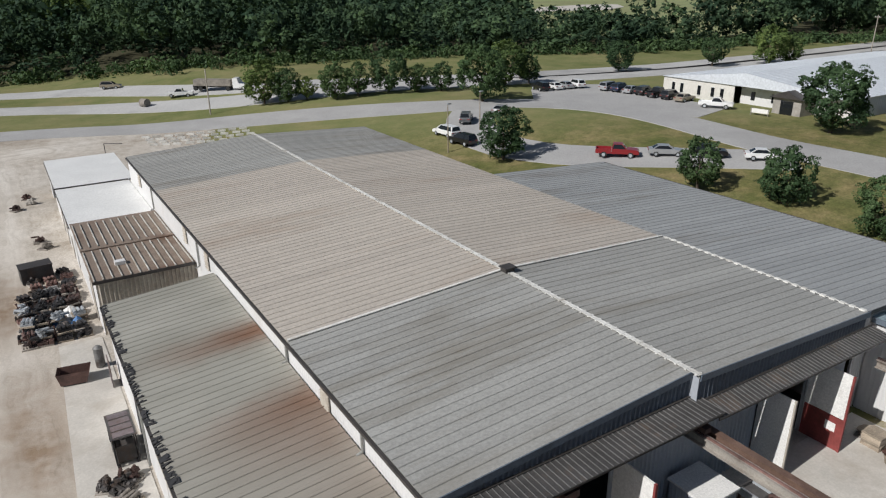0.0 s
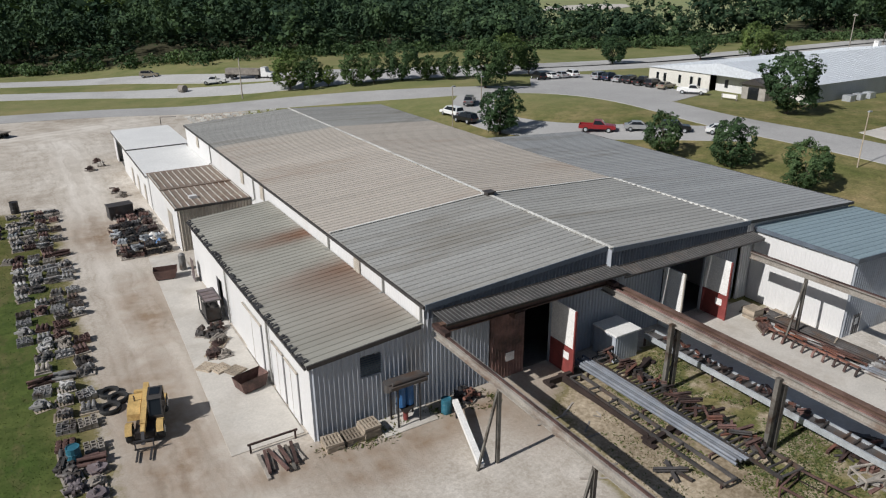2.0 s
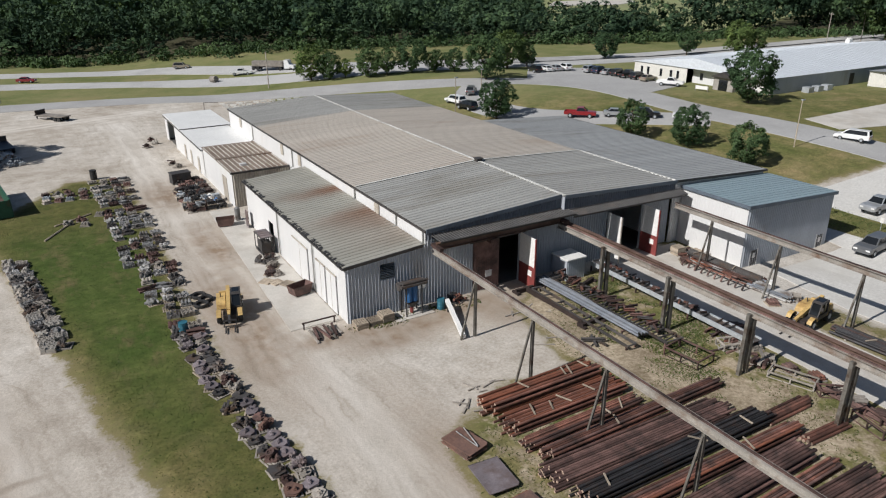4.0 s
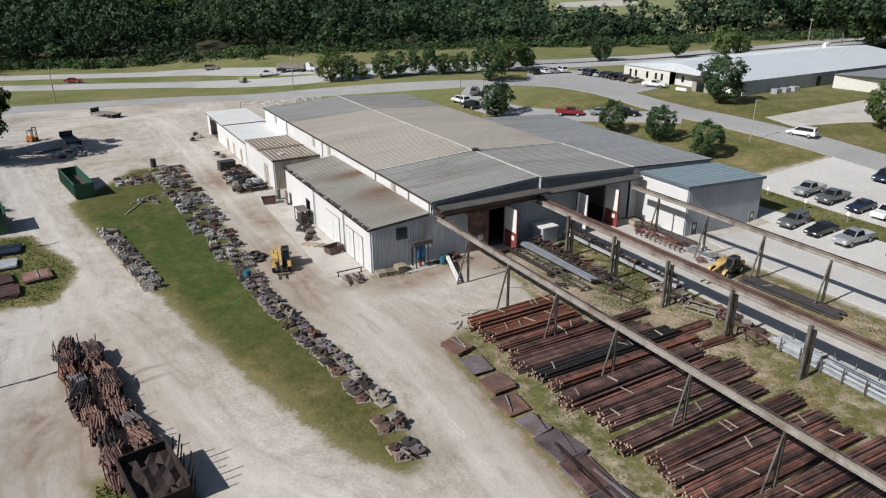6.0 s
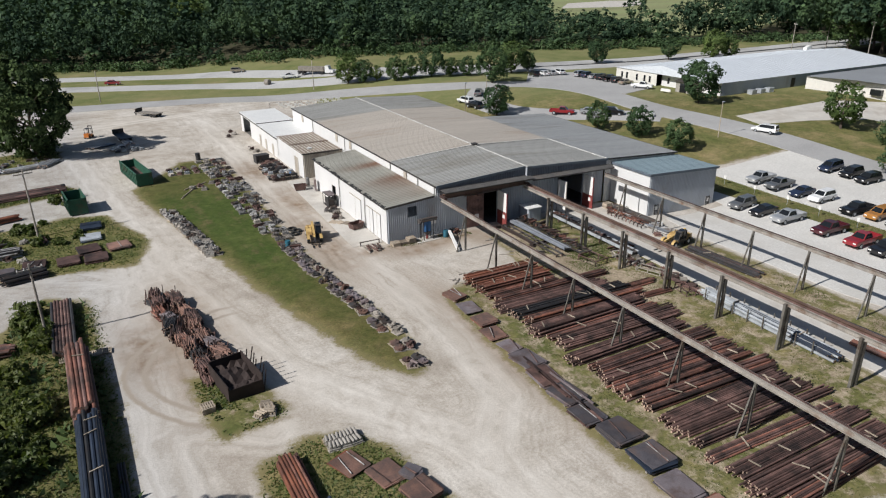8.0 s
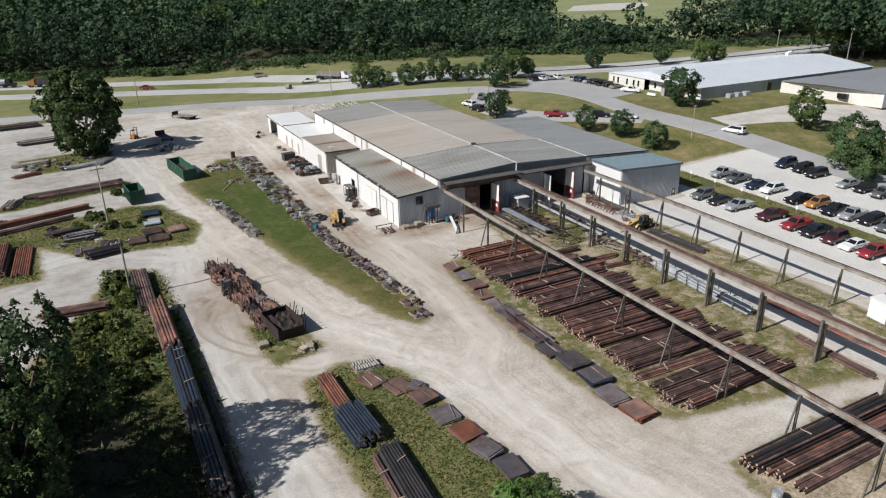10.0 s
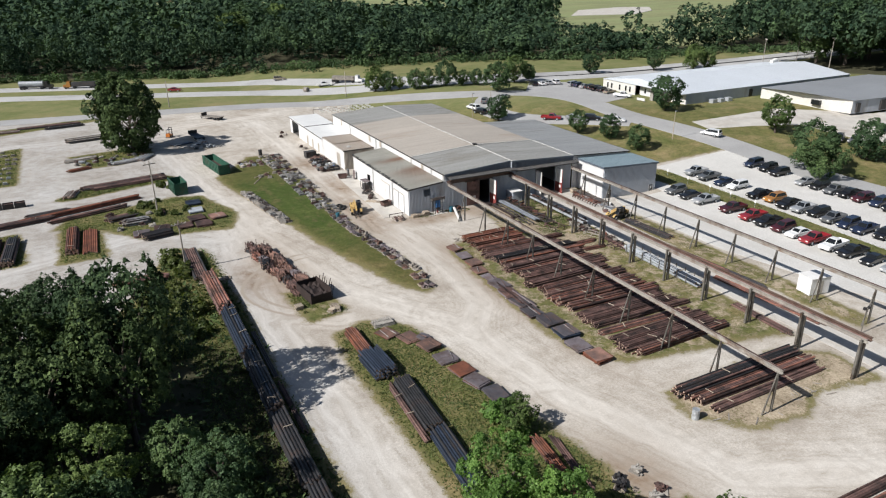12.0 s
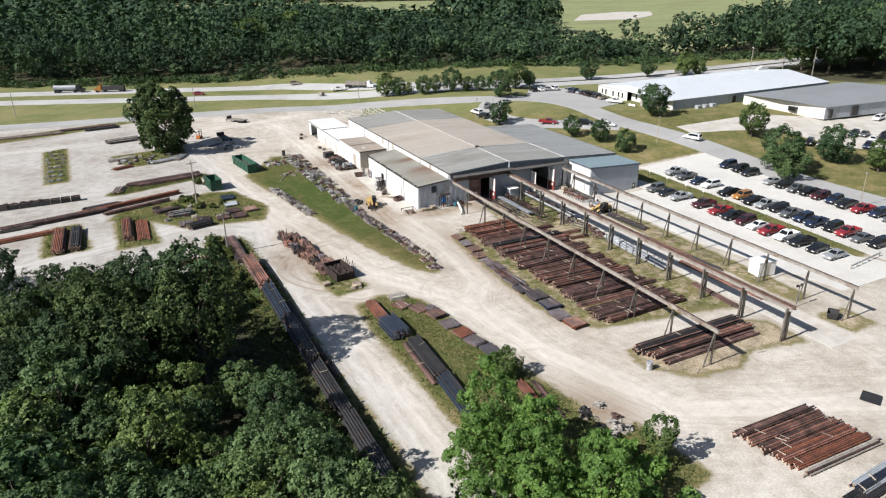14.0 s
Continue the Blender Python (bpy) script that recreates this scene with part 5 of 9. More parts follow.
for i, (x, y) in enumerate(((-68, -25), (-63, -26.5), (-58, -28), (-66, -31), (-60.5, -33), (-72, -29), (-70.5, -35), (-56.5, -35), (-64.5, -37), (-76, -33), (-78, -26))):
    s = 0.78 + 0.05 * (i % 4)
    tree(("near_a", "near_b")[i % 2], x, y, s, 77 * i, "dense woodland tree at the yard edge", "woodland trees")
for x, y, s in ((-77, -9, 0.75), (-82, -13, 0.85), (-85, -4, 0.8), (-79, -17, 0.7)):
    tree("near_b", x, y, s, 40 * s, "dense woodland tree at the yard edge", "woodland trees")
for key, x, y, s, a in (("bright_a", -24.5, -73.5, 1.0, 0), ("bright_b", -21.5, -78, 1.0, 40), ("bright_b", -28, -76.5, 0.9, 80), ("bright_a", -25.1, -82.2, 1.0, 120), ("bright_b", -19.4, -86.0, 0.95, 10), ("bright_b", -21.5, -89.5, 1.1, 66),
                        ("bright_c", -11.8, -86.0, 1.0, 200), ("mid_b", -17.4, -64.8, 0.55, 20), ("bright_a", -29, -92, 0.9, 5), ("bright_a", -30.2, -80, 0.85, 15), ("bright_b", -32.5, -86, 1.0, 25), ("bright_a", -28, -87, 1.0, 70)):
    tree(key, x, y, s, a, "bright green young tree at the yard edge", "young trees")

# ---- far woods ----
def forest():
    rng = np.random.default_rng(11)
    sets = []
    for step, d0, d1, n, leaf, h0, h1, cr in ((8.4, -3, 40, 500, 0.53, 6, 20, 5.0), (10.0, 40, 180, 165, 1.0, 9, 21.5, 5.9), (12.6, 180, 430, 64, 2.0, 11, 21, 7.4), (24, 430, 1000, 44, 3.9, 14, 22, 13)):
        kinds = [crown_points(np.random.default_rng(50 + i), 1.0, 1.0, 0.0, (24 if n > 400 else 16) + i % 4, n, leaf / cr, 0.25) for i in range(6)]
        gx, gy = np.meshgrid(np.arange(-420, 1250, step), np.arange(24, 1300, step))
        x = gx.ravel() + rng.uniform(-0.42, 0.42, gx.size) * step
        y = gy.ravel() + rng.uniform(-0.42, 0.42, gx.size) * step
        d = np.maximum(signed(FOREST, x, y), signed(EASTWOOD, x, y))
        tall = np.where(signed(EASTWOOD, x, y) > -3, 1.5, 1.0)
        keep = (d > d0) & (d <= d1) & (signed(CLEARING, x, y) < 0) & (signed(CLEAR2, x, y) < 0)
        keep &= (x > -110 - 0.2 * (y + 130)) & (x < 150 + 1.6 * (y + 60))
        for xx, yy, tl in zip(x[keep], y[keep], tall[keep]):
            h = rng.uniform(h0, h1) * (0.68 if 118 < xx < 200 else (1.25 if xx > 206 else 1.0)) if tl == 1.0 else rng.uniform(20, 29)
            r = cr * rng.uniform(0.7, 1.35)
            rz = min(max(r * rng.uniform(0.85, 1.15), 0.26 * h), 0.46 * h)
            q = kinds[rng.integers(6)]
            a = rng.uniform(0, 6.283)
            c, s = math.cos(a), math.sin(a)
            v = np.empty_like(q)
            v[..., 0] = (q[..., 0] * c - q[..., 1] * s) * r + xx
            v[..., 1] = (q[..., 0] * s + q[..., 1] * c) * r + yy
            v[..., 2] = q[..., 2] * rz + h - rz * 0.98 + gz(xx, yy)
            sets.append(v)
    me = quads_mesh("forest", np.concatenate(sets), M["leaf_far_haze"])
    tagged(new("forest", me), "dense dark-green broadleaf woods beyond the highway", "woods", kind="stuff")


forest()
sheet("field", CLEARING, M["hay_field"], "open yellowing hay field beyond the woods", "field", 0.25, 30)
sheet("field", CLEAR2, M["hay_field"], "open yellowing hay field beyond the woods", "field", 0.25, 30)
sheet("quarry_floor", [(300, 352), (352, 338), (392, 362), (424, 400), (400, 414), (345, 402)], M["concrete"], "bare pale gravel patch in the far field", "gravel", 0.5, 30)
for fx, fy, fs in ((222, 80, 1.7), (236, 79, 1.5), (249, 75, 1.8), (259, 72, 1.6), (241, 90, 1.8), (262, 87, 1.7), (276, 95, 1.7), (291, 98, 1.8), (226, 70, 1.9), (29, 274, 1.3), (36, 276, 1.5), (43, 281, 1.35), (50, 288, 1.5), (33, 283, 1.6), (23, 271, 1.3)):
    tree("back_a", fx, fy, fs, fx * 9, "dense woodland tree at the edge of the far woods", "woodland trees")
shrubs = []
srng = np.random.default_rng(21)
for i in range(420):
    t = srng.uniform(0, 1)
    x = -120 + 420 * t
    base = np.interp(x, [p[0] for p in FOREST[:16]], [p[1] for p in FOREST[:16]])
    y = base - abs(srng.normal()) * 4 - 1
    q = crown_points(srng, srng.uniform(1.4, 3.4), srng.uniform(1.0, 2.8), 1.3 + gz(x, y), 8, 130, 0.34)
    q[..., 0] += x
    q[..., 1] += y
    shrubs.append(q)
tagged(new("verge_shrubs", quads_mesh("verge_shrubs", np.concatenate(shrubs), M["leaf"])), "low green shrubs along the edge of the woods", "shrubs", kind="stuff")

# ---- stock in the yard ----
def pipe_stack(x, y, length, turn, cols, rows, r, mats, label, seed, group="pipe stacks", drop=0.0):
    """Round bars piled on timber bearers; the bars run along local x."""
    rng = random.Random(seed)
    st = thing("pipe_stack", label, "pipe stack", pose(x, y, gz(x, y), 0, 0, turn), group)
    bear = MB().box(-0.07, -cols * r * 1.02, 0.0, 0.07, cols * r * 1.02, 0.12).mesh("bearer", M["wood_grey"])
    for u in (-0.38, 0.0, 0.38):
        link("bearer", bear, st, place=pose(u * length, 0, 0))
    meshes = []
    for m in mats:
        me = MB().tube((-length / 2, 0, 0), (length / 2, 0, 0), r, 8).mesh("pipe", M[m])
        me.materials.append(M["bar_end"])
        me.polygons.foreach_set("material_index", [0] * 8 + [1, 1])
        meshes.append(me)
    for k in range(rows):
        n = cols - (k % 2) - (1 if k > 2 else 0)
        for i in range(n):
            if k == rows - 1 and rng.random() < drop:
                continue
            yy = (i - (n - 1) / 2) * 2.12 * r
            link("pipe", meshes[rng.randrange(len(meshes))], st, place=pose(rng.choice((0.0, 0.0, -0.35, 0.35)) + rng.uniform(-0.3, 0.3), yy + rng.uniform(-0.1, 0.1) * r, 0.12 + r + k * r * 1.76, 0, 0, rng.uniform(-0.3, 0.3)))
    if rows > 1 and length > 7:
        lay = 0.12 + r * 2 + (rows - 1) * r * 1.76
        sp = MB().box(-0.05, -0.5, 0.0, 0.05, 0.5, 0.07).mesh("spacer", M["wood"])
        for u in (-0.42, -0.14, 0.2, 0.41):
            if rng.random() < 0.33:
                link("spacer", sp, st, place=pose((u + rng.uniform(-0.06, 0.06)) * length, rng.uniform(-0.3, 0.3) * cols * r, lay, 0, 0, rng.uniform(-25, 25)))
    return st



# ---- office, far workshop ----
office = thing("office_building", "long white steel office and plant with bright low gable roof", "building")
OX0, OX1, OY0, OY1 = 107.5, 185.0, 40.0, 76.0
og = 4.0


def o_wall(name, p, q, z, mat, label="", holes=(), tee=None):
    return part(name, ribbed_wall(p, q, og - 0.6, z, holes, 0.6, 0.03, tee=tee), mat, office, label)


OTOP, ORID = og + 3.3, og + 5.6
o_wall("wall_west", (OX0, OY1), (OX0, 60), OTOP, M["wall_cream"], "cream wall with narrow windows")
o_wall("wall_west", (OX0 + 2, 60), (OX0 + 2, OY0), OTOP, M["wall_white"])
o_wall("wall_south", (OX0 + 2, OY0), (OX1, OY0), OTOP, M["wall_grey_shade"], "grey ribbed steel side wall")
o_wall("wall_north", (OX1, OY1), (OX0, OY1), OTOP, M["wall_white"])
o_wall("wall_east", (OX1, OY0), (OX1, OY1), OTOP, M["wall_white"])
OM = (OY0 + OY1) / 2
oroof = part("roof", MB().add([(OX0 - 0.3, OY0 - 0.4, OTOP), (OX1, OY0 - 0.4, OTOP), (OX1, OM, ORID), (OX0 - 0.3, OM, ORID), (OX1, OY1 + 0.4, OTOP), (OX0 - 0.3, OY1 + 0.4, OTOP)],
                             [(0, 1, 2, 3), (3, 2, 4, 5), (0, 3, 5), (1, 4, 2), (0, 5, 4, 1)]), M["roof_far"], office, "bright white metal roof")
slope = MB().bar((0, OY0 - 0.4, OTOP + 0.012), (0, OM, ORID + 0.012), 0.05, 0.025).mesh("roof_rib", M["roof_far"])
slope2 = MB().bar((0, OY1 + 0.4, OTOP + 0.012), (0, OM, ORID + 0.012), 0.05, 0.025).mesh("roof_rib", M["roof_far"])
for i in range(38):
    link("roof_rib", slope, oroof, place=pose(OX0 + 1 + i * 2.0, 0, 0))
    link("roof_rib", slope2, oroof, place=pose(OX0 + 1 + i * 2.0, 0, 0))
for i, yy in enumerate((73.5, 71.5, 67.5, 64.5, 62.5)):
    w = part("window", MB().box(OX0 - 0.07, yy - 0.35, og + 0.7, OX0 - 0.03, yy + 0.35, og + 2.4), M["glass"], office, "narrow dark window")
    part("window_frame", MB().box(OX0 - 0.10, yy - 0.43, og + 0.6, OX0 - 0.04, yy + 0.43, og + 0.7).box(OX0 - 0.10, yy - 0.43, og + 2.4, OX0 - 0.04, yy + 0.43, og + 2.5), M["wall_white"], w)
for yy in (57.5, 53.5):
    part("window", MB().box(OX0 + 1.93, yy - 0.4, og + 0.8, OX0 + 1.97, yy + 0.4, og + 2.3), M["glass"], office, "narrow dark window")
porch = part("porch", MB().box(OX0 - 2.0, 46, og - 0.4, OX0 + 1.95, 51, og + 2.7), M["stone"], office, "grey stone entrance porch with gable")
part("porch_roof", MB().add([(OX0 - 2.6, 45.6, og + 2.7), (OX0 + 3, 45.6, og + 2.7), (OX0 + 3, 51.4, og + 2.7), (OX0 - 2.6, 51.4, og + 2.7), (OX0 - 2.6, 48.5, og + 3.9), (OX0 + 3, 48.5, og + 3.9)],
                            [(0, 1, 5, 4), (2, 3, 4, 5), (0, 4, 3), (1, 2, 5), (0, 3, 2, 1)]), M["trim_dark"], porch)
part("porch_door", MB().box(OX0 - 2.05, 47.4, og - 0.3, OX0 - 2.01, 49.6, og + 2.2), M["glass"], porch, "dark glazed entrance doors")
for xx, w, h in ((137, 1.6, 2.4), (160, 3.0, 2.6)):
    part("door", MB().box(xx - w / 2, OY0 - 0.07, og - 0.3, xx + w / 2, OY0 - 0.035, og + h), M["trim_dark"], office, "dark steel door")
for i in range(3):
    part("air_unit", MB().box(118 + i * 3.2, 37.3, og - 0.1, 119.8 + i * 3.2, 38.9, og + 1.1), M["galv"], office, "boxy grey air-conditioning unit")
for i in range(4):
    part("roof_fan", MB().box(178 + i * 1.9, 66 + i, ORID - 2.2, 179.2 + i * 1.9, 67.2 + i, ORID - 0.2), M["white_paint"], office)
plant = thing("far_workshop", "low cream workshop with flat slate-grey metal roof", "building")
PX0, PX1, PY0, PY1 = 138.5, 190.0, 9.0, 36.5
part("wall_west", ribbed_wall((PX0 - 1, PY1), (PX0 + 3, PY0), og - 0.6, og + 3.2, (), 0.6, 0.03), M["wall_cream"], plant, "cream wall with one window")
part("wall_south", ribbed_wall((PX0 + 3, PY0), (PX1, PY0 - 4), og - 0.6, og + 3.2, (), 0.6, 0.03), M["wall_grey_shade"], plant)
part("wall_north", ribbed_wall((PX1, PY1), (PX0 - 1, PY1), og - 0.6, og + 3.2, (), 0.6, 0.03), M["wall_grey_shade"], plant)
part("wall_east", ribbed_wall((PX1, PY0 - 4), (PX1, PY1), og - 0.6, og + 3.2, (), 0.6, 0.03), M["wall_grey_shade"], plant)
part("roof", MB().add([(PX0 - 1.4, PY1 + 0.3, og + 3.2), (PX0 + 2.7, PY0 - 0.4, og + 3.2), (PX1, PY0 - 4.4, og + 3.2), (PX1, PY1 + 0.3, og + 3.2), (PX0 - 1.4, (PY0 + PY1) / 2, og + 3.9), (PX1, (PY0 + PY1) / 2 - 2, og + 4.3)],
                      [(1, 2, 5, 4), (5, 3, 0, 4), (0, 1, 4), (2, 3, 5), (0, 3, 2, 1)]), M["roof_slate"], plant)
part("window", MB().box(PX0 + 0.6, 17.5, og + 0.6, PX0 + 1.55, 20.2, og + 2.0), M["glass"], plant, "wide dark window")
part("door", MB().box(PX0 + 4.5, PY0 - 0.6, og - 0.3, PX0 + 6.0, PY0 - 0.16, og + 2.3), M["trim_dark"], plant)
part("door", MB().box(PX0 + 14, PY0 - 1.4, og - 0.3, PX0 + 17.0, PY0 - 0.95, og + 2.6), M["trim_dark"], plant)
sign = thing("yard_sign", "low white notice board on two posts on the lawn", "sign", pose(101.5, 50.5, gz(101.5, 50.5), 0, 0, 100))
part("board", MB().box(-1.5, -0.05, 0.4, 1.5, 0.05, 1.1), M["white_paint"], sign)
for xx in (-1.4, 1.4):
    part("post", MB().box(xx - 0.06, -0.06, -0.1, xx + 0.06, 0.06, 1.2), M["wood_grey"], sign)

# ---- factory doors ----
fd = thing("sliding_door", "brown corrugated sliding door standing half open on the gable wall", "door")
part("leaf", ribbed_wall((12.45, -0.16), (15.25, -0.16), 0.08, 4.9, (), 0.25, 0.04), M["rust_dark"], fd)
part("track", MB().box(12.0, -0.28, 4.92, 18.2, -0.12, 5.1), M["trim_dark"], fd)
part("notice", MB().box(13.7, -0.24, 1.3, 14.4, -0.215, 1.95), M["white_paint"], fd, "small white notice")


def swing_leaf(x, reach, h, red):
    d = thing("swing_door", "tall white door leaf with red lower panel standing open" if red else "tall white door leaf standing open", "door", group="open door leaves")
    part("leaf", MB().box(x - 0.04, -reach, 0.05 + (2.1 if red else 0), x + 0.04, -0.15, h), M["white_paint"], d)
    if red:
        part("lower_panel", MB().box(x - 0.045, -reach, 0.05, x + 0.045, -0.15, 2.1), M["red_paint"], d, "scuffed red lower panel")
        part("notice", MB().box(x - 0.06, -reach + 0.35, 1.15, x - 0.046, -reach + 0.95, 1.7), M["white_paint"], d)
        part("edge", MB().box(x - 0.07, -reach - 0.12, 0.0, x + 0.07, -reach - 0.003, h), M["red_paint"], d)
    else:
        part("edge", MB().box(x - 0.06, -reach - 0.1, 0.0, x + 0.06, -reach - 0.003, h), M["wall_tan"], d)


swing_leaf(17.65, 2.5, 5.0, True)
swing_leaf(28.6, 2.1, 5.0, False)
swing_leaf(33.45, 2.45, 5.0, True)
shed = thing("steel_shed", "small grey steel shed with flat white roof", "shed")
part("wall", ribbed_wall((21.4, -2.7), (23.6, -2.7), 0, 2.1, (), 0.25, 0.03), M["wall_grey_shade"], shed)
part("wall", ribbed_wall((21.4, -0.5), (21.4, -2.7), 0, 2.1, (), 0.25, 0.03), M["wall_grey_shade"], shed)
part("wall", ribbed_wall((23.6, -2.7), (23.6, -0.5), 0, 2.1, (), 0.25, 0.03), M["wall_grey_shade"], shed)
part("roof", MB().box(21.3, -2.85, 2.1, 23.7, -0.4, 2.22), M["white_paint"], shed)
notice = thing("wall_notice", "small white notice on the annex wall", "sign")
part("board", MB().box(6.75, -0.09, 1.7, 7.5, -0.06, 2.3), M["white_paint"], notice)

# ---- vehicles ----
CARS = {
    "sedan": dict(l=4.75, w=1.8, body=[(-2.36, 0.34), (-2.38, 0.78), (-2.25, 0.96), (-1.55, 1.0), (0.95, 0.98), (2.05, 0.86), (2.34, 0.68), (2.38, 0.34)], cab=(-1.85, 0.95, -1.15, 0.2, 0.97, 1.43), r=0.33, ax=1.38),
    "suv": dict(l=4.8, w=1.9, body=[(-2.36, 0.42), (-2.4, 0.9), (-2.3, 1.12), (1.0, 1.12), (2.1, 1.03), (2.36, 0.82), (2.4, 0.42)], cab=(-2.3, 1.1, -2.05, 0.35, 1.1, 1.75), r=0.38, ax=1.4),
    "pickup": dict(l=5.7, w=1.95, body=[(-0.75, 0.5), (-0.75, 1.18), (1.25, 1.18), (2.6, 1.1), (2.84, 0.92), (2.86, 0.5)], cab=(-0.75, 1.3, -0.55, 0.6, 1.16, 1.82), r=0.40, ax=1.75),
    "van": dict(l=5.1, w=1.95, body=[(-2.52, 0.38), (-2.55, 0.95), (-2.45, 1.08), (1.3, 1.05), (2.3, 0.92), (2.52, 0.72), (2.54, 0.38)], cab=(-2.46, 1.55, -2.3, 0.65, 1.06, 1.75), r=0.34, ax=1.5),
}
car_cache = {}


def car_meshes(kind):
    if kind in car_cache:
        return car_cache[kind]
    c = CARS[kind]
    w = c["w"]
    o = c["body"]
    zc = sum(z for _, z in o) / len(o)
    n = len(o)
    b = MB()
    secs = []
    for yy, k in ((-w / 2, 0.86), (-w / 2 + 0.13, 1.0), (w / 2 - 0.13, 1.0), (w / 2, 0.86)):
        secs.append([(x * (0.985 if k < 1 else 1), yy, zc + (z - zc) * k) for x, z in o])
    b.v = [p for s in secs for p in s]
    for j in range(3):
        for i in range(n):
            b.f.append((j * n + i, (j + 1) * n + i, (j + 1) * n + (i + 1) % n, j * n + (i + 1) % n))
    b.f += [tuple(range(n)), tuple(range(4 * n - 1, 3 * n - 1, -1))]
    x0, x1, t0, t1, z0, z1 = c["cab"]
    wb, wt = w / 2 - 0.08, w / 2 - 0.27
    lo = [(x0, -wb, z0), (x1, -wb, z0), (x1, wb, z0), (x0, wb, z0)]
    hi = [(t0, -wt, z1), (t1, -wt, z1), (t1, wt, z1), (t0, wt, z1)]
    cab = MB().add(lo + hi, [(4, 5, 6, 7), (0, 1, 5, 4), (1, 2, 6, 5), (2, 3, 7, 6), (3, 0, 4, 7)])
    panes = []
    for a, bb, cc, d in ((0, 1, 5, 4), (1, 2, 6, 5), (2, 3, 7, 6), (3, 0, 4, 7)):
        q = [Vector((lo + hi)[i]) for i in (a, bb, cc, d)]
        m = sum(q, Vector()) / 4
        nn = (q[1] - q[0]).cross(q[3] - q[0]).normalized()
        panes.append(MB().add([tuple(m + (p - m) * 0.86 + nn * 0.012) for p in q], [(0, 1, 2, 3)]).mesh("window", M["glass"]))
    tyre = MB().tube((0, -0.12, 0), (0, 0.12, 0), c["r"], 14).mesh("tyre", M["rubber"])
    rim = MB().tube((0, -0.135, 0), (0, 0.135, 0), c["r"] * 0.6, 10).mesh("rim", M["galv"])
    light = MB().box(-0.03, -0.2, -0.08, 0.03, 0.2, 0.08)
    bed = None
    if kind == "pickup":
        bed = MB().box(-2.82, -w / 2 + 0.03, 0.55, -0.78, w / 2 - 0.03, 0.78).box(-2.82, -w / 2 + 0.03, 0.78, -0.78, -w / 2 + 0.13, 1.16).box(-2.82, w / 2 - 0.13, 0.78, -0.78, w / 2 - 0.03, 1.16).box(-2.84, -w / 2 + 0.05, 0.6, -2.74, w / 2 - 0.05, 1.16)
    car_cache[kind] = (b, cab, panes, tyre, rim, light, bed)
    return car_cache[kind]


paint_cache = {}
WORDS = {"sedan": "sedan", "suv": "sport-utility car", "pickup": "pickup truck", "van": "minivan"}


def car(kind, color, x, y, turn, group="parked cars", where="parked on pale gravel"):
    b, cab, panes, tyre, rim, light, bed = car_meshes(kind)
    c = CARS[kind]
    key = (kind, color)
    if key not in paint_cache:
        paint_cache[key] = (b.mesh("body", PAINT[color]), cab.mesh("cabin", PAINT[color]), bed.mesh("bed", PAINT[color]) if bed else None)
    bm_, cm_, bd_ = paint_cache[key]
    ob = thing("car" if kind != "pickup" else "pickup_truck", "%s %s %s" % (color, WORDS[kind], where), "car" if kind != "pickup" else "truck", pose(x, y, gz(x, y) + 0.05, 0, 0, turn), group)
    link("body", bm_, ob)
    cabin = link("cabin", cm_, ob)
    for p in panes:
        link("window", p, cabin)
    if bd_:
        link("bed", bd_, ob)
    for sx in (-1, 1):
        for sy in (-1, 1):
            wh = link("wheel", tyre, ob, place=pose(sx * c["ax"], sy * (c["w"] / 2 - 0.1), c["r"]))
            link("rim", rim, wh)
    if "lights" not in car_cache:
        car_cache["lights"] = (light.mesh("headlight", M["white_paint"]), light.mesh("tail_light", M["red_paint"]))
    front = c["body"][-2][0]
    rear = -2.83 if kind == "pickup" else c["body"][1][0]
    for sy in (-1, 1):
        link("headlight", car_cache["lights"][0], ob, place=pose(front - 0.01, sy * (c["w"] / 2 - 0.32), c["body"][-2][1] - 0.06))
        link("tail_light", car_cache["lights"][1], ob, place=pose(rear - 0.01, sy * (c["w"] / 2 - 0.3), 0.86))
    return ob


crng = random.Random(8)
ROW_A = [("suv", "grey", -12.9), ("sedan", "black", -16.8), ("pickup", "silver", -21), ("pickup", "maroon", -27.2), ("pickup", "red", -32), ("pickup", "black", -35.4), ("suv", "maroon", -38.7), ("sedan", "white", -41.8), ("pickup", "red", -45),
         ("pickup", "white", -48.3), ("pickup", "black", -51.6), ("sedan", "black", -55), ("sedan", "silver", -58.5)]
for kind, col, y in ROW_A:
    car(kind, col, 54.9 + crng.uniform(-0.3, 0.3), y, 180 + crng.uniform(-4, 4), "cars in the car park")
ROW_B = [("pickup", "silver", -6.8), ("pickup", "grey", -10.5), ("sedan", "navy", -14.6), ("suv", "white", -17.9), ("pickup", "black", -24), ("suv", "orange", -27), ("pickup", "black", -30.6), ("pickup", "silver", -33.6), ("suv", "black", -36.6),
         ("pickup", "grey", -39.9), ("suv", "navy", -43), ("pickup", "navy", -46), ("suv", "black", -49.3), ("pickup", "red", -52.4), ("sedan", "grey", -55.6), ("suv", "black", -58.8)]
for kind, col, y in ROW_B:
    car(kind, col, 66.6 + crng.uniform(-0.4, 0.4), y, 180 + crng.uniform(-5, 5), "cars in the car park")
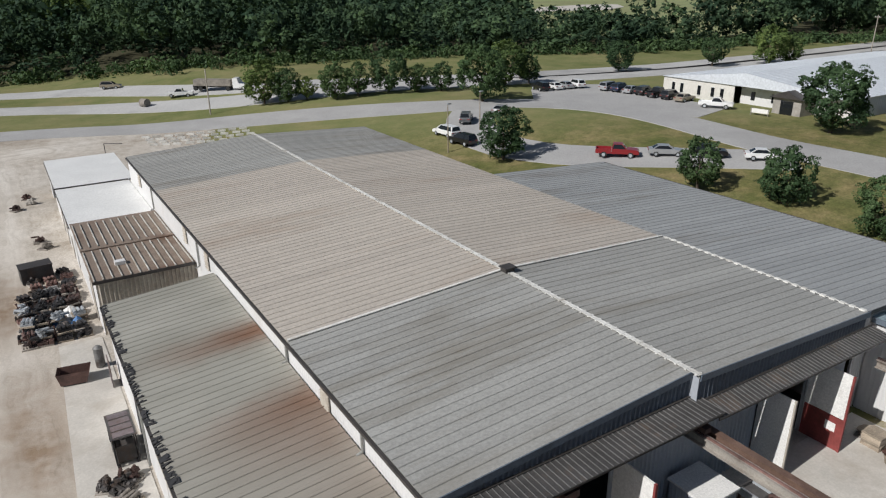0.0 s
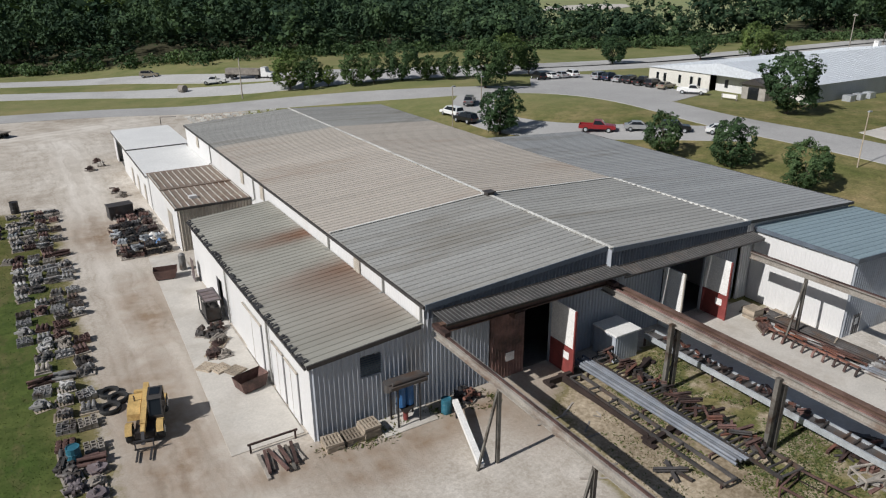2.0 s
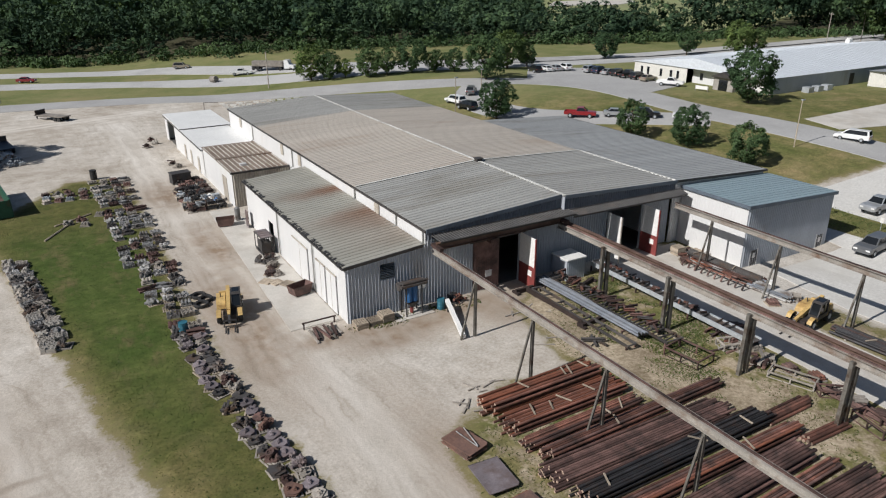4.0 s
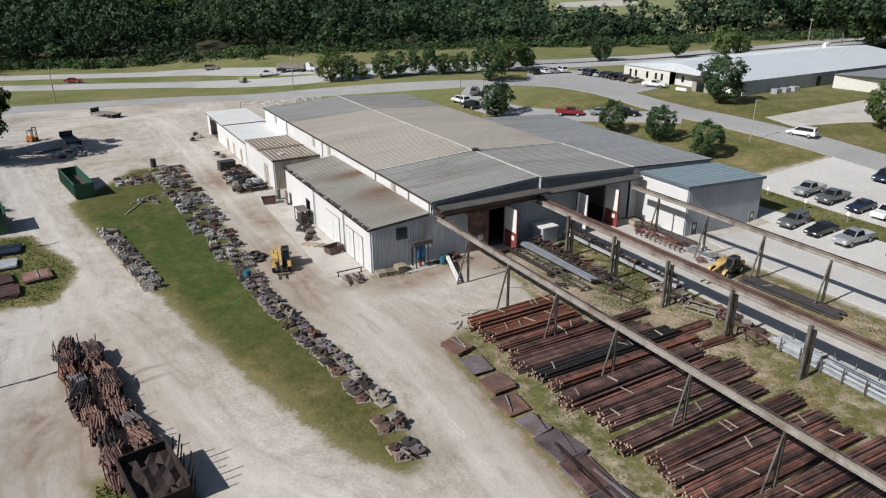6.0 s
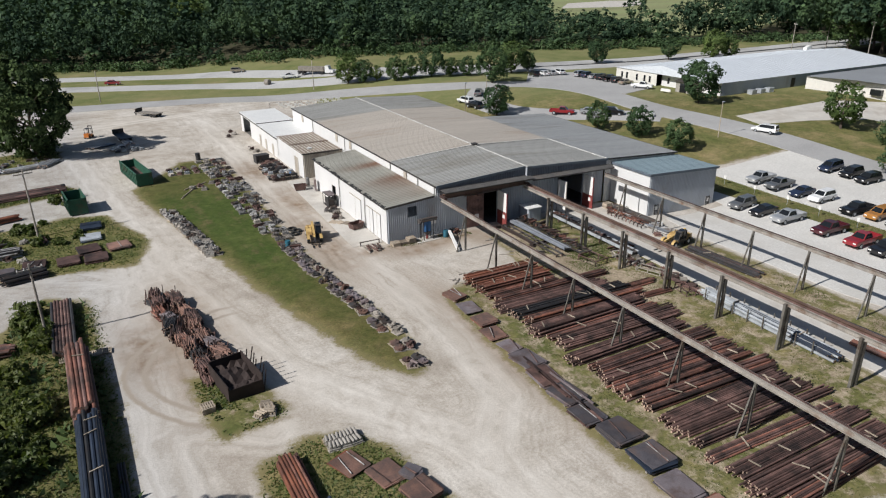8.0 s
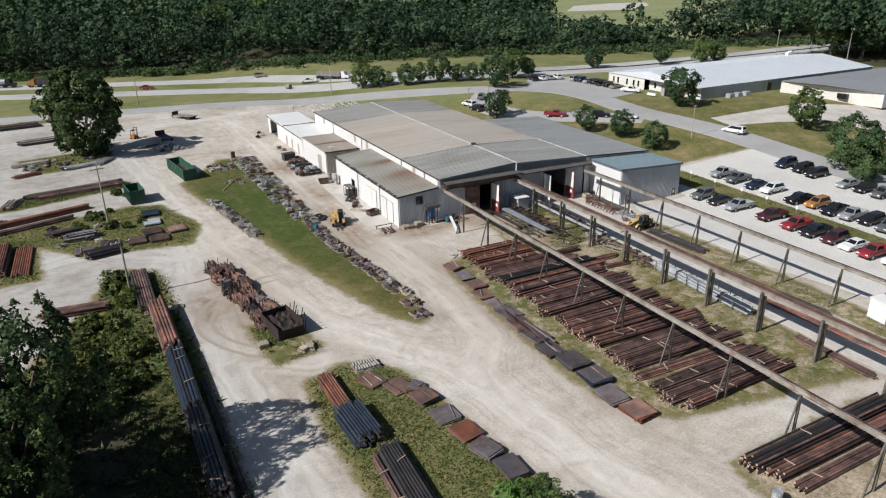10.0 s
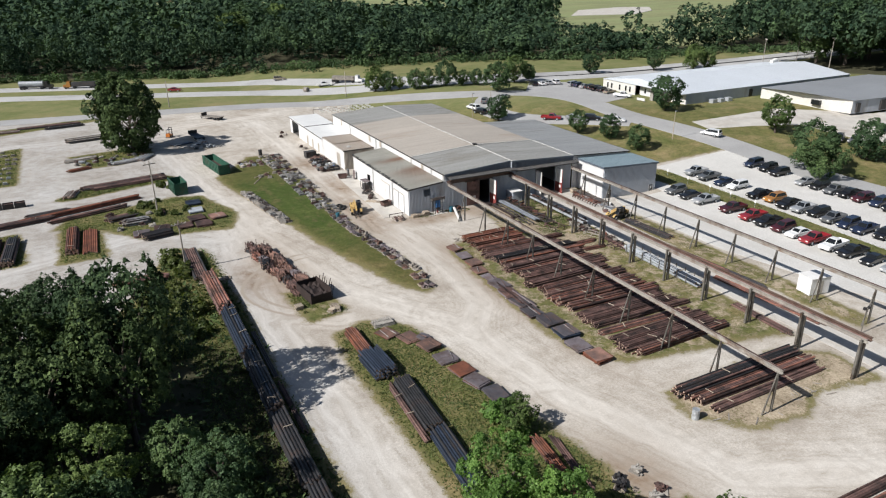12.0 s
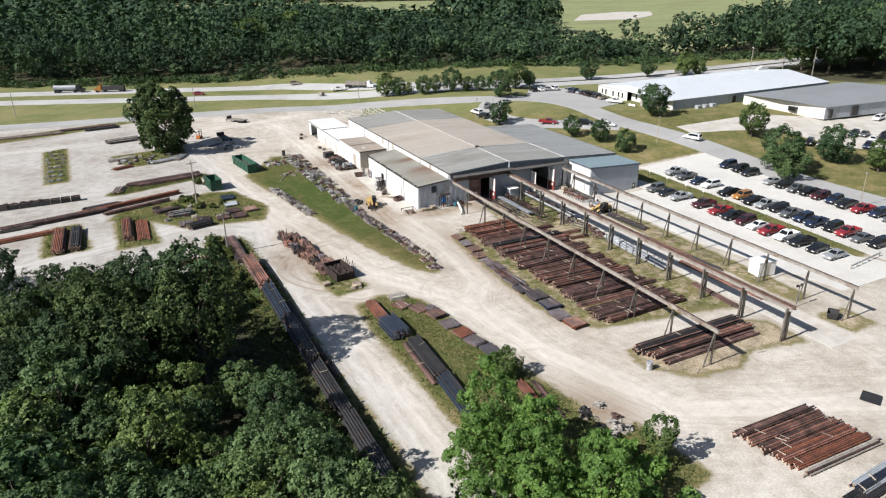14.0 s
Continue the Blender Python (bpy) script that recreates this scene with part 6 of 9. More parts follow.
ROW_C = [("van", "navy", -9.2), ("suv", "black", -12.8), ("suv", "black", -16), ("sedan", "silver", -22.6), ("suv", "black", -25.8), ("pickup", "grey", -29.2), ("pickup", "black", -32.2), ("suv", "maroon", -35.2), ("suv", "navy", -38.4),
         ("pickup", "black", -41.6), ("pickup", "red", -45.2), ("suv", "navy", -48.4), ("sedan", "grey", -51.6), ("suv", "black", -55)]
for kind, col, y in ROW_C:
    car(kind, col, 82.0 + crng.uniform(-0.4, 0.4), y, 180 + crng.uniform(-5, 5), "cars in the car park")
for i, (kind, col, x, y) in enumerate((("van", "silver", 101.5, 84.6), ("suv", "navy", 102, 82), ("sedan", "silver", 102.4, 79.3), ("suv", "black", 102.8, 76.4), ("pickup", "black", 102.8, 73.2), ("suv", "black", 102.8, 70), ("sedan", "tan", 102.8, 66.8))):
    car(kind, col, x, y, 12 + crng.uniform(-4, 4), "cars before the office", "parked before the office")
car("pickup", "white", 101.5, 59, -60, "cars before the office", "parked beside the office lawn")
for kind, col, x, y in (("suv", "black", 90, 92.4), ("sedan", "white", 93.2, 92), ("sedan", "silver", 96, 91.8), ("suv", "white", 98.5, 91.2)):
    car(kind, col, x, y, 80, "cars before the office", "parked at the edge of the office car park")
for kind, col, x, y, a in (("pickup", "red", 65.6, 46.9, -46), ("sedan", "silver", 70.3, 42.6, -44), ("suv", "black", 73.4, 38.4, -46), ("sedan", "white", 77.2, 32.9, -48), ("van", "white", 55, 73, 95), ("suv", "black", 54.3, 67.5, 100), ("suv", "grey", 61.4, 77, 50), ("sedan", "silver", 69, 77.5, 30)):
    car(kind, col, x, y, a, "cars on the loop drive", "standing on the asphalt loop drive")
car("van", "white", 88.9, 10.5, 105, "", "on the asphalt access road")
for kind, col, x, y in (("suv", "navy", 137, -4.5), ("sedan", "grey", 140, -5.6), ("sedan", "white", 137.5, -10), ("suv", "black", 141, -11), ("suv", "navy", 130.4, -13.3), ("suv", "black", 117.3, -5), ("suv", "grey", 119.5, -7.6), ("van", "white", 160, 3.5), ("suv", "black", 144, -9), ("sedan", "grey", 147, -13)):
    car(kind, col, x, y, 200 + crng.uniform(-8, 8), "cars by the far workshop", "parked by the far workshop")
car("pickup", "white", 30.5, 144, 158, "highway traffic", "on the concrete highway")
car("sedan", "red", -20, 172, -22, "highway traffic", "on the concrete highway")
car("suv", "tan", 20, 170, -24, "highway traffic", "on the concrete highway")


def lorry(x, y, turn, cab_col, load, label):
    ob = thing("lorry", label, "truck", pose(x, y, gz(x, y) + 0.09, 0, 0, turn), "highway traffic")
    part("cab", MB().prism([(3.2, 0.6), (3.2, 2.8), (4.3, 2.8), (4.6, 1.7), (5.9, 1.5), (5.9, 0.6)], -1.15, 1.15), PAINT[cab_col], ob)
    part("chassis", MB().box(-6.5, -0.5, 0.7, 3.4, 0.5, 1.0), M["steel_dark"], ob)
    if load == "tank":
        part("tank", MB().tube((-6.4, 0, 2.05), (2.6, 0, 2.05), 1.05, 16), M["galv"], ob, smooth=False)
    else:
        part("bed", MB().box(-6.0, -1.15, 1.05, 2.7, 1.15, 2.4), M[load], ob)
    ty = MB().tube((0, -0.15, 0), (0, 0.15, 0), 0.5, 12).mesh("wheel", M["rubber"])
    for xx in (-5.6, -4.4, 2.0, 5.0):
        for yy in (-1, 1):
            link("wheel", ty, ob, place=pose(xx, yy, 0.5))


lorry(-67, 205.5, -20, "black", "tank", "silver tanker lorry on the highway")
lorry(-52, 199, 160, "orange", "steel_dark", "orange flatbed lorry on the highway")
lorry(39, 141.5, -40, "white", "wood_grey", "white goods lorry on the highway")


def loader(x, y, turn, label, reach):
    """A telescopic handler: chassis, cab, boom, forks and four big tyres. Its forks point along local x."""
    ob = thing("telehandler", label, "telehandler", pose(x, y, gz(x, y) + 0.03, 0, 0, turn) @ Matrix.Scale(0.88, 4))
    part("chassis", MB().prism([(-2.3, 0.5), (-2.4, 0.98), (-0.9, 1.08), (1.2, 1.0), (2.2, 0.95), (2.2, 0.5)], -0.6, 0.6), M["steel_dark"], ob, "dark lower chassis")
    part("counterweight", MB().prism([(-2.55, 0.75), (-2.66, 1.1), (-2.5, 1.55), (-2.0, 1.66), (-1.9, 0.99)], -0.95, 0.95), M["yellow"], ob)
    part("engine_cover", MB().prism([(-1.85, 1.0), (-1.85, 1.6), (-1.6, 1.72), (0.0, 1.66), (0.55, 1.42), (0.7, 1.0)], -1.18, -0.32), M["yellow"], ob)
    part("grille", MB().box(-1.5, -1.2, 1.1, -0.5, -1.182, 1.5), M["steel_dark"], ob)
    part("exhaust", MB().tube((-0.7, -0.75, 1.7), (-0.7, -0.75, 2.1), 0.05, 8), M["steel_dark"], ob)
    guard = [(math.cos(a) * 0.74, math.sin(a) * 0.74) for a in (0.35, 0.9, 1.57, 2.25, 2.8)] + [(math.cos(a) * 0.69, math.sin(a) * 0.69) for a in (2.8, 2.25, 1.57, 0.9, 0.35)]
    for sx in (-1.55, 1.6):
        for y0 in (-1.2, 0.76):
            part("mudguard", MB().prism([(sx + u, 0.62 + w) for u, w in guard], y0, y0 + 0.44), M["yellow"], ob)
    cab = part("cab", MB().box(-1.0, 0.22, 0.85, 0.95, 1.16, 1.28), M["trim_dark"], ob, "dark cab base")
    part("cab_roof", MB().prism([(-1.0, 2.38), (-0.9, 2.52), (0.35, 2.52), (0.6, 2.38)], 0.22, 1.16), M["trim_dark"], cab)
    for xa, xb in ((-0.95, -0.9), (0.9, 0.5)):
        for yy in (0.27, 1.11):
            part("pillar", MB().bar((xa, yy, 1.285), (xb, yy, 2.375), 0.09, 0.09, (0, 1, 0)), M["trim_dark"], cab)
    part("pillar", MB().box(-0.18, 1.085, 1.285, -0.1, 1.155, 2.375), M["trim_dark"], cab)
    part("cab_glass", MB().prism([(-0.9, 1.29), (-0.86, 2.37), (0.46, 2.37), (0.88, 1.29)], 0.3, 1.08), M["glass"], cab, "tinted cab glazing")
    part("cab_roof_pane", MB().box(-0.7, 0.36, 2.522, 0.2, 1.02, 2.54), M["glass"], cab)
    part("mirror", MB().box(0.72, 1.2, 1.9, 0.8, 1.42, 2.25), M["trim_dark"], cab)
    boom = part("boom", MB().bar((-2.25, -0.05, 1.98), (1.9, -0.05, 1.3), 0.36, 0.42), M["yellow"], ob)
    part("boom_stage", MB().bar((1.85, -0.05, 1.3), (2.5 + reach, -0.05, 1.12), 0.27, 0.32), M["yellow"], boom)
    part("boom_tip", MB().bar((2.45 + reach, -0.05, 1.15), (2.95 + reach, -0.05, 0.5), 0.22, 0.26), M["steel_dark"], boom)
    fk = part("carriage", MB().box(2.9 + reach, -0.65, 0.14, 2.98 + reach, 0.65, 0.24).box(2.9 + reach, -0.65, 0.72, 2.98 + reach, 0.65, 0.85).box(2.9 + reach, -0.6, 0.24, 2.97 + reach, -0.52, 0.72).box(2.9 + reach, 0.52, 0.24, 2.97 + reach, 0.6, 0.72), M["steel_dark"], ob)
    for yy in (-0.42, 0.42):
        part("fork", MB().box(2.985 + reach, yy - 0.07, 0.1, 4.2 + reach, yy + 0.07, 0.15), M["steel_dark"], fk)
    tyre_ = MB().tube((0, -0.16, 0), (0, 0.16, 0), 0.62, 20, None, False).tube((0, -0.23, 0), (0, -0.16, 0), 0.53, 20, 0.62).tube((0, 0.16, 0), (0, 0.23, 0), 0.62, 20, 0.53)
    ty = tyre_.mesh("tyre", M["rubber"])
    hub = MB().tube((0, -0.245, 0), (0, 0.245, 0), 0.27, 12).mesh("rim", M["wall_white"])
    for sx in (-1.55, 1.6):
        for sy in (-1, 1):
            w = link("wheel", ty, ob, place=pose(sx, sy * 0.98, 0.62))
            link("rim", hub, w)


loader(-8.1, 6.9, -104, "yellow telehandler with forks lowered on the gravel", 0.0)
loader(33.6, -19.6, -172, "orange-yellow telehandler parked on the concrete lane", 0.4)

# ---- poles and lamps ----
def utility_pole(x, y, h, arm, turn=0.0):
    ob = thing("utility_pole", "weathered wooden utility pole" + (" with a crossarm" if arm else ""), "pole", pose(x, y, gz(x, y) - 0.3, 0, 0, turn), "utility poles")
    part("shaft", MB().tube((0, 0, 0), (0, 0, h), 0.15, 10, 0.1), M["wood_grey"], ob)
    if arm:
        ar = part("crossarm", MB().box(-1.2, -0.06, h - 0.7, 1.2, 0.06, h - 0.55), M["wood_grey"], ob)
        for xx in (-1.1, -0.5, 0.5, 1.1):
            part("insulator", MB().tube((xx, 0, h - 0.55), (xx, 0, h - 0.35), 0.05, 6), M["white_paint"], ar)


utility_pole(-42, 27.3, 10.2, True, 15)
utility_pole(-41.3, -6.0, 8.6, True, 15)
for x, y in ((-84.5, 157), (-26, 139.3), (31, 121.5)):
    utility_pole(x, y, 9.0, False)
for x, y, h in ((190, 80, 12), (205, 62, 13), (215, 84, 11)):
    utility_pole(x, y, h, True, 60)


def lamp_post(x, y, h):
    ob = thing("lamp_post", "slim pale lamp post on the grass verge", "lamp post", pose(x, y, gz(x, y)), "lamp posts")
    part("pole", MB().tube((0, 0, -0.1), (0, 0, h), 0.09, 8, 0.06), M["wood"], ob)
    part("lamp_head", MB().box(-0.1, -0.15, h, 0.5, 0.15, h + 0.15), M["galv"], ob)


lamp_post(78.6, 13.2, 7.0)
lamp_post(74.1 + 10, -43.0, 7.5)
lamp_post(60.3, 71.5, 6.0)
lamp_post(50.8, 66.0, 7.0)

# ---- pipe yard ----
def timbers(x, y, z, n, seed, spread_x, spread_y):
    """Loose offcuts of timber lying on the stacks."""
    rng = random.Random(seed)
    me = MB().box(-0.6, -0.05, 0, 0.6, 0.05, 0.06).mesh("timber_offcut", M["wood"])
    for i in range(n):
        ob = link("timber_offcut", me, None, "", pose(x + rng.uniform(-spread_x, spread_x), y + rng.uniform(-spread_y, spread_y), z, rng.uniform(-3, 3), 0, rng.uniform(50, 130)))
        tagged(ob, "pale timber offcut lying across the steel bars", "timber", "timber offcuts")


prng = random.Random(3)
y, k = -15.6, 0
while y > -59.0:
    cols = prng.choice((6, 8, 9, 10, 12))
    r = prng.choice((0.07, 0.085, 0.1))
    rows = prng.choice((2, 3, 3, 4, 5))
    rows = min(rows, cols - 1)
    half = cols * r
    y -= half
    mats = prng.choice((["rust", "rust_dark"], ["rust", "rust_red"], ["rust_dark"], ["rust_dark", "steel_dark"], ["rust", "rust_dark"], ["rust", "rust_red", "rust_dark"]))
    length = prng.uniform(14.0, 15.8)
    left = 2.9 + prng.uniform(-0.5, 0.8)
    if y > -22:
        left, length = 3.0, 9.5
    pipe_stack(left + length / 2, y, length, prng.uniform(-1.8, 1.8), cols, rows, r, mats, "stack of rusty steel bars lying on timber bearers", k, drop=0.25)
    if prng.random() < 0.65:
        timbers(left + length / 2, y, 0.12 + r * (1.76 * rows + 0.35), prng.choice((1, 2)), k, length * 0.38, 0.05)
    y -= half + prng.uniform(0.15, 0.85)
    k += 1
# short dark row towards the paired runway
for i, yy in enumerate((-26.8, -29.6)):
    pipe_stack(20.4, yy, prng.uniform(3.6, 4.6), prng.uniform(-4, 4), prng.choice((4, 5, 6)), 2, 0.11, prng.choice((["steel_dark", "rust_dark"], ["rust_dark"], ["rust"])), "short stack of dark rusty bars on bearers", 60 + i)
pipe_stack(10.9, -67.8, 18.6, 0.5, 8, 5, 0.11, ["rust_dark", "steel_dark"], "stack of long dark rusty bars by the last post", 90)
pipe_stack(11.2, -69.7, 18.0, 0.2, 7, 4, 0.11, ["rust_dark", "rust"], "stack of long dark rusty bars by the last post", 91)
pipe_stack(11.6, -71.4, 17.0, 0.8, 6, 2, 0.11, ["rust_dark"], "low stack of long rusty bars by the last post", 92, drop=0.4)
for i, (yy, m, n) in enumerate(((-86.8, ["rust_dark"], 5), (-88.3, ["rust", "rust_dark"], 6), (-89.9, ["rust_dark", "rust"], 6), (-91.5, ["rust_red", "rust"], 7), (-93.2, ["rust_red"], 6), (-94.6, ["rust_dark", "wood_grey"], 4))):
    pipe_stack(5.1 + 0.25 * i, yy, 11.6, -0.5, n, 2, 0.11, m, "low rack of rusty steel bars on the gravel", 100 + i)
timbers(5.5, -90.6, 0.55, 4, 77, 4.0, 3.0)
pipe_stack(7.4, -98.2, 8.5, 4, 10, 2, 0.10, ["blue_pipe", "galv"], "rack of blue-grey steel tubes on the gravel", 110)
pipe_stack(3.4, -99.2, 6.0, 4, 9, 2, 0.10, ["steel_dark"], "rack of dark steel tubes on the gravel", 111)
pipe_stack(7.2, -101.2, 8.5, 4, 9, 2, 0.10, ["rust_red", "rust"], "rack of rusty steel tubes on the gravel", 112)
pipe_stack(-16.9, -70.8, 8.2, 84, 6, 2, 0.11, ["rust_red", "rust"], "low stack of rust-red bars at the gravel edge", 113)
pipe_stack(-15.4, -71.2, 7.6, 80, 4, 1, 0.10, ["rust_dark"], "a few rusty bars lying at the gravel edge", 114)
# bars along the woods
pipe_stack(-39.7, -5.4, 12.6, 90, 7, 3, 0.15, ["rust_dark", "steel_dark"], "dark rusty pipes stacked along the woods", 120)
pipe_stack(-38.6, -18.4, 12.2, 91, 6, 6, 0.17, ["rust_dark", "rust_dark", "rust"], "tall stack of brown rusty pipes along the woods", 121)
pipe_stack(-38.4, -31.5, 12.4, 90, 6, 6, 0.16, ["blue_pipe", "steel_dark"], "tall stack of blue-black pipes along the woods", 122)
pipe_stack(-38.3, -44.3, 12.4, 90, 6, 6, 0.16, ["blue_pipe", "steel_dark"], "tall stack of blue-black pipes along the woods", 123)
pipe_stack(-38.4, -57.6, 12.2, 90.5, 6, 5, 0.16, ["steel_dark"], "black steel pipes stacked along the woods", 124)
pipe_stack(-38.3, -70.6, 12.2, 90, 6, 5, 0.16, ["steel_dark"], "black steel pipes stacked along the woods", 125)
pipe_stack(-48.0, -7.6, 7.0, -6, 7, 3, 0.13, ["rust", "rust_dark"], "low stack of rusty bars at the scrub edge", 129)
pipe_stack(-36.6, -37.5, 12.0, 90, 3, 1, 0.10, ["steel_dark"], "loose dark pipes beside a stack", 126)
pipe_stack(-36.6, -50.0, 10.0, 90, 3, 1, 0.10, ["rust_dark"], "loose dark pipes beside a stack", 127)
# bars on the middle island
pipe_stack(-25.4, -40.7, 6.2, 90, 7, 4, 0.12, ["rust_red", "rust"], "stack of rusty pipes on the weedy island", 130)
pipe_stack(-25.3, -46.9, 5.2, 92, 10, 5, 0.14, ["blue_pipe"], "tall stack of blue steel pipes on the weedy island", 131)
pipe_stack(-24.4, -56.0, 9.6, 87, 8, 4, 0.13, ["steel_dark"], "stack of black pipes on the weedy island", 132)
pipe_stack(-25.9, -56.5, 10.5, 87, 3, 2, 0.12, ["rust_dark"], "row of rusty pipes on the weedy island", 133)
pipe_stack(-24.9, -66.2, 9.6, 86, 8, 4, 0.13, ["steel_dark", "blue_pipe"], "stack of black pipes on the weedy island", 134)


def plates(x, y, w, l, turn, mats, n, seed, label="stack of flat steel plates on bearers"):
    rng = random.Random(seed)
    ob = thing("plate_stack", label, "steel plates", pose(x, y, gz(x, y), 0, 0, turn), "plate stacks")
    part("bearer", MB().box(-w * 0.45, -l * 0.32, -0.02, w * 0.45, -l * 0.26, 0.16), M["wood_grey"], ob)
    part("bearer", MB().box(-w * 0.45, l * 0.26, -0.02, w * 0.45, l * 0.32, 0.16), M["wood_grey"], ob)
    for i in range(n):
        z = 0.162 + i * 0.0552 + (seed * 7 % 11) * 0.0047
        a, b = w * rng.uniform(0.9, 1.0) / 2, l * rng.uniform(0.88, 1.0) / 2
        k = rng.uniform(0.03, 0.25)
        p = part("plate", MB().add([(-a, -b, 0), (a - k, -b, 0), (a, -b + k, 0), (a, b, 0), (-a, b, 0), (-a, -b, 0.05), (a - k, -b, 0.05), (a, -b + k, 0.05), (a, b, 0.05), (-a, b, 0.05)],
                                   [(4, 3, 2, 1, 0), (5, 6, 7, 8, 9), (0, 1, 6, 5), (1, 2, 7, 6), (2, 3, 8, 7), (3, 4, 9, 8), (4, 0, 5, 9)]), M[rng.choice(mats)], ob)
        p.matrix_basis = pose(rng.uniform(-0.1, 0.1), rng.uniform(-0.12, 0.12), z, 0, 0, rng.uniform(-4, 4))
    for j in range(rng.choice((0, 0, 1, 2))):
        p = part("bar_on_top", MB().tube((-0.1, -l * 0.4, 0), (0.2, l * 0.4, 0), 0.04, 6), M[rng.choice(("rust_dark", "iron_grey"))], ob)
        p.matrix_basis = pose(rng.uniform(-w * 0.3, w * 0.3), 0, 0.26 + n * 0.0552, 0, 0, rng.uniform(-14, 14))


PR, PG, SD, RD, RR = "plate_rust", "plate_grey", "plate_dark", "rust_dark", "rust_red"
for i, (x, y, w, l, a, mats, n) in enumerate((
        (-0.5, -18.9, 2.2, 2.4, 18, [PR], 2), (-0.2, -22.2, 2.4, 2.6, -4, [PG, SD], 3), (0.0, -25.6, 2.2, 2.3, 6, [PR, RR], 2), (-0.6, -28.4, 2.3, 2.6, -8, [PR], 3), (-0.8, -31.4, 2.0, 2.2, 5, [PR, PG], 2),
        (-0.8, -34.4, 2.7, 2.9, 2, [PG], 5), (-1.1, -37.6, 2.6, 3.0, -3, [PG, RD], 5), (-1.3, -40.9, 2.7, 2.9, 3, [SD, PG], 6), (-1.5, -44.0, 2.5, 2.6, -2, [SD, RD], 6), (-1.2, -47.2, 2.8, 3.0, 4, [SD], 9),
        (-1.3, -50.8, 2.9, 3.0, -3, ["blue_pipe", SD], 9), (-1.3, -54.2, 2.8, 2.9, 2, [SD, PG], 7), (-1.0, -57.3, 2.9, 2.7, 6, [RR, PR], 4),
        (-21.0, -40.1, 2.3, 2.4, 20, [PR, RR], 3), (-19.2, -42.4, 2.4, 2.5, 12, [PR], 3), (-18.0, -45.4, 2.5, 2.4, 14, [RD, PR], 4), (-17.2, -48.9, 2.5, 2.5, 10, [PG], 3), (-16.9, -52.1, 2.5, 2.6, 8, [PR, RR], 4),
        (-16.4, -55.2, 2.4, 2.5, 12, [RR, PG], 4), (-16.2, -58.4, 2.3, 2.7, 6, [SD, PG], 4), (-17.8, -43.3, 1.4, 1.2, 30, [SD], 2))):
    plates(x + prng.uniform(-0.35, 0.35), y, w * prng.uniform(0.85, 1.0), l * prng.uniform(1.0, 1.16), a + prng.uniform(-5, 5), mats, n + prng.choice((0, 0, 4)), 200 + i)
strip_rng = random.Random(71)
for i in range(6):
    sx_, sy_ = -1.1 + strip_rng.uniform(-0.8, 0.8), -37.2 - i * 1.1
    ln = strip_rng.uniform(4.5, 7.0)
    st_ob = part("steel_strip", MB().ibeam((0, -ln / 2, 0.06), (0, ln / 2, 0.06), 0.16, 0.12, 0.025), M[strip_rng.choice(("rust_dark", "plate_grey", "iron_dark"))])
    st_ob.matrix_basis = pose(sx_, sy_, 0.545, 0, 0, strip_rng.uniform(-5, 5))
    tagged(st_ob, "long steel strip lying along the plate stacks", "steel strip", "steel strips")
plates(19.5, -89.0, 2.4, 2.2, 25, ["steel_dark", "plate_grey"], 1, 241, "single dark steel plate lying on the gravel")
for x, y, m in ((-35.2, 27.5, ["blue_pipe"]), (-35.5, 22.5, ["blue_pipe", "galv"]), (-36.0, 17.5, ["steel_dark", "rust_dark"]), (-32.3, 17.2, ["plate_rust"]), (-35.3, 14.0, ["rust_dark"]), (-42.5, 15.0, ["rust_dark"]), (-46.0, 14.0, ["plate_grey", "rust"]), (-38.5, 14.5, ["rust_dark"])):
    plates(x, y, 2.8, 3.0, prng.uniform(-10, 10), m, 6, int(abs(x * 7 + y)))

# ---- pallets of castings ----
def pallet_mb(w=1.1, l=1.1):
    """An open slatted pallet: boards along y and stringers along x in one grid, with gaps right through."""
    xs, ys = [], []
    for i in range(6):
        x = -w / 2 + i * (w - 0.11) / 5
        xs += [x, x + 0.11]
    for y in (-l / 2, -0.05, l / 2 - 0.1):
        ys += [y, y + 0.1]
    nx, ny = len(xs), len(ys)
    mb = MB()
    mb.v = [(x, y, z) for z in (0.13, 0.0) for y in ys for x in xs]
    low = nx * ny
    solid = {(i, j) for i in range(nx - 1) for j in range(ny - 1) if i % 2 == 0 or j % 2 == 0}
    for i, j in sorted(solid):
        a, b, c, d = j * nx + i, j * nx + i + 1, (j + 1) * nx + i + 1, (j + 1) * nx + i
        mb.f.append((a, b, c, d))
        for p, q, near in ((a, b, (i, j - 1)), (b, c, (i + 1, j)), (c, d, (i, j + 1)), (d, a, (i - 1, j))):
            if near not in solid:
                mb.f.append((q, p, p + low, q + low))
    return mb


PALLET = pallet_mb().mesh("pallet", M["wood_grey"])
PALLET2 = pallet_mb().mesh("pallet", M["wood"])


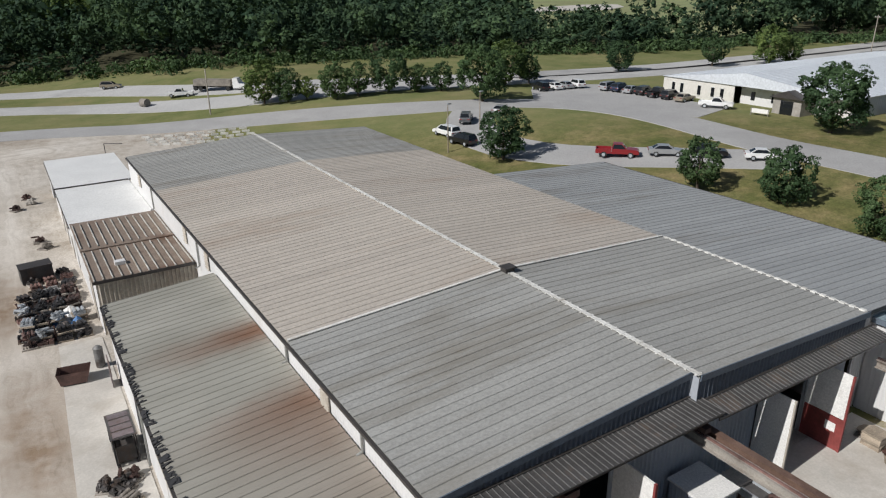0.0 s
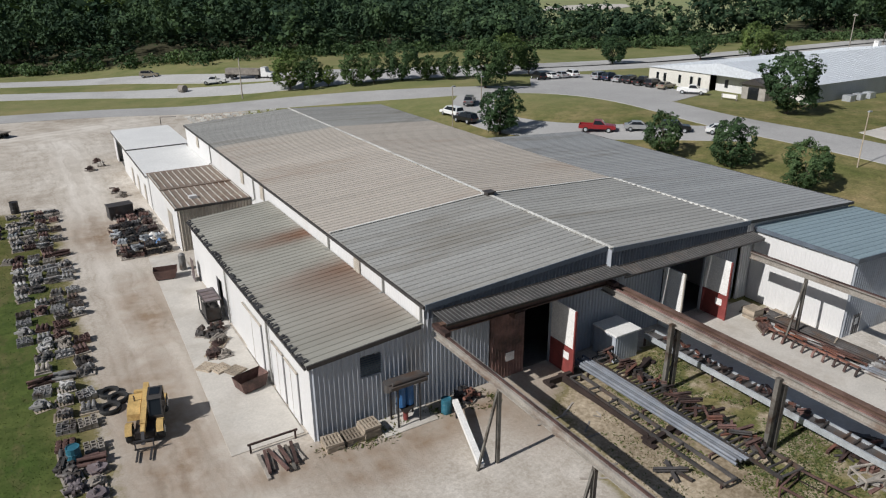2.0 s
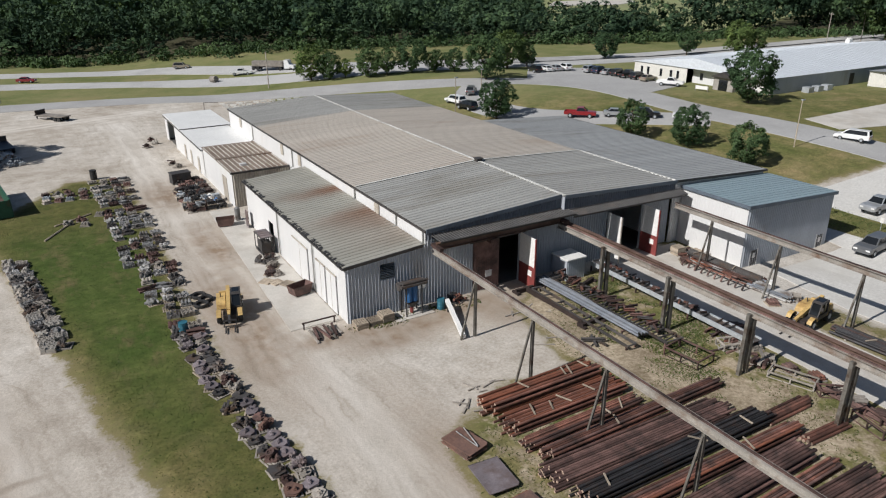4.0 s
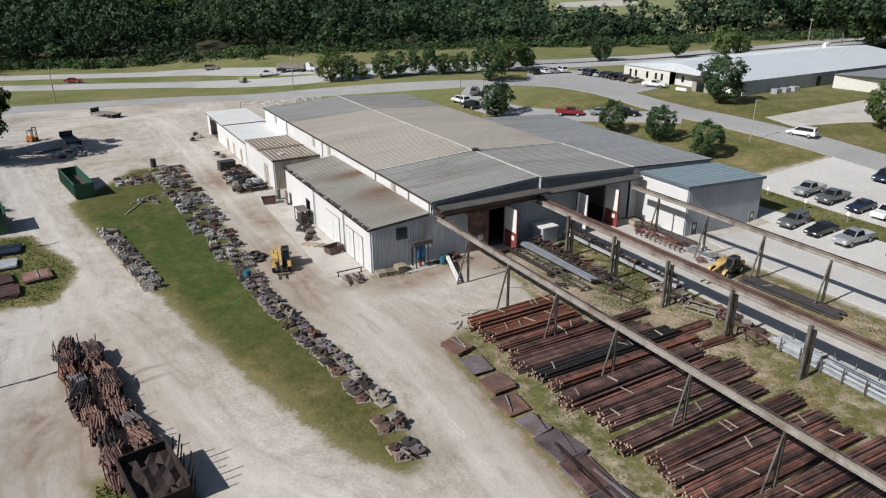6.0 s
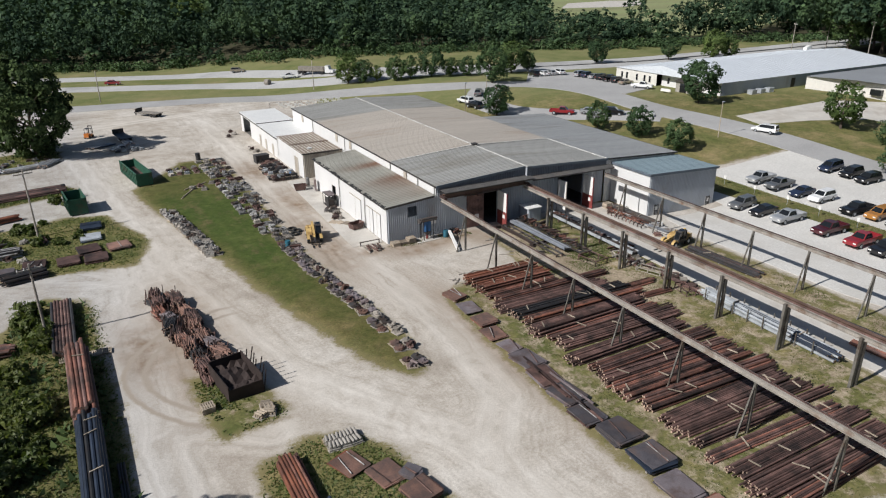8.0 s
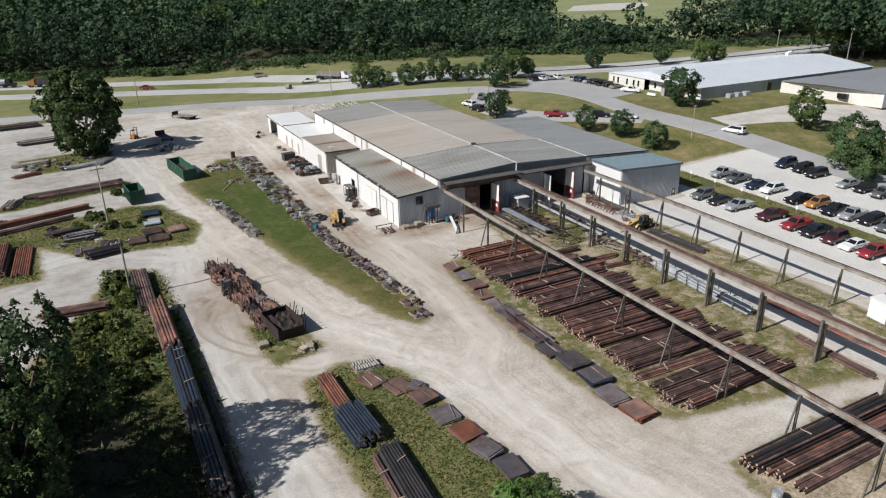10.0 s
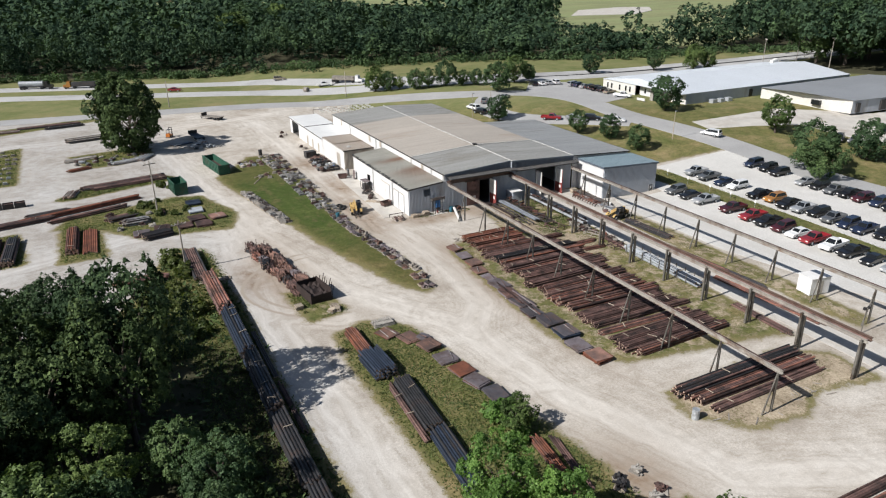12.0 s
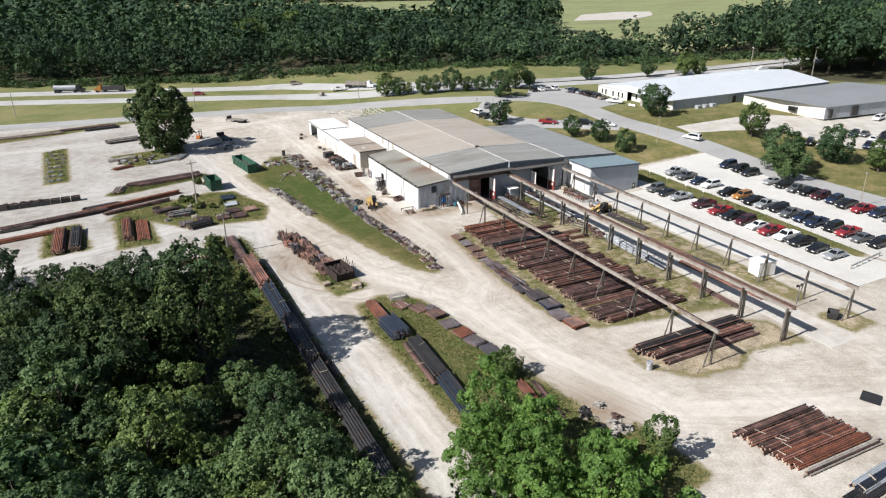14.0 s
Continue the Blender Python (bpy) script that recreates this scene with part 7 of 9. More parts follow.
def lump(seed, r, mat):
    """A rough casting: a ribbed block with a bored boss."""
    rng = random.Random(seed)
    b = MB()
    a, c = rng.uniform(0.6, 1.0) * r, rng.uniform(0.5, 0.9) * r
    h = rng.uniform(0.5, 1.0) * r
    b.add([(-a, -c, 0), (a, -c, 0), (a, c, 0), (-a, c, 0), (-a * 0.7, -c * 0.8, h), (a * 0.8, -c * 0.7, h), (a * 0.7, c * 0.7, h * 0.9), (-a * 0.8, c * 0.75, h * 1.05)],
          [(0, 3, 2, 1), (4, 5, 6, 7), (0, 1, 5, 4), (1, 2, 6, 5), (2, 3, 7, 6), (3, 0, 4, 7)])
    b.tube((0, 0, h * 0.5), (rng.uniform(-0.1, 0.1), rng.uniform(-0.1, 0.1), h * 1.5), r * 0.42, 8, r * 0.36)
    b.bar((-a * 1.15, 0, h * 0.3), (a * 1.15, 0, h * 0.3), 0.08, 0.1)
    return b.mesh("casting", M[mat])


def wheel_part(r, mat):
    b = MB()
    n = 14
    for rr, z0, z1 in ((r, 0, 0.16),):
        v = []
        for q in range(n):
            a = 2 * math.pi * q / n
            for k, z in ((rr, z0), (rr, z1), (rr * 0.68, z1), (rr * 0.68, z0)):
                v.append((math.cos(a) * k, math.sin(a) * k, z))
        f = []
        for q in range(n):
            w = (q + 1) % n
            for k in range(4):
                f.append((q * 4 + k, w * 4 + k, w * 4 + (k + 1) % 4, q * 4 + (k + 1) % 4))
        b.add(v, [tuple(reversed(x)) for x in f])
    b.bar((-rr * 0.7, 0, 0.08), (rr * 0.7, 0, 0.08), 0.1, 0.08).bar((0, -rr * 0.7, 0.08), (0, rr * 0.7, 0.08), 0.1, 0.08)
    return b.mesh("casting", M[mat])


CASTINGS = {}
for m in ("rust_dark", "rust", "steel_dark", "galv", "wood_grey", "wood", "stone", "rust_red", "iron_grey", "iron_dark", "plate_rust", "plate_grey"):
    CASTINGS[m] = [lump(i * 7 + 1, 0.26, m) for i in range(4)] + [wheel_part(0.28, m), MB().tube((-0.4, 0, 0.12), (0.4, 0, 0.12), 0.12, 8).mesh("casting", M[m]), MB().box(-0.45, -0.08, 0, 0.45, 0.08, 0.16).mesh("casting", M[m])]


def load_mesh(mat, style, seed):
    """A load of castings for one pallet, too small to tell apart singly."""
    rng = random.Random(seed)
    b = MB()

    def put(me, m):
        b.add([tuple(m @ v.co) for v in me.vertices], [tuple(q.vertices) for q in me.polygons])

    if style == "grid":
        me = rng.choice(CASTINGS[mat])
        for i in range(3):
            for j in range(3):
                put(me, pose(-0.36 + i * 0.36 + rng.uniform(-0.03, 0.03), -0.36 + j * 0.36, 0.125, 0, 0, rng.uniform(-12, 12)))
        for i in range(rng.choice((0, 2, 3))):
            put(me, pose(-0.3 + i * 0.35, rng.uniform(-0.2, 0.2), 0.36, 0, 0, rng.uniform(-12, 12)))
    elif style == "frames":
        for i in range(3):
            for j in range(3):
                x, y, h = -0.37 + i * 0.37 + rng.uniform(-0.02, 0.02), -0.37 + j * 0.37 + rng.uniform(-0.02, 0.02), 0.13 + rng.uniform(0.2, 0.34)
                a, c = 0.165, 0.1
                v = [(x + sx * k, y + sy * k, z) for k, z in ((a, 0.13), (a, h), (c, h), (c, 0.16)) for sx, sy in ((-1, -1), (1, -1), (1, 1), (-1, 1))]
                f = [(q * 4 + e, q * 4 + (e + 1) % 4, q * 4 + 4 + (e + 1) % 4, q * 4 + 4 + e) for q in range(3) for e in range(4)]
                b.add(v, f + [(12, 13, 14, 15)])
    elif style == "slab":
        for i in range(rng.choice((3, 4, 5))):
            n, z = rng.choice((6, 8, 10)), 0.131 + i * 0.062
            r0 = rng.uniform(0.34, 0.6)
            cx, cy, a0 = rng.uniform(-0.1, 0.1), rng.uniform(-0.1, 0.1), rng.uniform(0, 3)
            ring = [(cx + math.cos(a0 + 6.2832 * q / n) * r0 * rng.uniform(0.65, 1.15), cy + math.sin(a0 + 6.2832 * q / n) * r0 * rng.uniform(0.65, 1.15)) for q in range(n)]
            b.add([(x, y, z) for x, y in ring] + [(x, y, z + 0.06) for x, y in ring], [(q, (q + 1) % n, n + (q + 1) % n, n + q) for q in range(n)] + [tuple(range(n, 2 * n))])
        for i in range(3):
            put(CASTINGS[mat][i], pose(rng.uniform(-0.25, 0.25), rng.uniform(-0.25, 0.25), 0.38, 0, 0, rng.uniform(0, 90)) @ Matrix.Scale(0.55, 4))
    elif style == "heap":
        for i in range(9):
            put(rng.choice(CASTINGS[mat]), pose(rng.uniform(-0.38, 0.38), rng.uniform(-0.38, 0.38), 0.125 + (i // 4) * 0.2, rng.uniform(-14, 14), rng.uniform(-14, 14), rng.uniform(0, 360)))
    else:
        for i in range(4):
            put(CASTINGS[mat][6], pose(0, -0.39 + i * 0.26, 0.125, 0, 0, rng.uniform(-6, 6)))
        for i in range(3):
            put(CASTINGS[mat][5], pose(-0.3 + i * 0.3, 0, 0.29, 0, 0, 90 + rng.uniform(-6, 6)))
    return b.mesh("casting_load", M[mat])


loads = {}
far_heap = collections.defaultdict(MB)
FAR_GROUPS = ("pallets under the shade tree", "pallets in the far west rows", "pallets on the west track", "pallets in the open yard", "pallets by the white annex", "pallets in the weeds")


def loaded_pallet(x, y, turn, mat, style, seed, group, up=0.0):
    rng = random.Random(seed)
    words = {"rust_dark": "dark rusty", "rust": "rusty", "steel_dark": "black oily", "galv": "bare grey", "wood_grey": "grey timber", "stone": "grey", "rust_red": "red-brown", "iron_grey": "grey iron", "iron_dark": "dark iron", "plate_rust": "flat rusty", "plate_grey": "flat grey", "wood": "pale timber"}[mat]
    key = (mat, style, rng.randrange(4))
    if key not in loads:
        loads[key] = load_mesh(*key[:2], hash_of(key))
    if group in FAR_GROUPS:
        m = pose(x, y, gz(x, y), 0, 0, turn)
        for me, mm in ((PALLET, "wood_grey"), (loads[key], mat)):
            far_heap[mm].add([tuple(m @ v.co) for v in me.vertices], [tuple(q.vertices) for q in me.polygons])
        return None
    ob = thing("loaded_pallet", "weathered pallet loaded with %s machine castings" % words, "pallet", pose(x, y, gz(x, y) + up, 0, 0, turn), group)
    link("pallet", PALLET if rng.random() < 0.6 else PALLET2, ob)
    tagged(link("casting_load", loads[key], ob), kind="stuff")
    return ob


def hash_of(key):
    return sum(ord(c) for c in key[0] + key[1]) * 5 + key[2]


jrng = random.Random(17)
row = [(-10.2, 57.0), (-10.0, 36), (-10.0, 24), (-10.9, 10), (-11.2, 2), (-10.4, -7.6), (-9.4, -16.8), (-8.9, -23.7), (-9.6, -30.4)]
cum = [0.0]
for a, b in zip(row[:-1], row[1:]):
    cum.append(cum[-1] + math.hypot(b[0] - a[0], b[1] - a[1]))
s = 0.0
k = 0
while s < cum[-1]:
    j = max(i for i in range(len(row) - 1) if cum[i] <= s)
    u = (s - cum[j]) / (cum[j + 1] - cum[j])
    px, py = row[j][0] + (row[j + 1][0] - row[j][0]) * u, row[j][1] + (row[j + 1][1] - row[j][1]) * u
    wide = 4 if py > 22 else (3 if py > 12 else 2)
    for i in range(wide):
        if jrng.random() < (0.35 if i == 0 and py > 12 else 0.1):
            continue
        mat = jrng.choice(("rust_dark", "iron_grey", "iron_grey", "iron_grey", "wood_grey", "iron_dark") if py > 4 else ("plate_rust", "plate_grey", "plate_grey", "wood_grey", "iron_dark", "rust_dark"))
        loaded_pallet(px - 0.3 - i * (1.28 if py > 4 else 1.14) + jrng.uniform(-0.12, 0.12), py + jrng.uniform(-0.1, 0.1), jrng.uniform(-12, 12) if py > 4 else jrng.uniform(-24, 24), mat, jrng.choice(("frames", "frames", "heap", "bars", "grid")) if py > 4 else jrng.choice(("slab", "slab", "heap")), k, "pallets along the lawn")
        k += 1
    s += 1.72 if py > 8 else 1.12
for i in range(26):
    u = i / 25
    px, py = -25.0 + 2.8 * u, 29.5 - 21.5 * u
    for j in range(1 + (i % 3 > 0)):
        loaded_pallet(px + 0.2 + j * 1.1, py, jrng.uniform(-25, 25), jrng.choice(("iron_grey", "stone", "iron_dark", "wood_grey")), jrng.choice(("heap", "frames")), 400 + i * 2 + j, "pallets on the far lawn edge")
for i in range(44):
    px, py = -1.2 - 1.25 * (i % 4) - jrng.uniform(0, 0.3), 37.2 + (i // 4) * 1.45
    if py > 47 and i % 4 == 3:
        continue
    loaded_pallet(px, py, jrng.uniform(-20, 20), jrng.choice(("rust_dark", "steel_dark", "iron_grey", "iron_dark", "rust_dark")), jrng.choice(("heap", "frames", "bars")), 500 + i, "pallets beside the rear annex")
for i in range(16):
    loaded_pallet(-1.4 - 1.2 * (i % 4) + jrng.uniform(-0.2, 0.2), 37.6 + (i // 4) * 2.6, jrng.uniform(-20, 20), jrng.choice(("steel_dark", "steel_dark", "rust_dark", "galv")), jrng.choice(("heap", "bars")), 530 + i, "stacked pallets beside the rear annex", 0.5)
for i, (px, py) in enumerate([(-20.5 + 1.5 * (i % 5), 50 + 1.7 * (i // 5)) for i in range(15)] + [(-18.5, 40), (-17, 40.5), (-16.8, 38), (-15.2, 41.5)]):
    loaded_pallet(px + jrng.uniform(-0.3, 0.3), py + jrng.uniform(-0.3, 0.3), jrng.uniform(-30, 30), jrng.choice(("galv", "stone", "rust_dark", "wood_grey")), jrng.choice(("bars", "heap")), 560 + i, "pallets on the rough grass")
for i in range(30):
    a = jrng.uniform(0, 6.28)
    px, py = -48 + 9 * math.cos(a) * jrng.random(), 73 + 5.5 * math.sin(a) * jrng.random()
    loaded_pallet(px, py, jrng.uniform(-40, 40), jrng.choice(("galv", "stone", "rust_dark", "wood_grey")), jrng.choice(("bars", "heap")), 600 + i, "pallets under the shade tree")
for i in range(12):
    loaded_pallet(-27.5 + 1.5 * (i % 4) + jrng.uniform(-0.3, 0.3), 74 + 1.8 * (i // 4), jrng.uniform(-30, 30), jrng.choice(("galv", "stone", "steel_dark")), "bars", 640 + i, "pallets in the open yard")
for i in range(10):
    loaded_pallet(-2.0 - jrng.uniform(0, 3), 60 + i * 2.3, jrng.uniform(-40, 40), jrng.choice(("stone", "wood_grey", "rust_dark")), "heap", 660 + i, "pallets by the white annex") if i in (0, 1, 7, 8, 9) else None

box_ = thing("tool_chest", "large black steel chest among the scrap", "chest", pose(-3.6, 51.2, 0, 0, 0, 6))
part("body", MB().box(-1.3, -0.8, 0.1, 1.3, 0.8, 1.5), M["steel_dark"], box_)
part("lid", MB().box(-1.35, -0.85, 1.503, 1.35, 0.85, 1.62), M["trim_dark"], box_)
part("foot", MB().box(-1.2, -0.7, 0, 1.2, -0.5, 0.098).box(-1.2, 0.5, 0, 1.2, 0.7, 0.098), M["steel_dark"], box_)
for i, (x, y, s_) in enumerate(((-1.8, 41.6, 0.9), (-2.6, 40.4, 0.7), (-1.5, 39.2, 0.6))):
    tarp = MB()
    rng_ = np.random.default_rng(i)
    g_ = np.linspace(-1, 1, 9)
    hh = (1 - np.clip(np.hypot(*np.meshgrid(g_, g_)), 0, 1) ** 1.5) * 0.8 + rng_.uniform(-0.07, 0.07, (9, 9))
    tarp.v = [(g_[c] * s_, g_[r] * s_, max(0.0, float(hh[r, c]))) for r in range(9) for c in range(9)]
    tarp.f = [(r * 9 + c, r * 9 + c + 1, r * 9 + c + 10, r * 9 + c + 9) for r in range(8) for c in range(8)]
    tb = part("tarpaulin", tarp, M["blue_paint"] if i else M["white_paint"])
    tb.matrix_basis = pose(x, y, 0.02)
    tagged(tb, "crumpled tarpaulin thrown over scrap parts", "tarpaulin", "tarpaulins")
cage = thing("steel_cage", "rusty steel cage stillage beside the annex", "cage", pose(-4.2, 37.6, 0, 0, 0, 12))
for a_ in (-0.9, 0.9):
    for b_ in (-0.6, 0.6):
        part("post", MB().box(a_ - 0.05, b_ - 0.05, 0, a_ + 0.05, b_ + 0.05, 1.3), M["rust_dark"], cage)
part("base", MB().box(-0.95, -0.65, 0.15, 0.95, 0.65, 0.25), M["rust_dark"], cage)
part("load", MB().box(-0.8, -0.5, 0.25, 0.8, 0.5, 0.8), M["steel_dark"], cage)

# ---- low stores on the west side ----
for i, (x, y, l, t, c, r, m) in enumerate(((-46.5, 50.0, 17, 9, 9, 2, ["rust_dark", "steel_dark"]), (-45.5, 48.2, 15, 9, 6, 2, ["rust_dark"]), (-57.0, 45.5, 4.5, 75, 8, 2, ["rust_dark", "wood_grey"]),
                                           (-55, 33.8, 22, 17, 4, 3, ["rust_red", "rust"]), (-70, 29.2, 20, 12, 6, 3, ["rust_dark", "steel_dark"]), (-78, 20.5, 16, 10, 6, 2, ["rust_red", "rust"]), (-54, 30.4, 14, 17, 5, 2, ["rust", "rust_dark"]),
                                           (-69.2, 15.0, 13, 88, 8, 4, ["rust_red", "rust"]), (-66.4, 15.0, 12, 88, 7, 4, ["steel_dark", "rust_dark"]), (-57.0, 15.5, 12, 88, 7, 4, ["rust", "rust_red"]), (-54.3, 14.8, 12, 88, 8, 1, ["rust_red"]),
                                           (-62, 124.5, 16, 5, 8, 2, ["rust_dark", "steel_dark"]), (-79, 120.5, 18, 3, 8, 2, ["rust_dark", "wood_grey"]), (-58, 121, 10, 8, 6, 2, ["steel_dark"]), (-53, 98.5, 8, 10, 6, 2, ["steel_dark", "wood_grey"]))):
    pipe_stack(x, y, l, t, c, min(r, c - 1), 0.14, m, "long rusty steel sections stored on low bearers", 300 + i, "west yard stacks")
for i in range(16):
    loaded_pallet(-82 + 1.7 * (i % 10), 44.3 + 1.6 * (i // 10), jrng.uniform(-10, 10), jrng.choice(("steel_dark", "rust_dark", "stone")), "bars", 700 + i, "pallets on the west track")
for i in range(22):
    loaded_pallet(-72.5 + 1.5 * (i % 3) + jrng.uniform(-0.5, 0.5), 62 + 4.6 * (i // 3), jrng.uniform(-20, 20), jrng.choice(("wood_grey", "stone", "galv")), "bars", 730 + i, "pallets in the far west rows")
for i in range(14):
    loaded_pallet(-49 + jrng.uniform(-2, 8), 17 + jrng.uniform(0, 12), jrng.uniform(-40, 40), jrng.choice(("rust_dark", "rust", "stone")), "heap", 760 + i, "pallets in the weeds")

heap_me = bpy.data.meshes.new("far_pallets")
hv, hf, hi = [], [], []
for k_, (mname, mb_) in enumerate(far_heap.items()):
    hf += [tuple(q + len(hv) for q in f) for f in mb_.f]
    hi += [k_] * len(mb_.f)
    hv += mb_.v
    heap_me.materials.append(M[mname])
heap_me.from_pydata(hv, [], hf)
heap_me.polygons.foreach_set("material_index", hi)
heap_me.update()
tagged(new("far_pallets", heap_me), "scattered pallets of grey and rusty castings in the far yard", "scrap", kind="stuff")

for i in range(8):
    x, y = -80.5 + i * 2.05, 42.6
    cr_ = thing("steel_crate", "dark steel stillage crate on the west track", "crate", pose(x, y, gz(x, y), 0, 0, jrng.uniform(-4, 4)), "steel crates")
    part("tub", MB().box(-0.95, -0.7, 0.12, 0.95, 0.7, 0.2).box(-0.95, -0.7, 0.2, -0.89, 0.7, 1.1).box(0.89, -0.7, 0.2, 0.95, 0.7, 1.1).box(-0.89, -0.7, 0.2, 0.89, -0.64, 1.1).box(-0.89, 0.64, 0.2, 0.89, 0.7, 1.1), M["steel_dark"], cr_)
    part("load", MB().box(-0.88, -0.63, 0.2, 0.88, 0.63, 0.85), M["rust_dark"], cr_)
    for fx in (-0.8, 0.8):
        part("foot", MB().box(fx - 0.06, -0.65, 0, fx + 0.06, 0.65, 0.12), M["steel_dark"], cr_)

for i, (x, y, l, a, c, r, m) in enumerate(((-46.2, 20.6, 4.0, 5, 9, 4, ["steel_dark", "iron_grey"]), (-43.6, 11.6, 4.6, 12, 9, 4, ["steel_dark"]), (-48.5, 24.5, 5.0, 14, 7, 3, ["iron_dark", "rust_dark"]), (-61.0, 33.5, 7.0, 10, 7, 3, ["iron_dark", "steel_dark"]),
                                       (-55.0, 66.4, 4.5, 20, 6, 2, ["rust_red"]), (-54.5, 76.5, 7.0, 12, 8, 2, ["iron_grey", "wood_grey"]), (-44.5, 68.8, 6.0, 16, 8, 2, ["iron_grey", "galv"]), (-40.2, 70.5, 5.0, 60, 8, 2, ["galv", "iron_grey"]),
                                       (-53.0, 100.5, 9.0, 12, 7, 3, ["iron_dark", "wood_grey"]), (-78.5, 27.0, 8.0, 8, 6, 2, ["wood_grey", "iron_dark"]))):
    pipe_stack(x, y, l, a, c, r, 0.13, m, "short bundle of dark and grey steel stored on bearers", 340 + i, "west yard bundles")
pipe_stack(-25.0, 83.0, 7.0, 100, 6, 2, 0.14, ["galv", "flash"], "pale galvanised sections laid in tree shade", 370, "pale stores")
pipe_stack(-30.0, 81.0, 5.0, 25, 6, 1, 0.14, ["galv", "blue_pipe"], "pale galvanised sections laid in tree shade", 371, "pale stores")
pipe_stack(-27.0, 77.5, 5.0, 60, 5, 1, 0.14, ["flash"], "pale galvanised sections laid on gravel", 372, "pale stores")
# ---- skips, trailer and other single things ----
def skip(x, y, w, l, h, turn, label):
    ob = thing("skip", label, "skip", pose(x, y, gz(x, y) + 0.02, 0, 0, turn))
    part("body", MB().box(-w / 2, -l / 2, 0.15, w / 2, l / 2, 0.25).box(-w / 2, -l / 2, 0.25, -w / 2 + 0.08, l / 2, h).box(w / 2 - 0.08, -l / 2, 0.25, w / 2, l / 2, h).box(-w / 2 + 0.08, -l / 2, 0.25, w / 2 - 0.08, -l / 2 + 0.08, h).box(-w / 2 + 0.08, l / 2 - 0.08, 0.25, w / 2 - 0.08, l / 2, h), M["green_bin"], ob)
    rb = MB().box(-0.06, -0.06, 0.2, 0.06, 0.06, h).mesh("rib", M["green_bin"])
    n = int(l / 1.1)
    for i in range(n + 1):
        for sx in (-1, 1):
            link("rib", rb, ob, place=pose(sx * (w / 2 + 0.05), -l / 2 + 0.1 + i * (l - 0.2) / n, 0))
    part("rim", MB().box(-w / 2 - 0.1, -l / 2 - 0.06, h, -w / 2 + 0.1, l / 2 + 0.06, h + 0.12).box(w / 2 - 0.1, -l / 2 - 0.06, h, w / 2 + 0.1, l / 2 + 0.06, h + 0.12), M["green_bin"], ob)
    part("load", MB().box(-w / 2 + 0.1, -l / 2 + 0.1, 0.25, w / 2 - 0.1, l / 2 - 0.1, 0.9), M["rust_dark"], ob, "rusty scrap inside")
    part("skid", MB().box(-w / 2 + 0.3, -l / 2, 0, -w / 2 + 0.45, l / 2, 0.15).box(w / 2 - 0.45, -l / 2, 0, w / 2 - 0.3, l / 2, 0.15), M["steel_dark"], ob)


skip(-26.2, 51.5, 2.5, 11.5, 2.3, 8, "long green open-topped scrap skip")
skip(-36.6, 37.4, 2.5, 5.5, 2.6, 6, "short green open-topped scrap skip")


def flatbed(x, y, turn, label, mat):
    ob = thing("flatbed_trailer", label, "trailer", pose(x, y, gz(x, y), 0, 0, turn), "trailers")
    part("deck", MB().box(-3.4, -1.2, 0.85, 3.4, 1.2, 1.0), M[mat], ob)
    part("frame", MB().box(-3.6, -0.5, 0.6, 4.6, -0.35, 0.85).box(-3.6, 0.35, 0.6, 4.6, 0.5, 0.85), M["steel_dark"], ob)
    part("headboard", MB().box(3.35, -1.2, 1.0, 3.45, 1.2, 1.9), M["steel_dark"], ob)
    ty = MB().tube((0, -0.14, 0), (0, 0.14, 0), 0.42, 12).mesh("wheel", M["rubber"])
    for xx in (-2.4, -1.4):
        for yy in (-1.05, 1.05):
            link("wheel", ty, ob, place=pose(xx, yy, 0.42))
    part("jack", MB().box(4.4, -0.1, 0, 4.6, 0.1, 0.7), M["steel_dark"], ob)


flatbed(-16.5, 111, 130, "small grey flatbed trailer on open gravel", "wood_grey")
flatbed(-25.2, 86, 100, "blue-decked flatbed trailer in tree shade", "blue_pipe")
fork = thing("forklift", "small orange forklift truck parked on gravel", "forklift", pose(-31.7, 92.1, 0.0, 0, 0, 60))
part("body", MB().prism([(-1.1, 0.3), (-1.1, 1.1), (-0.3, 1.15), (0.2, 0.7), (1.0, 0.7), (1.0, 0.3)], -0.55, 0.55), M["orange"], fork)
part("mast", MB().box(1.05, -0.45, 0.1, 1.2, -0.35, 2.6).box(1.05, 0.35, 0.1, 1.2, 0.45, 2.6).box(1.05, -0.35, 2.4, 1.2, 0.35, 2.55), M["steel_dark"], fork)
part("guard", MB().box(-0.7, -0.5, 2.1, 0.6, 0.5, 2.18).box(-0.7, -0.5, 1.1, -0.62, -0.42, 2.1).box(-0.7, 0.42, 1.1, -0.62, 0.5, 2.1).box(0.52, -0.5, 0.7, 0.6, -0.42, 2.1).box(0.52, 0.42, 0.7, 0.6, 0.5, 2.1), M["steel_dark"], fork)
fw = MB().tube((0, -0.12, 0), (0, 0.12, 0), 0.32, 12).mesh("wheel", M["rubber"])
for xx in (-0.75, 0.75):
    for yy in (-0.5, 0.5):
        link("wheel", fw, fork, place=pose(xx, yy, 0.32))
cont = thing("site_box", "white steel site box on skids beside the runway", "container", pose(37.6, -57.3, 0.0, 0, 0, -8))
part("body", MB().box(-1.7, -1.2, 0.15, 1.7, 1.2, 2.6), M["white_paint"], cont)
part("roof", MB().box(-1.8, -1.3, 2.603, 1.8, 1.3, 2.7), M["white_paint"], cont)
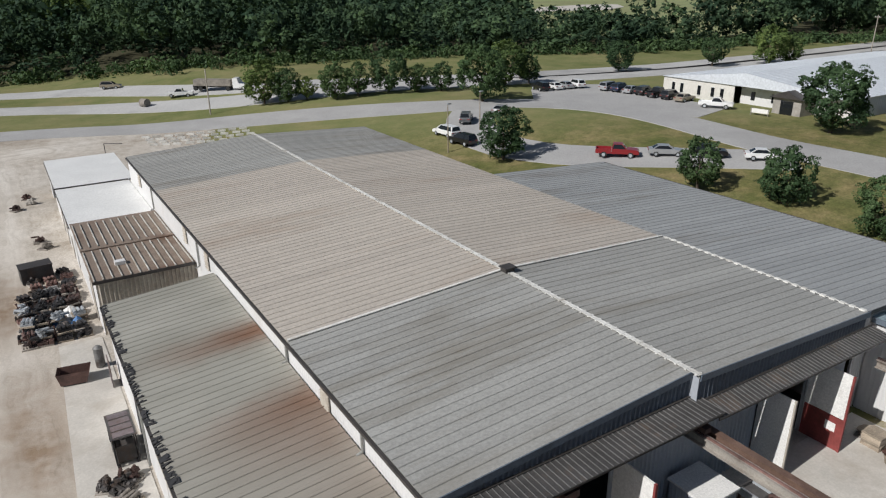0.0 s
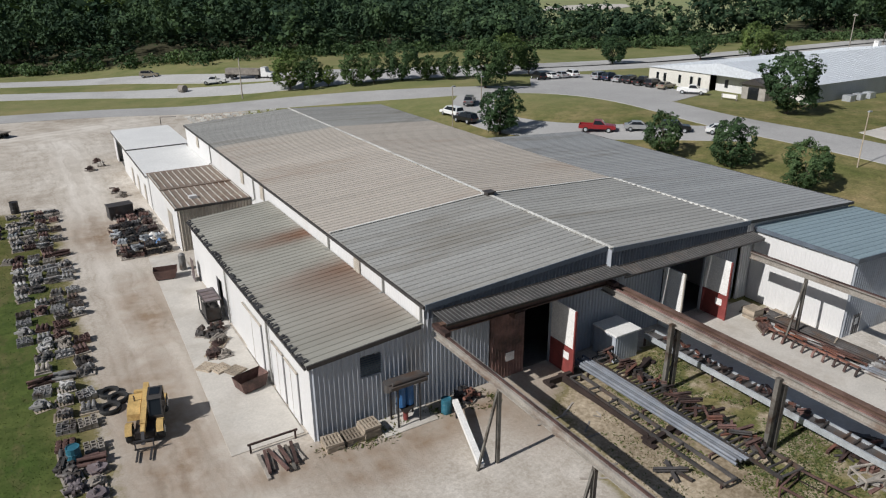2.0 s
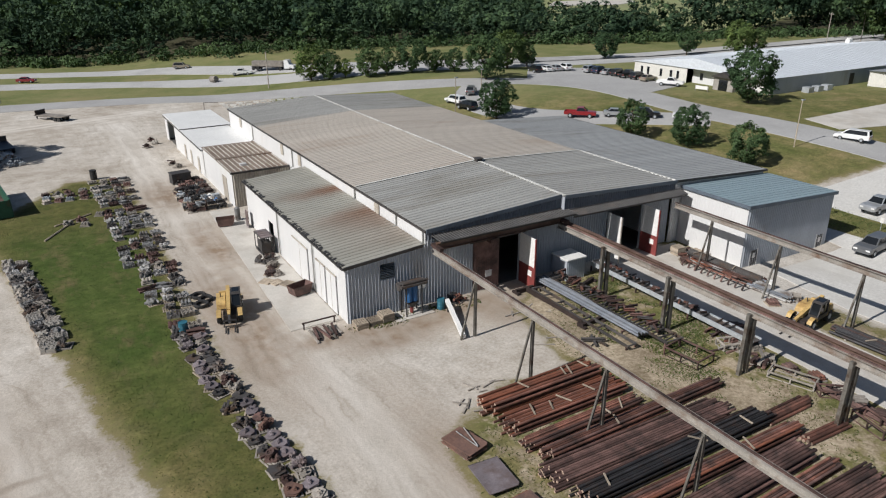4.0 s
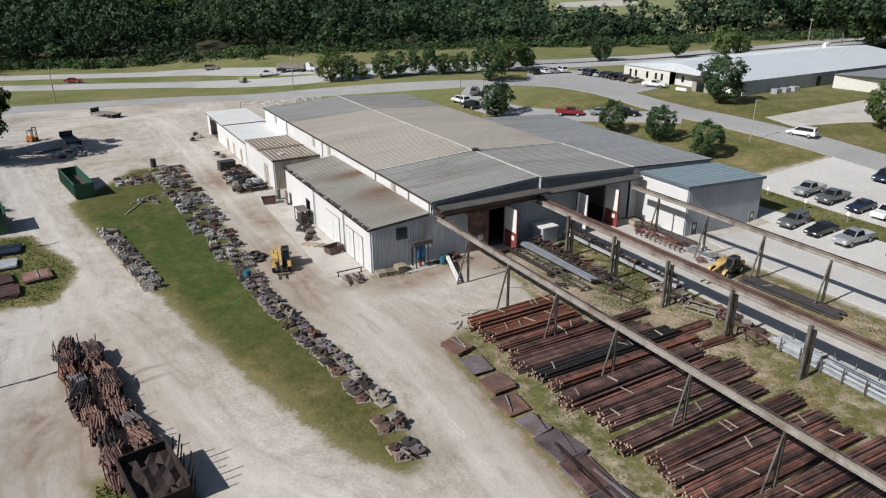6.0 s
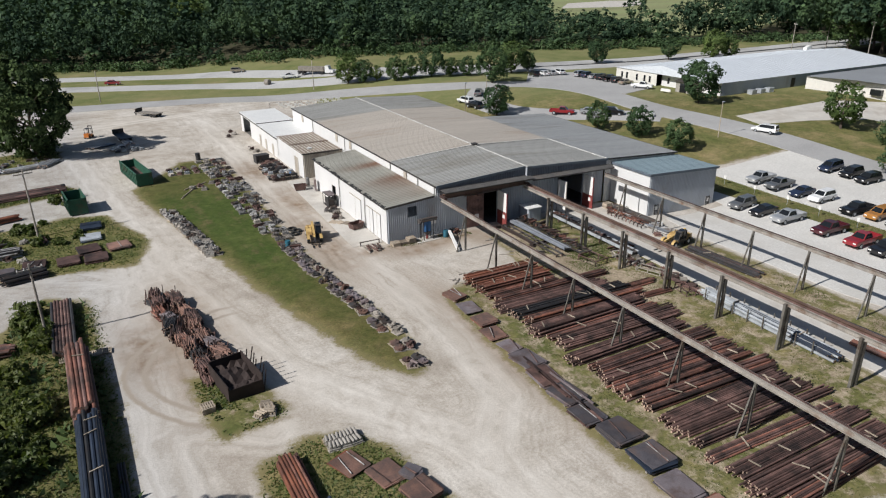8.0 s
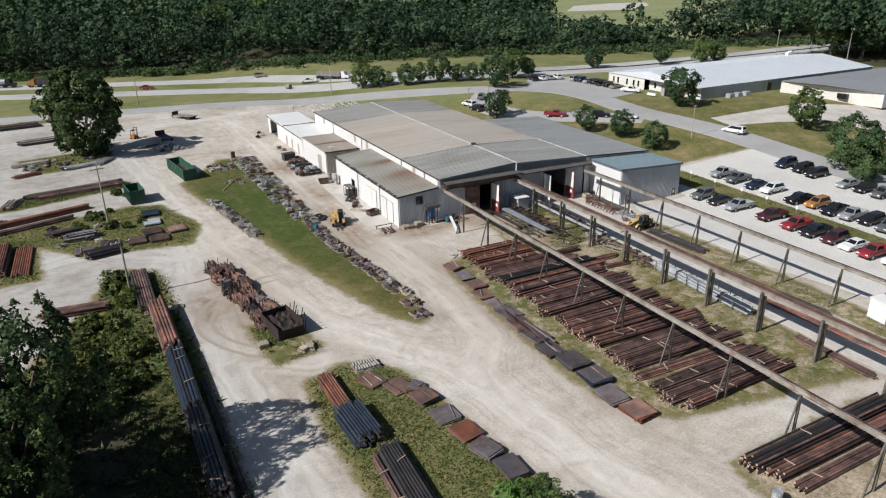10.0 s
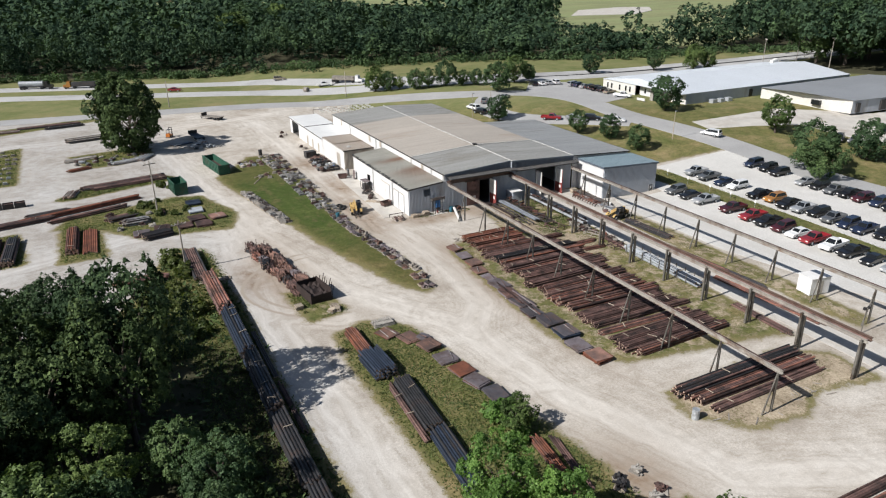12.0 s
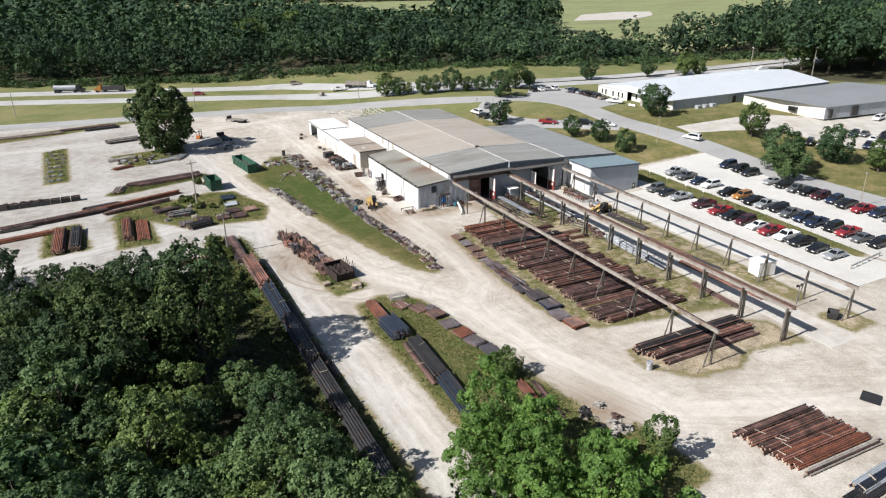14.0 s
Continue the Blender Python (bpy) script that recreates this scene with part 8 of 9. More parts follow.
part("door", MB().box(-0.4, -1.24, 0.25, 0.5, -1.205, 2.2), M["wall_tan"], cont)
part("skid", MB().box(-1.7, -1.0, 0, 1.7, -0.8, 0.148).box(-1.7, 0.8, 0, 1.7, 1.0, 0.148), M["steel_dark"], cont)
drum_prof = ((0.29, 0), (0.29, 0.28), (0.305, 0.3), (0.29, 0.32), (0.29, 0.57), (0.305, 0.59), (0.29, 0.61), (0.29, 0.88), (0.26, 0.88), (0.26, 0.85))


def drum(x, y, mat, label, s=1.0):
    b = MB()
    for (r0, z0), (r1, z1) in zip(drum_prof[:-1], drum_prof[1:]):
        b.tube((0, 0, z0), (0, 0, z1 if z1 != z0 else z0 + 0.001), r0, 14, r1, False)
    b.tube((0, 0, 0.84), (0, 0, 0.85), 0.26, 14).tube((0, 0, 0), (0, 0, 0.01), 0.29, 14)
    ob = part("drum", b, M[mat])
    ob.matrix_basis = pose(x, y, gz(x, y)) @ Matrix.Diagonal((s, s, s, 1))
    return tagged(ob, label, "drum", "drums")


drum(8.2, -1.5, "teal_paint", "teal-blue steel drum beside the wall", 1.15)
drum(-12.3, 5.3, "teal_paint", "teal plastic drum among pallets", 1.3)
drum(36.9, -13.6, "white_paint", "white plastic tub on the concrete", 1.0)
drum(0.3, -71.6, "galv", "grey steel drum at the end of a pipe stack", 1.35)
drum(-14.0, 59.5, "steel_dark", "black steel drum on the lawn edge", 1.6)
tyre_mb = MB()
n = 18
tv, tf = [], []
for q in range(n):
    a = 2 * math.pi * q / n
    for k, z in ((0.55, 0.08), (0.78, 0.0), (0.85, 0.12), (0.85, 0.3), (0.78, 0.42), (0.55, 0.34)):
        tv.append((math.cos(a) * k, math.sin(a) * k, z))
for q in range(n):
    w = (q + 1) % n
    for k in range(6):
        tf.append((q * 6 + k, q * 6 + (k + 1) % 6, w * 6 + (k + 1) % 6, w * 6 + k))
tyre_me = tyre_mb.add(tv, [tuple(reversed(f)) for f in tf]).mesh("loader_tyre", M["rubber"])
for x, y, z, a in ((-9.7, 11.9, 0, 0), (-9.9, 9.9, 0, 0), (-9.3, 10.9, 0.0, 0)):
    tagged(link("loader_tyre", tyre_me, None, "", pose(x, y, z, 0, a, 0) @ Matrix.Scale(0.78, 4)), "large worn loader tyre lying on gravel", "tyre", "loader tyres")
# compressor and bins along the annex
comp = thing("compressor", "black steel-framed compressor standing by the annex wall", "machine", pose(-1.1, 19.8, 0.05))
part("skid", MB().box(-0.6, -1.3, 0, -0.45, 1.3, 0.2).box(0.45, -1.3, 0, 0.6, 1.3, 0.2), M["steel_dark"], comp)
part("engine_block", MB().box(-0.5, -1.1, 0.2, 0.5, 0.2, 1.25).tube((-0.1, -0.4, 1.25), (-0.1, -0.4, 1.6), 0.14, 10), M["iron_dark"], comp)
part("air_tank", MB().tube((0, 0.35, 0.62), (0, 1.25, 0.62), 0.38, 14), M["steel_dark"], comp)
for xx in (-0.6, 0.6):
    for yy in (-1.3, 0.2, 1.3):
        part("frame_post", MB().box(xx - 0.04, yy - 0.04, 0.2, xx + 0.04, yy + 0.04, 1.9), M["steel_dark"], comp)
hood_ = part("hood", MB().box(-0.68, -1.38, 1.9, 0.68, 1.38, 1.96), M["iron_dark"], comp)
for i in range(4):
    part("hood_panel", MB().box(-0.55, -1.25 + i * 0.66, 1.963, 0.55, -0.72 + i * 0.66, 1.99), M["plate_grey"], hood_)
part("side_sheet", MB().box(-0.64, -1.26, 0.5, -0.605, 0.16, 1.6), M["steel_dark"], comp)


def tip_bin(x, y, turn):
    ob = thing("tipping_bin", "open dark steel tipping bin on the concrete", "bin", pose(x, y, gz(x, y) + 0.05, 0, 0, turn), "tipping bins")
    part("tub", MB().add([(-0.9, -0.6, 0.1), (0.7, -0.6, 0.1), (0.7, 0.6, 0.1), (-0.9, 0.6, 0.1), (-1.1, -0.6, 0.95), (1.0, -0.6, 0.95), (1.0, 0.6, 0.95), (-1.1, 0.6, 0.95)], [(0, 1, 2, 3), (0, 4, 5, 1), (1, 5, 6, 2), (2, 6, 7, 3), (3, 7, 4, 0), (3, 2, 1, 0)]), M["rust_dark"], ob)
    part("foot", MB().box(-0.8, -0.5, 0, 0.6, -0.4, 0.098).box(-0.8, 0.4, 0, 0.6, 0.5, 0.098), M["steel_dark"], ob)


tip_bin(-1.4, 7.8, 15)
tip_bin(-2.6, 30.0, -10)
for i in range(9):
    loaded_pallet(-1.1 - jrng.uniform(0, 1.8), 13.0 + jrng.uniform(0, 5.2), jrng.uniform(-60, 60), jrng.choice(("wood_grey", "rust_dark", "iron_dark", "wood")), jrng.choice(("heap", "bars", "slab")), 800 + i, "pallets on the annex apron")


def empty_pallet(x, y, z, turn, tilt=0):
    tagged(link("pallet", PALLET2, None, "", pose(x, y, z, tilt, 0, turn)), "empty weathered timber pallet", "pallet", "empty pallets")


for x, y, t in ((-2.6, 11.2, 20), (-1.8, 10.4, 30), (-3.4, 11.9, 40)):
    empty_pallet(x, y, gz(x, y) + 0.05, t)
for x, y, n in ((0.75, -0.95, 4), (2.0, -0.9, 3), (3.1, -0.95, 6), (35.9, -3.3, 7), (37.4, -4.4, 4)):
    for i in range(n):
        empty_pallet(x + jrng.uniform(-0.04, 0.04), y, 0.002 + i * 0.126, jrng.uniform(-5, 5))
rack = thing("timber_rack", "low rack of dark weathered timbers on a steel frame", "rack", pose(-2.2, 0.0, 0, 0, 0, 0))
part("frame", MB().box(-1.5, 0.9, 0.55, 1.5, 1.0, 0.65).box(-1.4, 0.9, 0, -1.3, 1.0, 0.55).box(1.3, 0.9, 0, 1.4, 1.0, 0.55), M["rust_dark"], rack)
for i in range(9):
    p = part("timber", MB().box(-0.09, -1.4 + 0.3 * (i % 3), 0, 0.09, 1.0, 0.14), M[("wood_grey", "rust_dark", "steel_post", "rust_dark")[i % 4]], rack)
    p.matrix_basis = pose(-1.1 + i * 0.26, -0.5, 0.02 + 0.15 * (i % 2), 0, 0, jrng.uniform(-11, 11))
tank_ = thing("upright_tank", "grey upright gas tank beside the annex corner", "tank", pose(-0.9, 31.2, 0.0))
part("shell", MB().tube((0, 0, 0.1), (0, 0, 1.55), 0.32, 14).tube((0, 0, 1.55), (0, 0, 1.72), 0.32, 14, 0.12), M["iron_grey"], tank_)
part("foot", MB().tube((0, 0, 0), (0, 0, 0.1), 0.26, 12), M["steel_dark"], tank_)
tagged(part("sheet_of_steel", MB().box(-0.6, 27.6, 0.05, -0.55, 28.7, 2.1), M["plate_grey"]), "grey steel sheet standing on edge by the annex doorway", "steel sheet")
# dust collector by the front wall
dust = thing("dust_collector", "blue bag dust collector on a steel stand by the wall", "machine", pose(5.6, -0.95, 0.06))
part("bag", MB().tube((-0.27, 0, 1.15), (-0.27, 0, 2.55), 0.3, 12).tube((0.27, 0, 1.15), (0.27, 0, 2.55), 0.3, 12), M["blue_paint"], dust, smooth=False)
for a in (-0.75, 0.75):
    for b in (-0.5, 0.5):
        part("leg", MB().box(a - 0.05, b - 0.05, 0, a + 0.05, b + 0.05, 2.7), M["steel_dark"], dust)
part("hood", MB().box(-1.2, -0.55, 2.7, 1.3, 0.55, 2.9).tube((-1.1, 0, 2.45), (-1.1, 0, 3.0), 0.28, 12).tube((-1.0, -0.3, 3.02), (1.45, -0.3, 3.02), 0.13, 10), M["iron_dark"], dust)
part("hopper", MB().add([(-0.5, -0.4, 1.15), (0.5, -0.4, 1.15), (0.5, 0.4, 1.15), (-0.5, 0.4, 1.15), (-0.15, -0.15, 0.6), (0.15, -0.15, 0.6), (0.15, 0.15, 0.6), (-0.15, 0.15, 0.6)], [(0, 1, 5, 4), (1, 2, 6, 5), (2, 3, 7, 6), (3, 0, 4, 7), (4, 5, 6, 7)]), M["steel_dark"], dust)
part("valve", MB().tube((0, 0, 0.05), (0, 0, 0.6), 0.16, 10), M["red_paint"], dust)
pad = tagged(part("pavement_pad", MB().box(3.7, -1.9, -0.05, 7.4, -0.12, 0.06), M["concrete"]), "small concrete pad under the dust collector", "pavement", kind="structure")
for i in range(5):
    loaded_pallet(8.9 + jrng.uniform(-0.3, 2.2), -1.0 + jrng.uniform(-0.5, 0.2), jrng.uniform(-60, 60), jrng.choice(("rust_dark", "rust", "steel_dark")), "heap", 840 + i, "scrap by the front wall")
chute = thing("conveyor_chute", "pale steel chute leaning down from a trestle", "chute")
part("trough", MB().bar((8.6, -1.9, 0.9), (7.0, -7.2, 0.25), 0.35, 0.3), M["white_paint"], chute)
part("trestle", MB().bar((8.4, -2.4, 0), (8.4, -2.4, 0.75), 0.1, 0.1).bar((7.1, -6.8, 0), (7.1, -6.8, 0.2), 0.3, 0.1), M["steel_dark"], chute)


# ---- handling racks between the runways ----
def roller_rack(x, y0, y1, w, z, label, mat, rollers):
    ob = thing("roller_rack", label, "rack")
    for dx in (-w / 2, w / 2):
        part("rail", MB().bar((x + dx, y0, z), (x + dx, y1, z), 0.12, 0.2), M[mat], ob)
    n = int(abs(y1 - y0) / rollers)
    rl = MB().tube((-w / 2, 0, 0), (w / 2, 0, 0), 0.07, 8).mesh("roller", M["iron_dark"])
    rr_ = random.Random(int(x * 10))
    for i in range(n + 1):
        if rr_.random() < 0.12:
            continue
        link("roller", rl, ob, place=pose(x + rr_.uniform(-0.08, 0.08), y0 + (y1 - y0) * i / n, z + 0.1, 0, 0, rr_.uniform(-9, 9)))
    if mat == "galv":
        part("tray", MB().box(x - w / 2 + 0.061, y1, z - 0.09, x + w / 2 - 0.061, y0, z - 0.05), M["iron_dark"], ob)
        part("side_plate", MB().box(x - w / 2 - 0.085, y1, z - 0.28, x - w / 2 - 0.062, y0, z + 0.12), M["galv"], ob)
    lg = MB().box(-0.06, -0.06, 0, 0.06, 0.06, z - 0.1).mesh("leg", M["rust_dark"])
    m = max(2, int(abs(y1 - y0) / 3))
    for i in range(m + 1):
        for dx in (-w / 2, w / 2):
            link("leg", lg, ob, place=pose(x + dx, y0 + (y1 - y0) * i / m * 0.98 - 0.05, 0))


roller_rack(20.4, -2.4, -17.0, 1.6, 0.75, "rusty roller rack standing in weeds", "iron_dark", 0.42)
roller_rack(17.4, -3.2, -15.5, 0.9, 0.45, "low rusty roller rack standing in weeds", "iron_dark", 1.7)
roller_rack(25.6, -2.0, -20.5, 1.0, 0.95, "galvanised roller conveyor beside the lane", "galv", 0.6)
tubes = thing("tube_bundle", "bundle of long bright grey steel tubes resting on trestles", "steel tubes", pose(19.0, -8.4, 0.62, 0, 0, 1.6))
tube_me = MB().tube((0, -6.5, 0), (0, 6.5, 0), 0.095, 10).mesh("tube", M["tube_grey"])
for i in range(9):
    k = i if i < 6 else i - 6
    link("tube", tube_me, tubes, place=pose((k - 2.5) * 0.235 + (0.118 if i > 5 else 0) + jrng.uniform(-0.02, 0.02), jrng.uniform(-0.25, 0.25), 0.095 if i < 6 else 0.265, 0, 0, jrng.uniform(-0.25, 0.25)))
for yy in (-3.5, -8.5, -13.5):
    tr = thing("trestle", "low rusty steel trestle under grey tubes", "trestle", pose(19.0, yy, 0), "trestles")
    part("top", MB().box(-0.9, -0.06, 0.5, 0.9, 0.06, 0.62), M["rust_dark"], tr)
    for xx in (-0.8, 0.8):
        part("leg", MB().box(xx - 0.05, -0.05, 0, xx + 0.05, 0.05, 0.5), M["rust_dark"], tr)
for i, (yy, m, n) in enumerate(((-38.5, ["galv"], 5), (-43.0, ["galv", "blue_pipe"], 5))):
    pipe_stack(24.7, yy, 11.5, 88.5, n, 4, 0.14, m, "bright galvanised pipes stacked beside the lane", 320 + i, "galvanised stacks")
for i, (x, yy, l, m, n, rws) in enumerate(((25.0, -29.5, 6.5, ["rust_dark"], 5, 1), (34.3, -27, 10.5, ["steel_dark", "rust_dark"], 8, 2), (32.0, -40, 14, ["rust", "rust_dark"], 4, 1), (29.5, -56, 17, ["rust_dark", "rust"], 5, 1), (24.2, -60, 9, ["rust_dark"], 5, 2), (32.6, -49, 9, ["steel_dark"], 3, 1))):
    pipe_stack(x, yy, l, 90 + (3 if x > 28 else -2), n, rws, 0.11, m, "dark rusty bars lying along the crane lane", 330 + i, "lane-side bars")
# stock along the shop wall
def finger_rack(x, y, length, turn):
    """A rusty rack with bent fingers along one side and a heap of bars on it."""
    ob = thing("finger_rack", "rusty steel rack with bent fingers, heaped with brown bars", "rack", pose(x, y, 0.05, 0, 0, turn))
    for dx in (-0.45, 0.45):
        part("rail", MB().box(dx - 0.06, -length / 2, 0.42, dx + 0.06, length / 2, 0.56), M["rust"], ob)
    n = int(length / 0.75)
    fing = MB().bar((-0.5, 0, 0.5), (-0.85, 0, 0.42), 0.16, 0.1).bar((-0.85, 0, 0.42), (-1.0, 0, 0.02), 0.16, 0.1).mesh("finger", M["rust_dark"])
    leg = MB().box(0.4, -0.06, 0, 0.52, 0.06, 0.42).mesh("leg", M["rust_dark"])
    for i in range(n + 1):
        link("finger", fing, ob, place=pose(0, -length / 2 + length * i / n, 0))
        if i % 2 == 0:
            link("leg", leg, ob, place=pose(0, -length / 2 + 0.1 + (length - 0.2) * i / n, 0))
    for i in range(16):
        ln = jrng.uniform(1.4, 3.6)
        bar_ob = part("bar", MB().box(-0.06, -ln / 2, 0, 0.06, ln / 2, 0.1), M[jrng.choice(("rust", "rust_dark", "rust_red", "iron_grey", "wood_grey"))], ob)
        bar_ob.matrix_basis = pose(jrng.uniform(-0.4, 0.4), jrng.uniform(-0.5, 0.5) * (length - ln), 0.565 + (i % 4) * 0.1, 0, 0, jrng.uniform(-12, 12))


finger_rack(34.9, -9.2, 7.0, 1)
pipe_stack(36.6, -8.6, 8.5, 91, 5, 3, 0.12, ["tube_grey", "iron_grey", "iron_dark"], "grey steel tubes stacked along the shop wall", 311, "wall-side tubes")
pipe_stack(35.8, -14.6, 3.6, 93, 6, 3, 0.10, ["iron_grey", "tube_grey"], "short grey profiles stacked on bearers", 312, "wall-side tubes")
for i, (x, y, a_, m, st) in enumerate(((36.4, -2.6, 8, "wood", "slab"), (37.3, -3.9, -20, "rust_dark", "heap"), (35.6, -4.6, 30, "rust", "heap"), (37.6, -5.4, 12, "stone", "heap"), (34.9, -5.2, -35, "rust_dark", "bars"), (37.6, -12.6, 15, "rust_dark", "heap"), (36.9, -16.2, 40, "wood_grey", "bars"), (34.0, -15.9, -30, "rust_dark", "bars"))):
    loaded_pallet(x, y, a_, m, st, 860 + i, "scrap along the shop wall")
# clutter on and round the racks
rack_rng = random.Random(131)
def clutter(x, y, w, l, z, n, mats, label, turn=0.0, size=(0.5, 1.6)):
    ob = thing("offcut_heap", label, "offcuts", pose(x, y, z, 0, 0, turn), "offcut heaps")
    for i in range(n):
        ln, q = rack_rng.uniform(*size), rack_rng.uniform(0.05, 0.1)
        p_ = part("offcut", MB().ibeam((-ln / 2, 0, q), (ln / 2, 0, q), q * 2, q * 2, 0.03), M[rack_rng.choice(mats)], ob)
        p_.matrix_basis = pose(rack_rng.uniform(-0.5, 0.5) * w, rack_rng.uniform(-0.5, 0.5) * l, (i % 3) * 0.13, 0, 0, rack_rng.uniform(-70, 70))


DARKS = ("rust_dark", "iron_dark", "rust_black", "rust_dark", "rust")
for yy in (-3.6, -6.2, -8.8, -11.4, -13.8):
    clutter(20.7, yy, 1.1, 2.3, 0.86, 11, DARKS, "rusty offcuts heaped across the roller rack")
    clutter(25.6, yy - 0.6, 0.5, 2.2, 1.03, 6, DARKS, "dark steel offcuts lying on the galvanised conveyor", 0, (0.3, 0.9))
clutter(26.3, -17.6, 2.6, 2.2, 0.05, 30, DARKS, "low heap of dark rusty offcuts beside the conveyor end", 0, (0.8, 2.2))
clutter(24.2, -20.5, 2.4, 3.2, 0.05, 14, ("wood_grey", "rust_dark", "stone"), "scattered offcuts and boards lying in grass", 0, (0.8, 2.4))
clutter(15.9, -13.1, 0.5, 0.6, 0.05, 5, ("iron_dark",), "a few dark steel slabs lying on the soil", 35, (1.5, 2.0))
for x_, y_, l_, t_ in ((16.9, -6.2, 8.0, 91), (17.6, -10.6, 2.4, 5), (16.6, -2.5, 2.0, 0), (22.6, -4.3, 2.2, 20)):
    tagged(link("timber_baulk", MB().box(-l_ / 2, -0.14, 0, l_ / 2, 0.14, 0.42).box(-l_ / 2 - 0.1, -0.45, 0, -l_ / 2 + 0.25, 0.45, 0.2).box(l_ / 2 - 0.25, -0.45, 0, l_ / 2 + 0.1, 0.45, 0.2).mesh("timber_baulk", M["rust_black"]), None, "", pose(x_, y_, gz(x_, y_) + 0.04, 0, 0, t_)), "blackened timber baulk lying beside the racks", "timber", "timber baulks")
for i in range(9):
    loaded_pallet(25.4 + jrng.uniform(-1.0, 1.2), -18.5 - i * 1.7, jrng.uniform(-50, 50), jrng.choice(("rust_dark", "rust", "wood_grey", "steel_dark")), "bars", 900 + i, "scrap along the lane")

# stakes of the galvanised rack
srg_b = random.Random(91)
for i in range(8):
    yy = -33.5 - i * 1.9
    st_ = thing("stake_rack", "pair of upright steel stakes holding galvanised pipes", "rack", pose(24.7 - 0.03 * i, yy, 0), "stake racks")
    part("base", MB().box(-0.95, -0.06, 0.0, 0.95, 0.06, 0.11), M["steel_post"], st_)
    for dx in (-0.85, 0.85):
        part("stake", MB().box(dx - 0.05, -0.05, 0.11, dx + 0.05, 0.05, 1.5), M["steel_post"], st_)


def steel_frame(x, y, w, l, h, turn, mat, group="loose stillages"):
    """A welded open frame lying on the ground."""
    ob = thing("stillage", "rusty welded open steel stillage standing in weeds", "stillage", pose(x, y, gz(x, y) + 0.03, 0, 0, turn), group)
    for z in (0.05, h):
        part("ring", MB().box(-w / 2, -l / 2, z - 0.05, -w / 2 + 0.1, l / 2, z + 0.05).box(w / 2 - 0.1, -l / 2, z - 0.05, w / 2, l / 2, z + 0.05).box(-w / 2 + 0.1, -l / 2, z - 0.05, w / 2 - 0.1, -l / 2 + 0.1, z + 0.05).box(-w / 2 + 0.1, l / 2 - 0.1, z - 0.05, w / 2 - 0.1, l / 2, z + 0.05), M[mat], ob)
    for a_ in (-w / 2 + 0.05, w / 2 - 0.05):
        for b_ in (-l / 2 + 0.05, 0, l / 2 - 0.05):
            part("upright", MB().box(a_ - 0.045, b_ - 0.045, 0.1, a_ + 0.045, b_ + 0.045, h - 0.05), M[mat], ob)


for x, y, w, l, h, a, m in ((20.2, -18.6, 2.2, 3.0, 0.75, 8, "rust_dark"), (24.6, -19.2, 1.3, 2.4, 0.6, 70, "wood_grey"), (24.2, -24.6, 1.4, 3.2, 0.5, 20, "wood_grey"), (23.6, -30.8, 1.2, 2.6, 0.7, -15, "rust_dark"), (24.9, -27.2, 1.0, 2.0, 0.6, 50, "rust_dark"), (36.2, -18.2, 1.0, 2.0, 0.6, 60, "rust_dark")):
    steel_frame(x, y, w, l, h, a, m)
plank_me = MB().box(-1.1, -0.08, 0, 1.1, 0.08, 0.07).mesh("plank", M["wood_grey"])
plank_dk = MB().box(-1.0, -0.14, 0, 1.0, 0.14, 0.2).mesh("plank", M["rust_dark"])
for i in range(74):
    if i < 30:
        px, py = srg_b.uniform(19.5, 25.4), srg_b.uniform(-35, -15)
    elif i < 42:
        px, py = srg_b.uniform(11.5, 17.0), srg_b.uniform(-17, -4)
    elif i < 58:
        px, py = srg_b.uniform(0.5, 6.5), srg_b.uniform(-17.0, -13.2)
    else:
        px, py = srg_b.uniform(1, 18), srg_b.uniform(-76, -72.5)
    tagged(link("plank", plank_dk if i < 42 and srg_b.random() < 0.12 else plank_me, None, "", pose(px, py, gz(px, py) + 0.05, 0, 0, srg_b.uniform(0, 180)) @ Matrix.Diagonal((srg_b.uniform(0.4, 1.1) * (1.0 if i < 42 else 0.6), 0.7, 0.7, 1))), "loose weathered plank lying in thin grass", "plank", "loose planks")
heap_ = thing("timber_block_pile", "small pile of dark rusty blocks beside a runway post", "block pile", pose(24.0, -22.0, 0, 0, 0, 20))
for i in range(12):
    p = part("block", MB().box(-0.5, -0.12, 0, 0.5, 0.12, 0.18), M["rust_dark" if i % 3 else "wood_grey"], heap_)
    p.matrix_basis = pose(srg_b.uniform(-0.15, 0.15), (i % 4) * 0.27 - 0.4, (i // 4) * 0.185, 0, 0, srg_b.uniform(-8, 8))
flood = thing("flood_light", "grey post with two flood lamps beside the lane", "lamp post", pose(32.3, -68.3, 0))
part("pole", MB().tube((0, 0, 0), (0, 0, 3.4), 0.06, 8), M["steel_post"], flood)
part("crossbar", MB().box(-0.5, -0.04, 3.4, 0.5, 0.04, 3.48), M["steel_post"], flood)
for xx in (-0.45, 0.45):
    part("lamp_head", MB().box(xx - 0.2, -0.16, 3.485, xx + 0.2, 0.12, 3.8), M["steel_dark"], flood)
wb = thing("wheelie_skip", "small black open tub on the gravel", "tub", pose(34.0, -73.2, 0, 0, 0, 30))
